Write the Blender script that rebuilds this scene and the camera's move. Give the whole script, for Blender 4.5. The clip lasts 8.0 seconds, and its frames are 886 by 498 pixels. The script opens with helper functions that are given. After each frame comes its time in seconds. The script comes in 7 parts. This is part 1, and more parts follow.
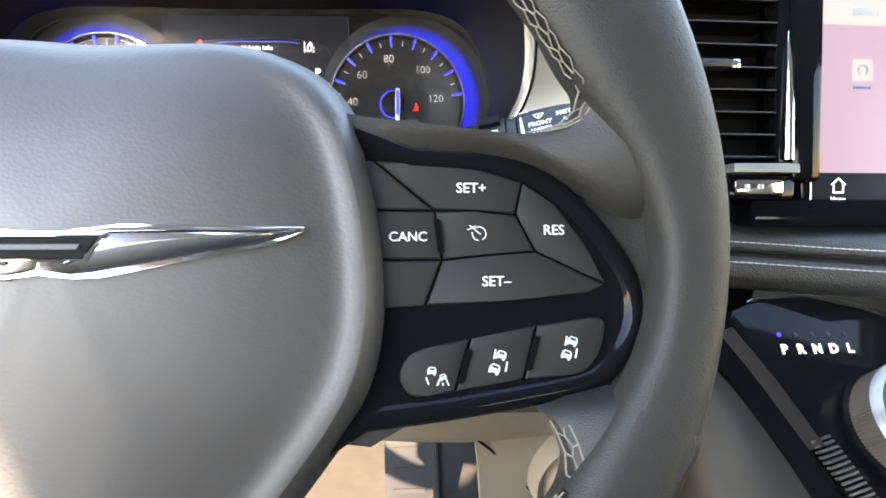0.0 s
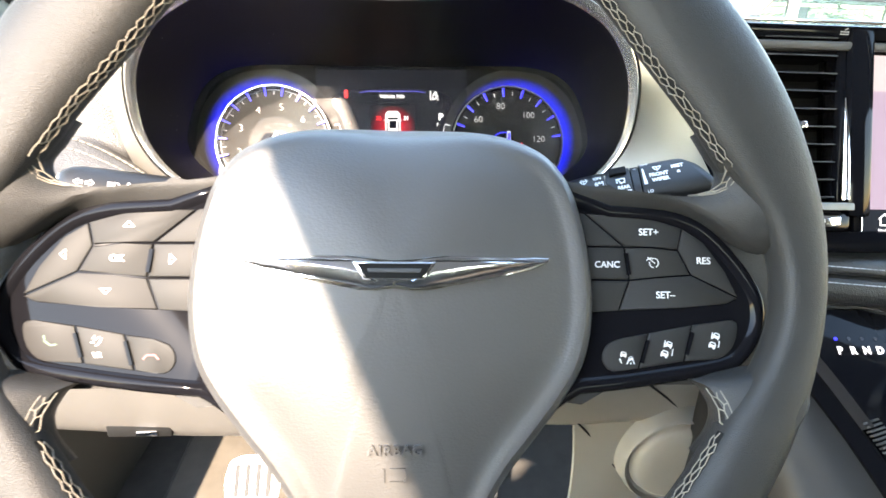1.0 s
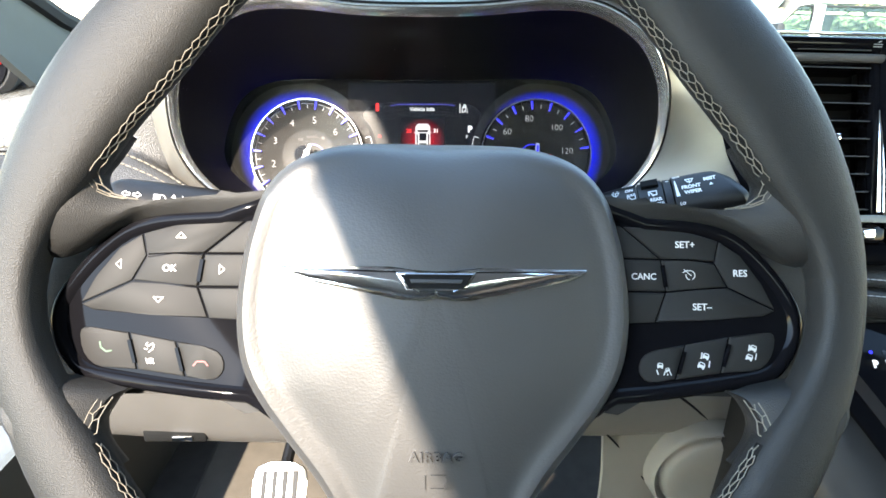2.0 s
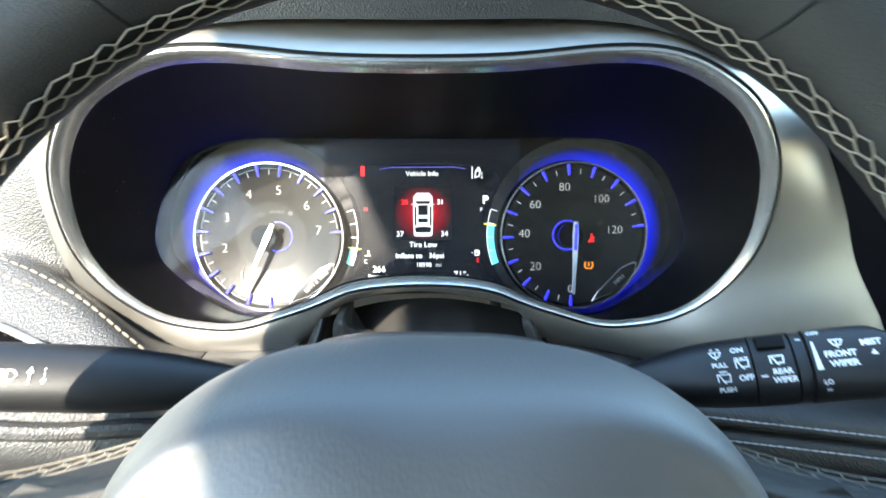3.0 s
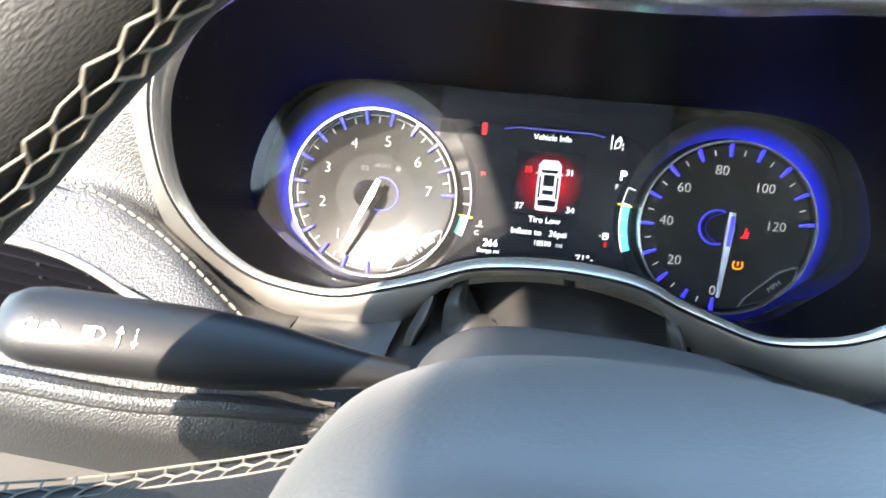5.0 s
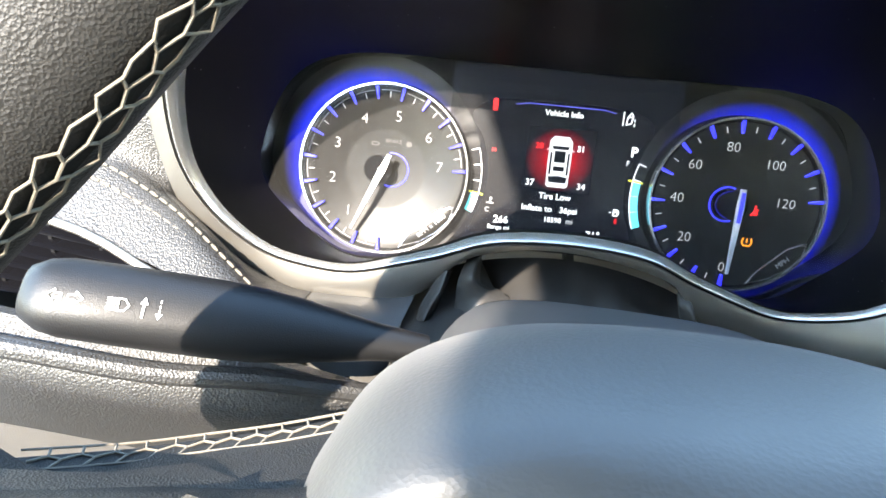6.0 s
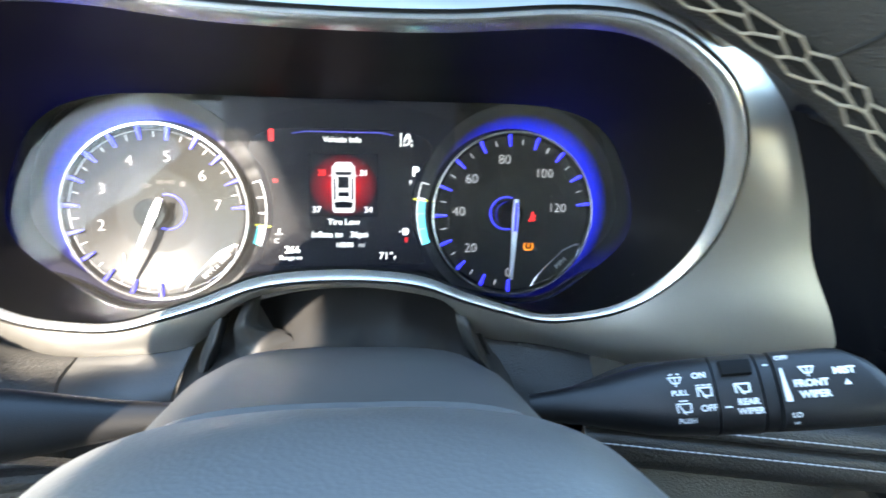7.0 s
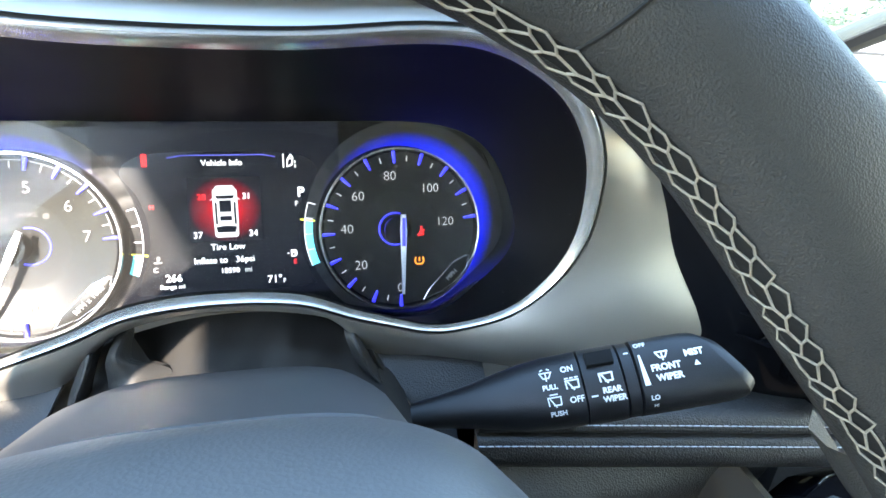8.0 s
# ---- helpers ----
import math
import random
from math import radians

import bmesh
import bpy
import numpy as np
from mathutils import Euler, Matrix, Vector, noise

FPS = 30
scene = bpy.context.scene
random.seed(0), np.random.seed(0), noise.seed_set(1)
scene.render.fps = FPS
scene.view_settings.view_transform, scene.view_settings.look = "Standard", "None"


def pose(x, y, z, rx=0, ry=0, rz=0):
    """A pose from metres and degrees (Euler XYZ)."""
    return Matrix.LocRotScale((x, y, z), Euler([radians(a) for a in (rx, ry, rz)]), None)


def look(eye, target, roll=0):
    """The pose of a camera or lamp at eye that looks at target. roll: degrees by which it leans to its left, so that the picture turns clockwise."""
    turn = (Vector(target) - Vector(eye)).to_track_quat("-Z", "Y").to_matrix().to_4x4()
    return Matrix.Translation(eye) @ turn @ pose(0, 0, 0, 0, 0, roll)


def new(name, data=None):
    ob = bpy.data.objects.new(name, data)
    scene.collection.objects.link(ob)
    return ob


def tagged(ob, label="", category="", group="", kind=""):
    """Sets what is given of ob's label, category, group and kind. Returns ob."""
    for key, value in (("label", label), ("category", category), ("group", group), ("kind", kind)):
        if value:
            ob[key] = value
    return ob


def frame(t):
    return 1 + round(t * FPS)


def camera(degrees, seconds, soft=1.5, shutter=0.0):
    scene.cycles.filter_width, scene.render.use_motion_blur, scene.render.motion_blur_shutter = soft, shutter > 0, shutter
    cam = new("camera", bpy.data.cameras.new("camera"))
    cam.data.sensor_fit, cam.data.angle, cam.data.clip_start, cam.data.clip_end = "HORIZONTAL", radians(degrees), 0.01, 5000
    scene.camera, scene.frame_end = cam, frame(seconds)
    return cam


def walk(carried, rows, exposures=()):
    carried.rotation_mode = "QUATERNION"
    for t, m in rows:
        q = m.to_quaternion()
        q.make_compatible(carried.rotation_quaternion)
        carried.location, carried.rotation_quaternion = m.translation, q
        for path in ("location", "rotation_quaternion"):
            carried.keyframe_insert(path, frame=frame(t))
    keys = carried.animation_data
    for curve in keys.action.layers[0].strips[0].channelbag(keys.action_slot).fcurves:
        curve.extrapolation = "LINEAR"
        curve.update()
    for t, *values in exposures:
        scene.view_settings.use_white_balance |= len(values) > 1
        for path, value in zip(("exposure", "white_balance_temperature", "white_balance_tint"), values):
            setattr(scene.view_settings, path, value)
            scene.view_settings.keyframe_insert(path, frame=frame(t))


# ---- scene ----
cam = camera(74.2, 8.0, soft=1.6, shutter=0.25)
EXPOSURES = [(0.0, 4.55, 7700, 22), (1.2, 4.5, 7100, 15), (2.3, 3.73, 6500, 11), (2.6, 3.73, 6450, 11), (3.1, 4.13, 6350, 6), (3.8, 4.2, 6700, 12), (5.2, 4.21, 6500, 12), (6.6, 4.11, 6350, 9), (7.1, 4.43, 6380, 10), (8.0, 4.47, 6370, 11)]
PATH = [
    (0, (0.0929, -0.1604, 1.2078), (0.1380, 0.3042, 1.0284), 1.73),
    (0.5, (0.0627, -0.1810, 1.2184), (0.1001, 0.2847, 1.0402), 1.94),
    (1, (0.0039, -0.2370, 1.2453), (0.0373, 0.2304, 1.0709), 1.93),
    (1.2, (-0.0041, -0.2434, 1.2466), (0.0271, 0.2251, 1.0749), 1.90),
    (2.3, (-0.0062, -0.2423, 1.2487), (0.0092, 0.2290, 1.0825), 1.43),
    (2.5, (-0.0059, -0.2322, 1.2507), (0.0107, 0.2394, 1.0853), 1.55),
    (2.7, (-0.0030, -0.1735, 1.2675), (0.0110, 0.2975, 1.1000), 1.37),
    (2.9, (-0.0054, -0.1079, 1.2814), (0.0106, 0.3608, 1.1083), 1.47),
    (3, (-0.0039, -0.0848, 1.2856), (0.0096, 0.3824, 1.1080), 1.37),
    (3.5, (-0.0057, -0.0422, 1.2873), (0.0000, 0.4232, 1.1046), 1.86),
    (4, (-0.0153, -0.0418, 1.2834), (-0.0132, 0.4221, 1.0970), 3.21),
    (4.5, (-0.0126, -0.0423, 1.2863), (-0.0448, 0.4122, 1.0805), 3.64),
    (5, (-0.0499, -0.0353, 1.2686), (-0.0739, 0.4189, 1.0609), 5.76),
    (5.2, (-0.0646, -0.0387, 1.2570), (-0.0803, 0.4187, 1.0556), 7.01),
    (6.3, (-0.0531, -0.0373, 1.2686), (-0.0672, 0.4081, 1.0419), 5.86),
    (6.5, (-0.0430, -0.0365, 1.2750), (-0.0402, 0.4093, 1.0484), 5.35),
    (6.7, (-0.0263, -0.0255, 1.2911), (0.0078, 0.4145, 1.0561), 5.54),
    (7, (-0.0003, -0.0290, 1.2925), (0.0749, 0.4121, 1.0692), 5.17),
    (7.2, (0.0141, -0.0337, 1.2900), (0.1114, 0.4074, 1.0758), 4.81),
    (7.5, (0.0177, -0.0356, 1.2901), (0.1459, 0.4011, 1.0831), 4.93),
    (8, (0.0203, -0.0377, 1.2907), (0.1586, 0.3992, 1.0908), 4.96),
]
walk(cam, [(t, look(eye, target, roll)) for t, eye, target, roll in PATH], EXPOSURES)

# ---------------------------------------------------------------- world and sun
TO_SUN = Vector((-0.266, -0.795, 0.545)).normalized()
world = bpy.data.worlds.new("sky")
scene.world = world
world.use_nodes = True
_n = world.node_tree.nodes
sky = _n.new("ShaderNodeTexSky")
sky.sky_type = "NISHITA"
sky.sun_disc = False
sky.air_density = 1.5
sky.dust_density = 0.2
sky.ozone_density = 1.6
sky.sun_elevation = math.asin(TO_SUN.z)
sky.sun_rotation = math.atan2(TO_SUN.x, TO_SUN.y)
world.node_tree.links.new(sky.outputs[0], _n["Background"].inputs[0])
_n["Background"].inputs[1].default_value = 0.15

sun_data = bpy.data.lights.new("sun", "SUN")
sun_data.energy = 2.0
sun_data.angle = radians(0.6)
sun_data.color = (1.0, 0.88, 0.73)
sun_ob = new("sun", sun_data)
sun_ob.matrix_world = look(TO_SUN * 20, (0, 0, 0))


# ---------------------------------------------------------------- materials
GLOW = 0.13   # lit signs against the daylight


def mat(name, color, rough=0.5, metal=0.0, var=0.12, var_scale=30.0, bump=0.0, bump_scale=900.0, bump_kind="noise", emit=None, emit_power=0.0,
        coat=0.0, spots=0.0, wear_scale=6.0, trans=0.0, ior=1.45, spec=0.5, stretch=1.0, sheen=0.0):
    m = bpy.data.materials.new(name)
    m.use_nodes = True
    nt = m.node_tree
    b = nt.nodes["Principled BSDF"]
    b.inputs["Base Color"].default_value = (*color, 1)
    b.inputs["Roughness"].default_value = rough
    b.inputs["Metallic"].default_value = metal
    b.inputs["Coat Weight"].default_value = coat
    b.inputs["Coat Roughness"].default_value = 0.04
    b.inputs["Transmission Weight"].default_value = trans
    b.inputs["IOR"].default_value = ior
    b.inputs["Specular IOR Level"].default_value = spec
    b.inputs["Sheen Weight"].default_value = sheen
    b.inputs["Sheen Roughness"].default_value = 0.45
    if emit:
        b.inputs["Emission Color"].default_value = (*emit, 1)
        b.inputs["Emission Strength"].default_value = emit_power * GLOW
    tex = nt.nodes.new("ShaderNodeTexCoord")
    if var > 0:
        big = nt.nodes.new("ShaderNodeTexNoise")
        big.inputs["Scale"].default_value = wear_scale
        big.inputs["Detail"].default_value = 4
        small = nt.nodes.new("ShaderNodeTexNoise")
        small.inputs["Scale"].default_value = var_scale
        small.inputs["Detail"].default_value = 6
        for t in (big, small):
            nt.links.new(tex.outputs["Object"], t.inputs["Vector"])
        add = nt.nodes.new("ShaderNodeMath")
        add.operation = "ADD"
        nt.links.new(big.outputs["Fac"], add.inputs[0])
        nt.links.new(small.outputs["Fac"], add.inputs[1])
        rng = nt.nodes.new("ShaderNodeMapRange")
        rng.inputs["From Min"].default_value, rng.inputs["From Max"].default_value = 0.6, 1.4
        rng.inputs["To Min"].default_value, rng.inputs["To Max"].default_value = 1 - var, 1 + var
        nt.links.new(add.outputs[0], rng.inputs["Value"])
        mul = nt.nodes.new("ShaderNodeVectorMath")
        mul.operation = "SCALE"
        mul.inputs[0].default_value = color
        nt.links.new(rng.outputs[0], mul.inputs["Scale"])
        out = mul.outputs[0]
        if spots > 0:  # specks of dust
            dust = nt.nodes.new("ShaderNodeTexVoronoi")
            dust.inputs["Scale"].default_value = 420
            nt.links.new(tex.outputs["Object"], dust.inputs["Vector"])
            th = nt.nodes.new("ShaderNodeMapRange")
            th.inputs["From Min"].default_value, th.inputs["From Max"].default_value = 0.10, 0.05
            nt.links.new(dust.outputs["Distance"], th.inputs["Value"])
            msk = nt.nodes.new("ShaderNodeTexNoise")
            msk.inputs["Scale"].default_value = 260
            nt.links.new(tex.outputs["Object"], msk.inputs["Vector"])
            th2 = nt.nodes.new("ShaderNodeMapRange")
            th2.inputs["From Min"].default_value, th2.inputs["From Max"].default_value = 0.62, 0.66
            nt.links.new(msk.outputs["Fac"], th2.inputs["Value"])
            mm = nt.nodes.new("ShaderNodeMath")
            mm.operation = "MULTIPLY"
            nt.links.new(th.outputs[0], mm.inputs[0])
            nt.links.new(th2.outputs[0], mm.inputs[1])
            mix = nt.nodes.new("ShaderNodeMix")
            mix.data_type = "RGBA"
            nt.links.new(mm.outputs[0], mix.inputs["Factor"])
            nt.links.new(out, mix.inputs["A"])
            mix.inputs["B"].default_value = (spots, spots, spots * 0.95, 1)
            out = mix.outputs["Result"]
        nt.links.new(out, b.inputs["Base Color"])
        rr = nt.nodes.new("ShaderNodeMapRange")
        rr.inputs["From Min"].default_value, rr.inputs["From Max"].default_value = 0.3, 0.7
        rr.inputs["To Min"].default_value, rr.inputs["To Max"].default_value = max(0.02, rough - 0.02), min(1, rough + 0.02)
        nt.links.new(big.outputs["Fac"], rr.inputs["Value"])
        nt.links.new(rr.outputs[0], b.inputs["Roughness"])
    if bump > 0:
        if bump_kind == "leather":
            g = nt.nodes.new("ShaderNodeTexVoronoi")
            g.feature = "F1"
            g.inputs["Scale"].default_value = bump_scale
            wob = nt.nodes.new("ShaderNodeTexNoise")
            wob.inputs["Scale"].default_value = bump_scale * 0.6
            nt.links.new(tex.outputs["Object"], wob.inputs["Vector"])
            warp = nt.nodes.new("ShaderNodeVectorMath")
            warp.operation = "MULTIPLY_ADD"
            warp.inputs[1].default_value = (1.2 / bump_scale,) * 3
            nt.links.new(wob.outputs["Color"], warp.inputs[0])
            nt.links.new(tex.outputs["Object"], warp.inputs[2])
            pull = nt.nodes.new("ShaderNodeVectorMath")
            pull.operation = "MULTIPLY"
            pull.inputs[1].default_value = (1 / stretch, 1, 1)
            nt.links.new(warp.outputs[0], pull.inputs[0])
            nt.links.new(pull.outputs[0], g.inputs["Vector"])
            height = g.outputs["Distance"]
        else:
            g = nt.nodes.new("ShaderNodeTexNoise")
            g.inputs["Scale"].default_value = bump_scale
            g.inputs["Detail"].default_value = 3
            nt.links.new(tex.outputs["Object"], g.inputs["Vector"])
            height = g.outputs["Fac"]
        bp = nt.nodes.new("ShaderNodeBump")
        bp.inputs["Strength"].default_value = bump
        bp.inputs["Distance"].default_value = 0.0006
        nt.links.new(height, bp.inputs["Height"])
        nt.links.new(bp.outputs[0], b.inputs["Normal"])
    return m


LEATHER_RIM = mat("rim leather", (0.0162, 0.0159, 0.0154), 0.52, bump=0.30, bump_scale=2000, bump_kind="leather", var=0.10, spec=0.32)
LEATHER_PAD = mat("pad grain", (0.0282, 0.02748, 0.02664), 0.52, bump=0.12, bump_scale=950, bump_kind="leather", var=0.10, spec=0.85, stretch=1.3, sheen=0.07)
LEATHER_DASH = mat("dash leather", (0.024, 0.0237, 0.0235), 0.44, bump=0.55, bump_scale=1000, bump_kind="leather", var=0.12, spec=0.62)
PLASTIC_DARK = mat("dark plastic", (0.008, 0.008, 0.0085), 0.43, bump=0.2, bump_scale=2200, var=0.15, spec=0.42)
SHROUD = mat("shroud plastic", (0.0432, 0.04118, 0.03848), 0.5, bump=0.15, bump_scale=2400, var=0.15, spec=0.5, spots=0.3)
COVER = mat("cover plastic", (0.16, 0.145, 0.122), 0.55, bump=0.2, bump_scale=1800, var=0.1)
COVER_DARK = mat("dark grey plastic", (0.03, 0.031, 0.033), 0.45, bump=0.2, bump_scale=1800, var=0.1)
GROOVE = mat("stitched groove", (0.006, 0.006, 0.006), 0.7, bump=0.2, bump_scale=1500, var=0.2, spec=0.2)
PLASTIC_KNEE = mat("knee plastic", (0.060, 0.056, 0.052), 0.5, bump=0.3, bump_scale=1800, var=0.12)
BOWL = mat("bowl plastic", (0.0033, 0.00324, 0.00318), 0.5, bump=0.12, bump_scale=2500, var=0.2, spots=0.5, spec=0.14)
SATIN = mat("satin silver paint", (0.3612, 0.3414, 0.3053), 0.42, metal=0.88, bump=0.05, bump_scale=3000, var=0.05)
LIP_METAL = mat("bright satin lip", (0.62, 0.61, 0.59), 0.24, metal=0.85, var=0.04)
EMBLEM_CHROME = mat("satin emblem chrome", (0.72, 0.72, 0.73), 0.18, metal=1.0, var=0.04)
CHROME = mat("chrome", (0.82, 0.82, 0.83), 0.08, metal=1.0, var=0.04)
PIANO = mat("piano black", (0.004, 0.004, 0.005), 0.06, coat=0.0, var=0.1, spec=0.10)
BUTTON = mat("button rubber", (0.017, 0.0168, 0.0165), 0.58, bump=0.1, bump_scale=2600, var=0.1, spec=0.22)
GAP = mat("gap black", (0.003, 0.003, 0.003), 0.8, spec=0.2, var=0.1)
PRINT = mat("white print", (0.60, 0.60, 0.59), 0.5, var=0.05, emit=(1, 1, 1), emit_power=0.0)
PRINT_DIM = mat("grey print", (0.30, 0.30, 0.30), 0.5, var=0.05)
GREEN_PRINT = mat("green print", (0.04, 0.10, 0.05), 0.5, var=0.05)
RED_PRINT = mat("red print", (0.16, 0.03, 0.03), 0.5, var=0.05)
THREAD = mat("light thread", (0.135, 0.120, 0.096), 0.7, var=0.15, var_scale=900)
THREAD_GREY = mat("grey thread", (0.50, 0.51, 0.53), 0.7, var=0.15, var_scale=900)
DIAL = mat("dial face", (0.00868, 0.00837, 0.00837), 0.33, var=0.12, bump=0.05, bump_scale=3000, spec=0.20)
DIAL_RING = mat("dial ring", (0.5813, 0.5813, 0.6), 0.18, metal=0.9, var=0.05)
NEEDLE = mat("needle", (0.75, 0.75, 0.76), 0.25, metal=0.4, var=0.03)
BLUE_TICK = mat("blue tick", (0.03, 0.03, 0.5), 0.3, var=0, emit=(0.03, 0.03, 1.0), emit_power=0.9)
SCREEN_DARK = mat("display dark", (0.002, 0.0022, 0.004), 0.3, var=0.05, emit=(0.006, 0.008, 0.02), emit_power=0.25, spec=0.12)
LIT_WHITE = mat("lit white", (0.5, 0.5, 0.5), 0.5, var=0, emit=(1, 1, 1), emit_power=0.85)
LIT_NUMBER = mat("lit number", (0.21, 0.21, 0.21), 0.5, var=0, emit=(1, 1, 1), emit_power=0.30)
LIT_GREY = mat("lit grey", (0.3, 0.3, 0.3), 0.5, var=0, emit=(1, 1, 1), emit_power=0.35)
LIT_CYAN = mat("lit cyan", (0.1, 0.4, 0.45), 0.5, var=0, emit=(0.08, 0.55, 0.66), emit_power=0.9)
LIT_RED = mat("lit red", (0.4, 0.0, 0.0), 0.5, var=0, emit=(1.0, 0.02, 0.02), emit_power=0.8)
LIT_AMBER = mat("lit amber", (0.4, 0.15, 0.0), 0.5, var=0, emit=(1.0, 0.30, 0.02), emit_power=0.9)
LIT_YELLOW = mat("lit yellow", (0.4, 0.4, 0.0), 0.5, var=0, emit=(0.9, 0.85, 0.1), emit_power=0.8)
LIT_BLUE = mat("lit blue line", (0.05, 0.05, 0.3), 0.5, var=0, emit=(0.10, 0.10, 0.8), emit_power=0.7)
PINK_SCREEN = mat("pale screen", (0.04, 0.04, 0.04), 0.2, var=0, emit=(0.62, 0.47, 0.64), emit_power=0.34)
PALE_SCREEN = mat("white screen", (0.04, 0.04, 0.04), 0.2, var=0, emit=(0.88, 0.78, 0.80), emit_power=0.36)
TEAL_SIGN = mat("teal sign", (0.05, 0.12, 0.15), 0.4, var=0)
STEEL_DARK = mat("dark polished steel", (0.30, 0.31, 0.33), 0.16, metal=1.0, var=0.05)
LAMP_OFF = mat("unlit lamp", (0.035, 0.035, 0.04), 0.3, var=0)
CLOTH = mat("column gaiter leather", (0.02448, 0.02304, 0.0216), 0.50, bump=0.4, bump_scale=1600, var=0.2, spec=0.3)
FLOOR_MAT = mat("beige floor mat", (0.085, 0.075, 0.061), 0.95, bump=0.5, bump_scale=400, var=0.2)
CARPET = mat("carpet", (0.045, 0.042, 0.038), 0.95, bump=0.6, bump_scale=500, var=0.3)
HEADLINER = mat("headliner", (0.40, 0.395, 0.388), 0.9, bump=0.2, bump_scale=900, var=0.08)
TRIM_GREY = mat("pillar trim", (0.078, 0.077, 0.066), 0.6, bump=0.2, bump_scale=1200, var=0.1)
SEAT_LEATHER = mat("seat leather", (0.018, 0.0175, 0.017), 0.5, bump=0.3, bump_scale=700, bump_kind="leather", var=0.12, spec=0.4)
RUBBER = mat("rubber", (0.014, 0.014, 0.014), 0.7, var=0.15)
PEDAL_METAL = mat("pedal metal", (0.70, 0.69, 0.66), 0.3, metal=0.9, var=0.1)
PAINT_WHITE = mat("pale car paint", (0.36, 0.365, 0.36), 0.25, coat=0.6, var=0.04)
# opaque glass whose pale colour stands for what it reflects
CAR_GLASS_REFLECT = mat("car glass with painted reflection", (0.25, 0.30, 0.28), 0.08, var=0.1)
ASPHALT = mat("asphalt paving", (0.085, 0.083, 0.08), 0.9, bump=0.5, bump_scale=120, var=0.25, var_scale=8, wear_scale=0.4)
LEAF = mat("leaves", (0.028, 0.050, 0.016), 0.6, var=0.4, var_scale=3)
BARK = mat("bark", (0.12, 0.09, 0.06), 0.9, var=0.3)
RED_LAMP = mat("red lamp glass", (0.5, 0.01, 0.01), 0.15, var=0.05, emit=(1, 0.02, 0.02), emit_power=0.5)


def glow_red():
    """The soft red glow behind the drawn car: light falls off from the middle."""
    m = bpy.data.materials.new("red glow")
    m.use_nodes = True
    nt = m.node_tree
    b = nt.nodes["Principled BSDF"]
    b.inputs["Base Color"].default_value = (0.002, 0.0022, 0.004, 1)
    b.inputs["Roughness"].default_value = 0.3
    b.inputs["Specular IOR Level"].default_value = 0.12
    tc = nt.nodes.new("ShaderNodeTexCoord")
    mp = nt.nodes.new("ShaderNodeMapping")
    mp.inputs["Scale"].default_value = (1 / 0.021, 1 / 0.0195, 1)
    gr = nt.nodes.new("ShaderNodeTexGradient")
    gr.gradient_type = "SPHERICAL"
    nt.links.new(tc.outputs["Object"], mp.inputs["Vector"])
    nt.links.new(mp.outputs[0], gr.inputs["Vector"])
    ramp = nt.nodes.new("ShaderNodeValToRGB")
    e = ramp.color_ramp.elements
    e[0].position, e[0].color = 0.0, (0.0017, 0.0022, 0.0056, 1)
    e[1].position, e[1].color = 0.95, (0.75, 0.005, 0.008, 1)
    mid = e.new(0.45)
    mid.color = (0.20, 0.003, 0.010, 1)
    nt.links.new(gr.outputs["Fac"], ramp.inputs["Fac"])
    nt.links.new(ramp.outputs[0], b.inputs["Emission Color"])
    b.inputs["Emission Strength"].default_value = 0.9 * GLOW
    return m


RED_GLOW = glow_red()


def glow_blue():
    """Blue light that fades outwards from the gauge's ring."""
    m = bpy.data.materials.new("blue glow")
    m.use_nodes = True
    nt = m.node_tree
    b = nt.nodes["Principled BSDF"]
    b.inputs["Base Color"].default_value = (0.002, 0.002, 0.004, 1)
    b.inputs["Roughness"].default_value = 0.5
    tc = nt.nodes.new("ShaderNodeTexCoord")
    flat = nt.nodes.new("ShaderNodeVectorMath")
    flat.operation = "MULTIPLY"
    flat.inputs[1].default_value = (1, 1, 0)
    ln = nt.nodes.new("ShaderNodeVectorMath")
    ln.operation = "LENGTH"
    nt.links.new(tc.outputs["Object"], flat.inputs[0])
    nt.links.new(flat.outputs[0], ln.inputs[0])
    mr = nt.nodes.new("ShaderNodeMapRange")
    mr.inputs["From Min"].default_value, mr.inputs["From Max"].default_value = 0.0600, 0.0500
    nt.links.new(ln.outputs["Value"], mr.inputs["Value"])
    pw = nt.nodes.new("ShaderNodeMath")
    pw.operation = "POWER"
    pw.inputs[1].default_value = 1.35
    nt.links.new(mr.outputs[0], pw.inputs[0])
    st = nt.nodes.new("ShaderNodeMath")
    st.operation = "MULTIPLY"
    st.inputs[1].default_value = 0.56 * GLOW
    nt.links.new(pw.outputs[0], st.inputs[0])
    b.inputs["Emission Color"].default_value = (0.001, 0.010, 1.0, 1)
    nt.links.new(st.outputs[0], b.inputs["Emission Strength"])
    return m


BLUE_GLOW = glow_blue()
UNLIT = mat("unlit sign", (0.045, 0.044, 0.043), 0.5, var=0.05, spec=0.2)
LIT_CAR = mat("lit car picture", (0.4, 0.4, 0.4), 0.5, var=0.05, emit=(0.9, 0.88, 0.86), emit_power=0.42, spec=0.1)
BACKLIGHT = mat("display backlight", (0.003, 0.003, 0.004), 0.25, emit=(0.12, 0.17, 0.62), emit_power=0.055 * GLOW, spec=0.3, var=0.05)


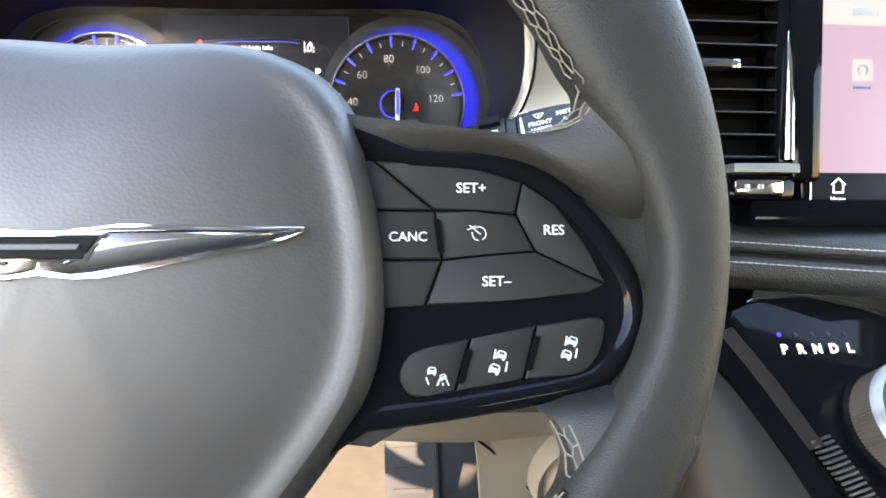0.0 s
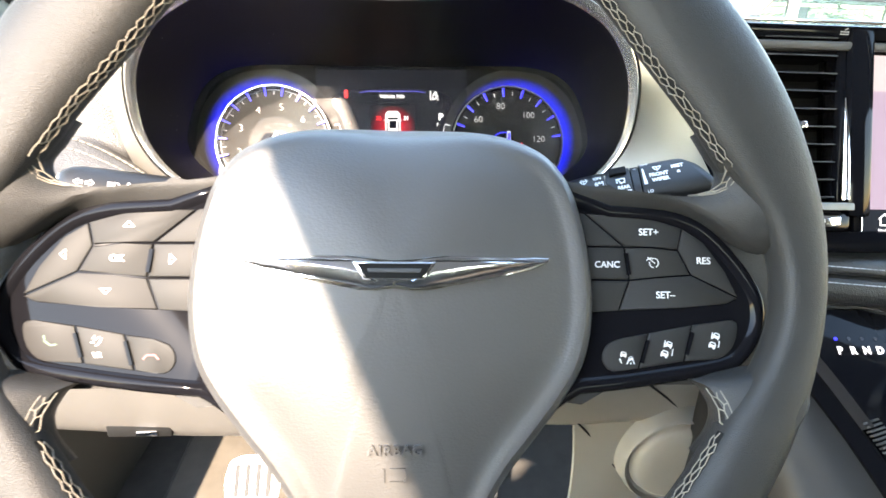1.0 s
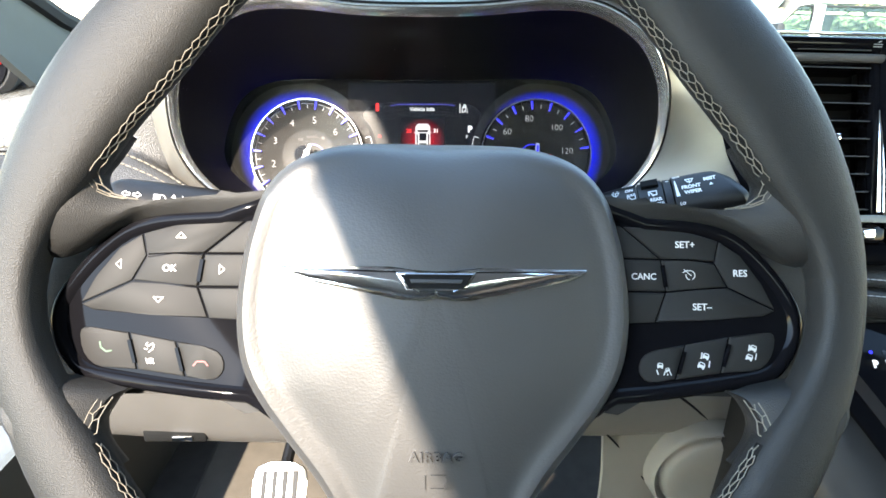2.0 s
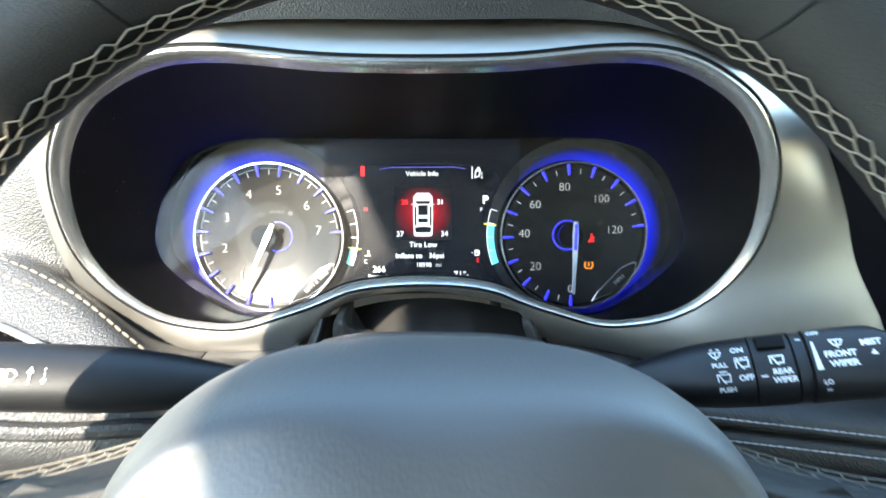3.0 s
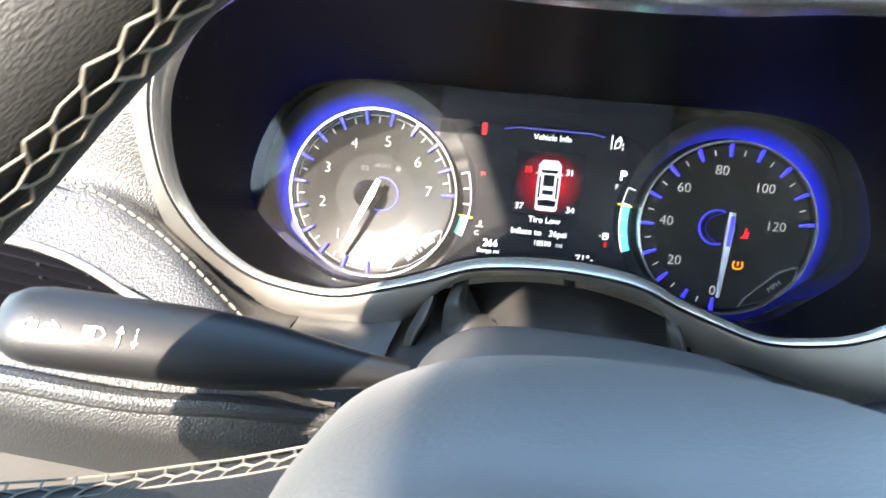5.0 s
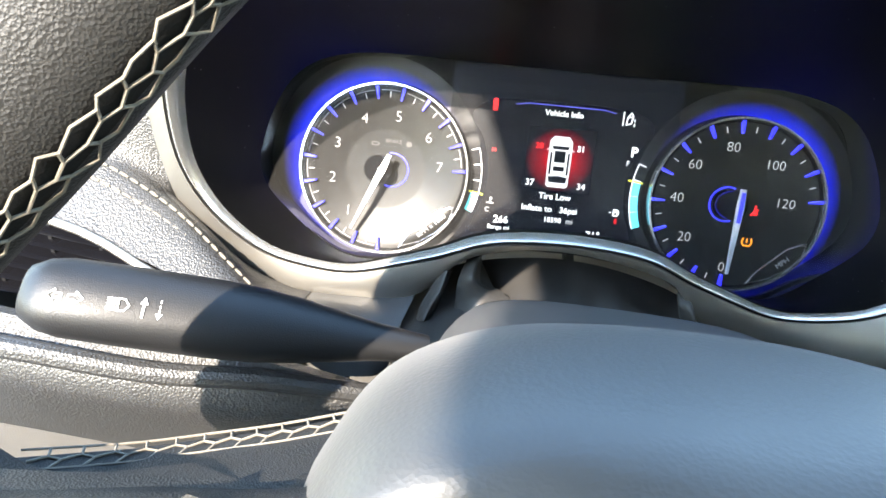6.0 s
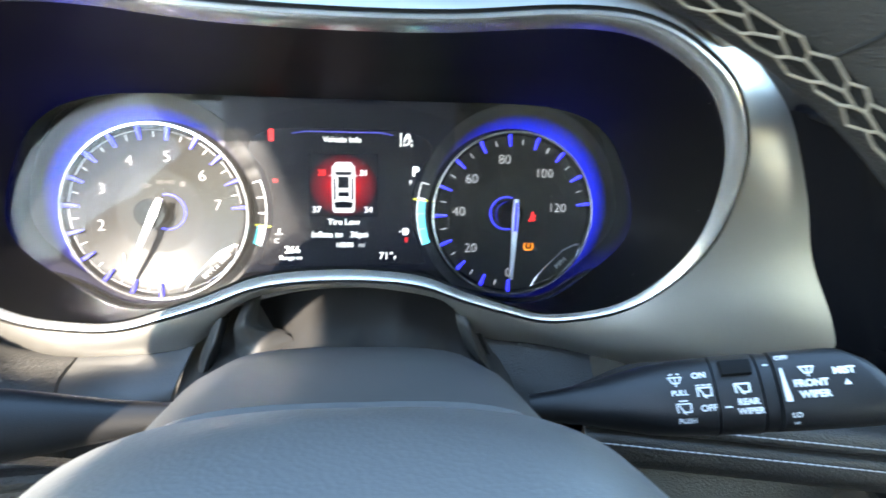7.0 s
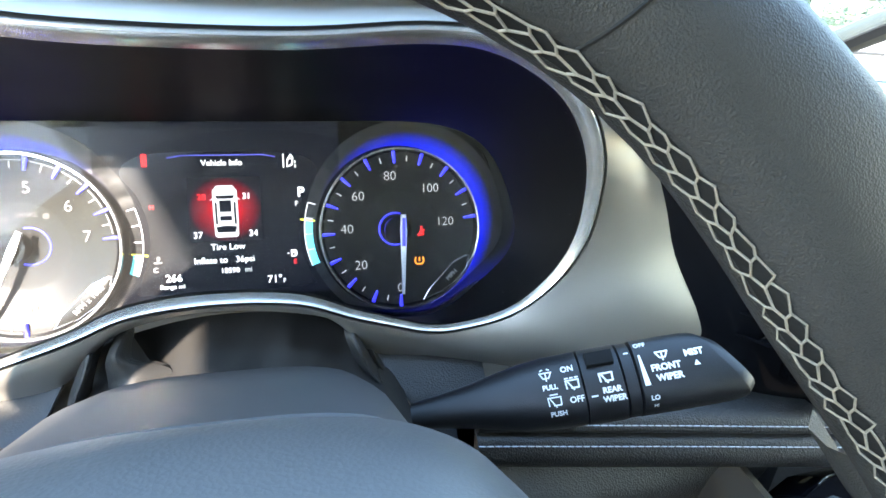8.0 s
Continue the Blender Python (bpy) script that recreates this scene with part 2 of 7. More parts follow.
def clear_glass(name, tint=(1, 1, 1), rough=0.0, dust=0.0, least=0.035):
    m = bpy.data.materials.new(name)
    m.use_nodes = True
    nt = m.node_tree
    nt.nodes.remove(nt.nodes["Principled BSDF"])
    out = nt.nodes["Material Output"]
    tr = nt.nodes.new("ShaderNodeBsdfTransparent")
    tr.inputs[0].default_value = (*tint, 1)
    gl = nt.nodes.new("ShaderNodeBsdfGlossy")
    gl.inputs["Roughness"].default_value = rough
    lw = nt.nodes.new("ShaderNodeLayerWeight")
    lw.inputs["Blend"].default_value = 0.5
    pw = nt.nodes.new("ShaderNodeMath")
    pw.operation = "POWER"
    pw.inputs[1].default_value = 5.0
    nt.links.new(lw.outputs["Facing"], pw.inputs[0])
    fr = nt.nodes.new("ShaderNodeMath")
    fr.operation = "MULTIPLY_ADD"
    fr.inputs[1].default_value = 0.96
    fr.inputs[2].default_value = least
    nt.links.new(pw.outputs[0], fr.inputs[0])
    mx = nt.nodes.new("ShaderNodeMixShader")
    nt.links.new(fr.outputs[0], mx.inputs[0])
    nt.links.new(tr.outputs[0], mx.inputs[1])
    nt.links.new(gl.outputs[0], mx.inputs[2])
    last = mx.outputs[0]
    if dust > 0:  # a thin film of dust that scatters the light falling on it, wiped in streaks
        tc = nt.nodes.new("ShaderNodeTexCoord")
        mp = nt.nodes.new("ShaderNodeMapping")
        mp.inputs["Scale"].default_value = (420, 60, 60)
        nt.links.new(tc.outputs["Object"], mp.inputs["Vector"])
        streak = nt.nodes.new("ShaderNodeTexNoise")
        streak.inputs["Scale"].default_value = 1.0
        streak.inputs["Detail"].default_value = 5
        nt.links.new(mp.outputs[0], streak.inputs["Vector"])
        amount = nt.nodes.new("ShaderNodeMapRange")
        amount.inputs["From Min"].default_value, amount.inputs["From Max"].default_value = 0.3, 0.7
        amount.inputs["To Min"].default_value, amount.inputs["To Max"].default_value = dust * 0.75, dust * 1.2
        nt.links.new(streak.outputs["Fac"], amount.inputs["Value"])
        film = nt.nodes.new("ShaderNodeBsdfDiffuse")
        film.inputs[0].default_value = (0.80, 0.78, 0.74, 1)
        dm = nt.nodes.new("ShaderNodeMixShader")
        nt.links.new(amount.outputs[0], dm.inputs[0])
        nt.links.new(last, dm.inputs[1])
        nt.links.new(film.outputs[0], dm.inputs[2])
        last = dm.outputs[0]
    nt.links.new(last, out.inputs[0])
    return m


LENS = clear_glass("cluster lens", dust=0.0060, least=0.006)
GLASS = clear_glass("window glass", (0.93, 0.96, 0.95))
TINTED = clear_glass("tinted van glass", (0.50, 0.58, 0.53))


# ---------------------------------------------------------------- building helpers
def smooth(me, angle=35):
    for p in me.polygons:
        p.use_smooth = True
    me.set_sharp_from_angle(angle=radians(angle))
    return me


def mesh_of(bm, name, material, angle=35):
    bmesh.ops.recalc_face_normals(bm, faces=bm.faces)
    me = bpy.data.meshes.new(name)
    bm.to_mesh(me)
    bm.free()
    me.materials.append(material)
    return smooth(me, angle)


def part(name, data, material, parent=None, label="", m=None):
    """One mesh object from a bmesh or a mesh, under a thing or a part."""
    me = data if isinstance(data, bpy.types.Mesh) else mesh_of(data, name, material)
    ob = new(name, me)
    if parent is not None:
        ob.parent = parent
    if m is not None:
        ob.matrix_basis = m
    if label:
        ob["label"] = label
    return ob


def thing(name, m, label, category, group="", kind=""):
    ob = new(name)
    ob.empty_display_size = 0.02
    ob.matrix_basis = m
    return tagged(ob, label, category, group, kind)


def loft(rings, closed=True, cap=True, bm=None):
    """Quads between rings of points; closed: each ring is a loop."""
    bm = bm or bmesh.new()
    vs = [[bm.verts.new(p) for p in r] for r in rings]
    n = len(rings[0])
    for a, b in zip(vs[:-1], vs[1:]):
        for i in range(n if closed else n - 1):
            j = (i + 1) % n
            bm.faces.new((a[i], a[j], b[j], b[i]))
    if cap and closed:
        bm.faces.new(vs[0])
        bm.faces.new(list(reversed(vs[-1])))
    return bm


def prism(pts, z0, z1, bevel=0.0, seg=2, bm=None):
    """An outline in the xy plane raised from z0 to z1, its upper edge rounded."""
    own = bm is None
    bm = bm or bmesh.new()
    lo = [bm.verts.new((x, y, z0)) for x, y in pts]
    hi = [bm.verts.new((x, y, z1)) for x, y in pts]
    n = len(pts)
    top = bm.faces.new(hi)
    bm.faces.new(list(reversed(lo)))
    for i in range(n):
        j = (i + 1) % n
        bm.faces.new((lo[i], lo[j], hi[j], hi[i]))
    if bevel > 0:
        bmesh.ops.bevel(bm, geom=list(top.edges), offset=bevel, segments=seg, affect="EDGES", profile=0.5)
    return bm


def box(cx, cy, cz, sx, sy, sz, bevel=0.0, seg=2, bm=None):
    bm2 = bmesh.new()
    bmesh.ops.create_cube(bm2, size=1, matrix=Matrix.Translation((cx, cy, cz)) @ Matrix.Diagonal((sx, sy, sz, 1)))
    if bevel > 0:
        bmesh.ops.bevel(bm2, geom=list(bm2.edges), offset=bevel, segments=seg, affect="EDGES", profile=0.5)
    return bm2


def catmull(pts, per=6, closed=False):
    pts = [Vector(p) for p in pts]
    n = len(pts)
    out = []
    last = n if closed else n - 1
    for i in range(last):
        p0 = pts[(i - 1) % n] if closed or i > 0 else pts[0] * 2 - pts[1]
        p1, p2 = pts[i], pts[(i + 1) % n]
        p3 = pts[(i + 2) % n] if closed or i + 2 < n else p2 * 2 - p1
        for k in range(per):
            t = k / per
            out.append(0.5 * ((2 * p1) + (p2 - p0) * t + (2 * p0 - 5 * p1 + 4 * p2 - p3) * t * t + (3 * p1 - p0 - 3 * p2 + p3) * t ** 3))
    if not closed:
        out.append(pts[-1])
    return out


def tube(path, r, sides=8, closed=False, bm=None):
    """A round thread or bar along a path; r may be a list."""
    path = [Vector(p) for p in path]
    n = len(path)
    rings, up = [], None
    for i, p in enumerate(path):
        a = path[(i - 1) % n] if closed or i > 0 else p
        b = path[(i + 1) % n] if closed or i < n - 1 else p
        d = (b - a).normalized()
        if up is None:
            up = d.orthogonal().normalized()
        up = (up - d * up.dot(d)).normalized()
        side = d.cross(up)
        rr = r[i] if isinstance(r, (list, tuple)) else r
        rings.append([p + (up * math.cos(t) + side * math.sin(t)) * rr for t in (2 * math.pi * k / sides for k in range(sides))])
    if closed:
        rings.append(rings[0])
    return loft(rings, True, not closed, bm)


def ring(cx, cy, r0, r1, z0, z1, a0=0.0, a1=360.0, seg=72, bm=None):
    """A flat ring, or a stretch of one, standing from z0 to z1."""
    full = a1 - a0 >= 359.9
    rings = []
    for k in range(seg + 1):
        a = radians(a0 + (a1 - a0) * k / seg)
        c, s = math.cos(a), math.sin(a)
        rings.append([(cx + r0 * c, cy + r0 * s, z0), (cx + r1 * c, cy + r1 * s, z0), (cx + r1 * c, cy + r1 * s, z1), (cx + r0 * c, cy + r0 * s, z1)])
    return loft(rings, True, not full, bm)


def disc(cx, cy, r, z0, z1, seg=48, bevel=0.0):
    return prism([(cx + r * math.cos(2 * math.pi * k / seg), cy + r * math.sin(2 * math.pi * k / seg)) for k in range(seg)], z0, z1, bevel)


def bar(x0, y0, x1, y1, w, z0, z1, w1=None):
    """A straight flat stroke from one point to another."""
    d = Vector((x1 - x0, y1 - y0)).normalized()
    s = Vector((-d.y, d.x))
    w1 = w if w1 is None else w1
    a, b = Vector((x0, y0)), Vector((x1, y1))
    return prism([tuple(a - s * w / 2), tuple(b - s * w1 / 2), tuple(b + s * w1 / 2), tuple(a + s * w / 2)], z0, z1)


def strokes(lines, w, z0=0.0, z1=0.0002):
    """Several straight strokes as one small sign."""
    bm = bmesh.new()
    for x0, y0, x1, y1 in lines:
        d = Vector((x1 - x0, y1 - y0)).normalized()
        s = Vector((-d.y, d.x)) * w / 2
        a, b = Vector((x0, y0)) - d * w * 0.3, Vector((x1, y1)) + d * w * 0.3
        prism([tuple(a - s), tuple(b - s), tuple(b + s), tuple(a + s)], z0, z1, bm=bm)
    return bm


def words(text, size, material, thick=0.0001, weight=0.0, align="CENTER", spacing=1.0):
    """Lettering as a mesh, size: the height of a capital."""
    cu = bpy.data.curves.new("lettering", "FONT")
    cu.body, cu.size, cu.align_x, cu.align_y = text, size / 0.69, align, "CENTER"
    cu.extrude, cu.offset, cu.resolution_u = thick, weight, 3
    cu.space_character = spacing
    ob = bpy.data.objects.new("lettering", cu)
    scene.collection.objects.link(ob)
    bpy.context.view_layer.update()
    me = bpy.data.meshes.new_from_object(ob.evaluated_get(bpy.context.evaluated_depsgraph_get()))
    bpy.data.objects.remove(ob)
    me.materials.clear()
    me.materials.append(material)
    return me


def lerp_table(table, x):
    for (x0, y0), (x1, y1) in zip(table[:-1], table[1:]):
        if x <= x1:
            t = (x - x0) / (x1 - x0)
            t = max(0, t)
            return y0 + (y1 - y0) * t
    return table[-1][1]


def both(half):
    """A mirrored outline from its right half, listed from the top down to the bottom."""
    return list(half) + [(-x, y) for x, y in reversed(half) if x > 1e-6]


def grid_sheet(rows, thick=0.004, per_u=6, per_v=6, back=(0, 1, -0.3)):
    """A smooth sheet through rows of points, with thickness away from the viewer."""
    cols = [catmull(r, per_u) for r in rows]
    lines = [catmull([c[i] for c in cols], per_v) for i in range(len(cols[0]))]
    front = [list(l) for l in lines]
    off = Vector(back).normalized() * thick
    rings = [l + [p + off for p in reversed(l)] for l in front]
    return loft(rings, True, True)


def offset_loop(pts, o):
    """A closed loop in the plane, moved outwards by o (a number or a list)."""
    n = len(pts)
    out = []
    for i in range(n):
        a, b = Vector(pts[i - 1]), Vector(pts[(i + 1) % n])
        d = (b - a).normalized()
        nrm = Vector((-d.y, d.x))
        oo = o[i] if isinstance(o, list) else o
        p = Vector(pts[i]) + nrm * oo
        out.append((p.x, p.y))
    return out


def dashes(path, pitch, length, r, lift=Vector((0, 0, 0))):
    """A row of short stitches along a path, as one mesh."""
    path = [Vector(p) + lift for p in path]
    bm = bmesh.new()
    acc, start = 0.0, 0.0
    seg = [(b - a).length for a, b in zip(path[:-1], path[1:])]
    total = sum(seg)

    def at(s):
        s = min(max(s, 0), total - 1e-6)
        for (a, b), l in zip(zip(path[:-1], path[1:]), seg):
            if s <= l:
                return a.lerp(b, s / l)
            s -= l
        return path[-1]

    while start + length < total:
        pts = [at(start), at(start + length * 0.5), at(start + length)]
        tube(pts, [r * 0.7, r, r * 0.7], 5, bm=bm)
        start += pitch
    return bm


# ---------------------------------------------------------------- frames of reference
WHEEL = pose(0, 0, 1.15, 66, 0, 0)                       # x right, y up in the wheel's plane, z towards the driver
DASH = pose(-0.0075, 0.307, 1.1482, 0, -1.2, 0)           # x right, y ahead, z up
DIALS = DASH @ pose(0, 0, 0, 73, 0, 0)                    # the cluster's own plane

# ---------------------------------------------------------------- cabin shell
def sheet_with_hole(name, outer, hole, m, t, material, label):
    """A wall with one opening through it, in the xy plane of m, t thick."""
    bm = bmesh.new()
    k = len(hole)
    # outer has as many points as the hole: quads between the two loops
    for z in (0, t):
        o = [bm.verts.new((x, y, z)) for x, y in outer]
        h = [bm.verts.new((x, y, z)) for x, y in hole]
        for i in range(k):
            j = (i + 1) % k
            bm.faces.new((o[i], o[j], h[j], h[i]))
    bm.verts.ensure_lookup_table()
    for base in (0, k):
        for i in range(k):
            j = (i + 1) % k
            bm.faces.new((bm.verts[base + i], bm.verts[base + j], bm.verts[2 * k + base + j], bm.verts[2 * k + base + i]))
    return tagged(part(name, bm, material, None, "", m), label, "wall", "", "structure")


# side walls: x of the drawing is the car's length, y its height; the left wall leans in towards the roof rail behind the wheel
# the unseen rail is placed where its edge cuts the sun on wheel and lens
RAIL_X, RAIL_Z = -0.281, 1.711
# rear edge of the unseen left opening is set to block sky reflections
left_hole = [(-0.72, 0.72), (-0.72, 1.20), (-0.86, 1.48), (-1.02, 1.60), (-1.06, 1.695), (-0.60, 1.695), (-0.25, 1.690), (-0.05, 1.60), (0.15, 1.43), (0.45, 1.25), (0.66, 1.10), (0.40, 0.76)]
left_outer = [(-1.30, 0.3), (-1.30, 1.2), (-1.30, 1.48), (-1.30, 1.62), (-1.30, 1.715), (-0.60, 1.715), (-0.25, 1.715), (-0.06, 1.72), (0.25, 1.57), (0.54, 1.288), (1.15, 1.15), (1.15, 0.3)]
right_hole = [(-0.66, 1.09), (-0.64, 1.30), (-0.605, 1.58), (-0.590, 1.64), (-0.555, 1.668), (-0.48, 1.656), (-0.30, 1.605), (-0.19, 1.555), (0.10, 1.43), (0.45, 1.25), (0.62, 1.12), (0.40, 1.09)]
right_outer = [(-0.85, 0.3), (-0.85, 1.3), (-0.85, 1.6), (-0.85, 1.78), (-0.6, 1.78), (-0.45, 1.78), (-0.25, 1.77), (-0.08, 1.74), (0.25, 1.57), (0.54, 1.288), (1.15, 1.15), (1.15, 0.3)]
SIDE_L = Matrix(((0, 0, -1, -0.50), (1, 0, 0, 0), (0, 1, 0, 0), (0, 0, 0, 1)))
SIDE_R = Matrix(((0, 0, 1, 1.22), (1, 0, 0, 0), (0, 1, 0, 0), (0, 0, 0, 1)))


def lean_in(ob):
    """Lets a left side wall lean inwards above the sill, behind the windshield pillar."""
    for v in ob.data.vertices:
        k = min(1.0, max(0.0, (0.12 - v.co.x) / 0.35))
        v.co.z -= k * 0.30 * max(0.0, v.co.y - 1.0)
    return ob


lean_in(sheet_with_hole("wall_left", left_outer, left_hole, SIDE_L, 0.012, TRIM_GREY, "pale grey door frame and pillar trim, door open"))
sheet_with_hole("wall_right", right_outer, right_hole, SIDE_R, 0.012, TRIM_GREY, "pale grey passenger door and pillar trim with window opening")
lean_in(tagged(part("wall_left_rear", prism([(-2.91, 0.3), (-2.91, 1.0), (-2.91, 1.715), (-1.30, 1.715), (-1.30, 1.0), (-1.30, 0.3)], 0, 0.012), TRIM_GREY, None, "", SIDE_L), "plain grey rear side wall", "wall", "", "structure"))
tagged(part("wall_right_rear", box(1.226, -1.88, 1.04, 0.012, 2.05, 1.48), TRIM_GREY), "plain grey rear side wall", "wall", "", "structure")
roof = [(-0.40, -0.10), (-0.36, -0.16), (RAIL_X, -0.27), (RAIL_X, -2.91), (1.24, -2.91), (1.24, -0.10)]
tagged(part("ceiling", prism(roof, 1.712, 1.742), HEADLINER), "pale cloth headliner under the roof", "ceiling", "", "structure")
tagged(part("roof_rail", tube([(-0.475, 0.02, 1.715), (-0.43, -0.06, 1.712), (-0.36, -0.16, 1.711), (RAIL_X, -0.28, RAIL_Z), (RAIL_X, -1.0, RAIL_Z), (RAIL_X, -2.91, RAIL_Z)], 0.025, 16), HEADLINER), "rounded pale roof rail above the open door, out of view, cuts the sun", "trim", "", "structure")
tagged(part("wall_rear", box(0.36, -2.92, 0.85, 1.76, 0.04, 1.16), TRIM_GREY), "plain grey rear cabin wall", "wall", "", "structure")
tagged(part("floor", box(0.36, -0.88, 0.44, 1.72, 4.06, 0.03), CARPET), "dark carpeted cabin floor", "floor", "", "structure")
tagged(part("bulkhead", box(0.36, 0.93, 0.78, 1.72, 0.04, 0.70), CARPET), "dark carpeted footwell bulkhead", "wall", "", "structure")


def windshield():
    rows = [[(-0.48, 1.12, 1.18), (0.36, 1.18, 1.18), (1.2, 1.12, 1.18)], [(-0.49, 0.56, 1.46), (0.36, 0.60, 1.48), (1.21, 0.56, 1.46)], [(-0.49, -0.11, 1.74), (0.36, -0.10, 1.752), (1.21, -0.11, 1.74)]]
    root = thing("windshield", pose(0, 0, 0), "clear sloping windshield with black border between grey pillars", "windshield", "", "structure")
    g = part("pane", grid_sheet(rows, 0.005, 8, 6, (0, 1, 0.6)), GLASS, root)
    g.visible_shadow = False
    # header and side pillars
    part("header_trim", box(0.36, -0.09, 1.765, 1.70, 0.06, 0.030, 0.01), HEADLINER, root)
    for s, x in ((-1, -0.475), (1, 1.195)):
        part("pillar", tube([(x, -0.10, 1.74), (x, 0.56, 1.47), (x - s * 0.005, 1.13, 1.20)], [0.045, 0.045, 0.05] if s < 0 else [0.04, 0.03, 0.03], 12), TRIM_GREY, root)
        part("frit_band", loft([[(x - s * w, y, z) for w, y, z in ((a0, y0 - 0.004, z0 - 0.006), (a1, y0 - 0.004, z0 - 0.006), (a1, y0 - 0.006, z0 - 0.009), (a0, y0 - 0.006, z0 - 0.009))] for a0, a1, y0, z0 in ((0.03, 0.075, 0.02, 1.73), (0.03, 0.075, 0.56, 1.462), (0.03, 0.075, 1.10, 1.19))]), RUBBER, root, "black glass border")
    part("quarter_seal", tube(catmull([(-0.502, -0.02, 1.73), (-0.502, 0.25, 1.583), (-0.502, 0.545, 1.296), (-0.502, 1.10, 1.165)], 6), 0.013, 8), RUBBER, root, "black rubber seal along the pillar")
    return root


windshield()

# ---------------------------------------------------------------- dashboard
LIP = [(0, .116), (.045, .117), (.09, .1208), (.12, .119), (.145, .109), (.165, .094), (.181, .068), (.187, .037), (.185, .013), (.174, -.009), (.155, -.026),
       (.13, -.0325), (.11, -.0325), (.087, -.0245), (.065, -.0155), (.045, -.0055), (.025, -.001), (0, .0006)]
lip_loop = [(p.x, p.y) for p in catmull([Vector((x, y, 0)) for x, y in both(LIP)], 4, True)]
LOW, HIGH = -0.0325, 0.1208


def lip_y(z):
    return -0.087 - 0.2 * (z - 0.052)


def lip_ring(o, dy):
    """The lip's loop moved outwards by o and ahead by dy, both scaled down towards the lower edge."""
    k = [0.32 + 0.68 * (z - LOW) / (HIGH - LOW) for _, z in lip_loop]
    pts = offset_loop(lip_loop, [o * q for q in k])
    return [(x, lip_y(z0) + dy * q, z) for (x, z), (_, z0), q in zip(pts, lip_loop, k)]


# outer edge of the surround, from the top down to the bottom, right and left
OUT_R = [(-.005, .228, 1.298), (.040, .228, 1.299), (.088, .228, 1.300), (.127, .229, 1.294), (.158, .232, 1.280), (.184, .235, 1.262), (.206, .2265, 1.238), (.2225, .2160, 1.200), (.2330, .2085, 1.168),
         (.2480, .1930, 1.134), (.2520, .1900, 1.104), (.2020, .2180, 1.085), (.1388, .2360, 1.0895), (.1053, .2390, 1.0957), (.0717, .2400, 1.1010), (.0550, .2400, 1.1215), (.0300, .2385, 1.1307), (-.003, .237, 1.1357)]
OUT_L = [(-.055, .228, 1.298), (-.103, .228, 1.297), (-.142, .230, 1.290), (-.175, .234, 1.278), (-.205, .240, 1.262), (-.2235, .2425, 1.232), (-.2235, .239, 1.195), (-.2180, .237, 1.160), (-.2058, .235, 1.1295),
         (-.1835, .234, 1.1077), (-.1547, .234, 1.0952), (-.1284, .235, 1.0935), (-.1019, .236, 1.0945), (-.0800, .238, 1.1000), (-.0600, .240, 1.1215), (-.033, .2385, 1.1325)]
out_loop = catmull([DASH.inverted() @ Vector(p) for p in OUT_R + list(reversed(OUT_L))], 4, True)
lip_k = [0.32 + 0.68 * (z - LOW) / (HIGH - LOW) for _, z in lip_loop]


def groove_ring(o, dy):
    """A loop just outside the lip, o metres past its outer edge."""
    pts = offset_loop(lip_loop, [0.0076 * q + o for q in lip_k])
    return [(x, lip_y(z0) - 0.0085 * q + dy, z) for (x, z), (_, z0), q in zip(pts, lip_loop, lip_k)]


def flange_ring(f):
    """The surround; f from 0 beside the lip to 1 at its outer edge."""
    rows = [Vector(a).lerp(b, f) + Vector((0, -0.006 * f * (1 - f), 0)) for a, b in zip(groove_ring(0.0019, 0), out_loop)]
    return [tuple(p) for p in rows]


FACE = [(0, .069), (.06, .069), (.11, .069), (.15, .064), (.175, .047), (.19, .02), (.191, .005), (.186, -.018), (.172, -.041), (.15, -.055), (.125, -.061), (.107, -.060), (.085, -.056), (.065, -.050), (.05, -.045), (.035, -.041), (.015, -.039), (0, -.0385)]
PANE = [(0, .0655), (.045, .0655), (.09, .0655), (.122, .0640), (.146, .0575), (.161, .0450), (.170, .0270), (.1745, .010), (.1755, -.004), (.1700, -.018), (.155, -.0325), (.134, -.0485), (.118, -.0545), (.100, -.0550), (.082, -.052), (.060, -.0465), (.030, -.041), (0, -.040)]
pane_loop = [(p.x, p.y) for p in catmull([Vector((x, y, 0)) for x, y in both(PANE)], 4, True)]


def pane_ring(f, dz=0.0):
    """The clear lens, bowed so that its ends come nearer to the driver; f scales its outline."""
    return [Vector((x * f, y * f, 0.0135 + (x * f) ** 2 / 2.6 - 0.045 * y * f + dz)) for x, y in pane_loop]


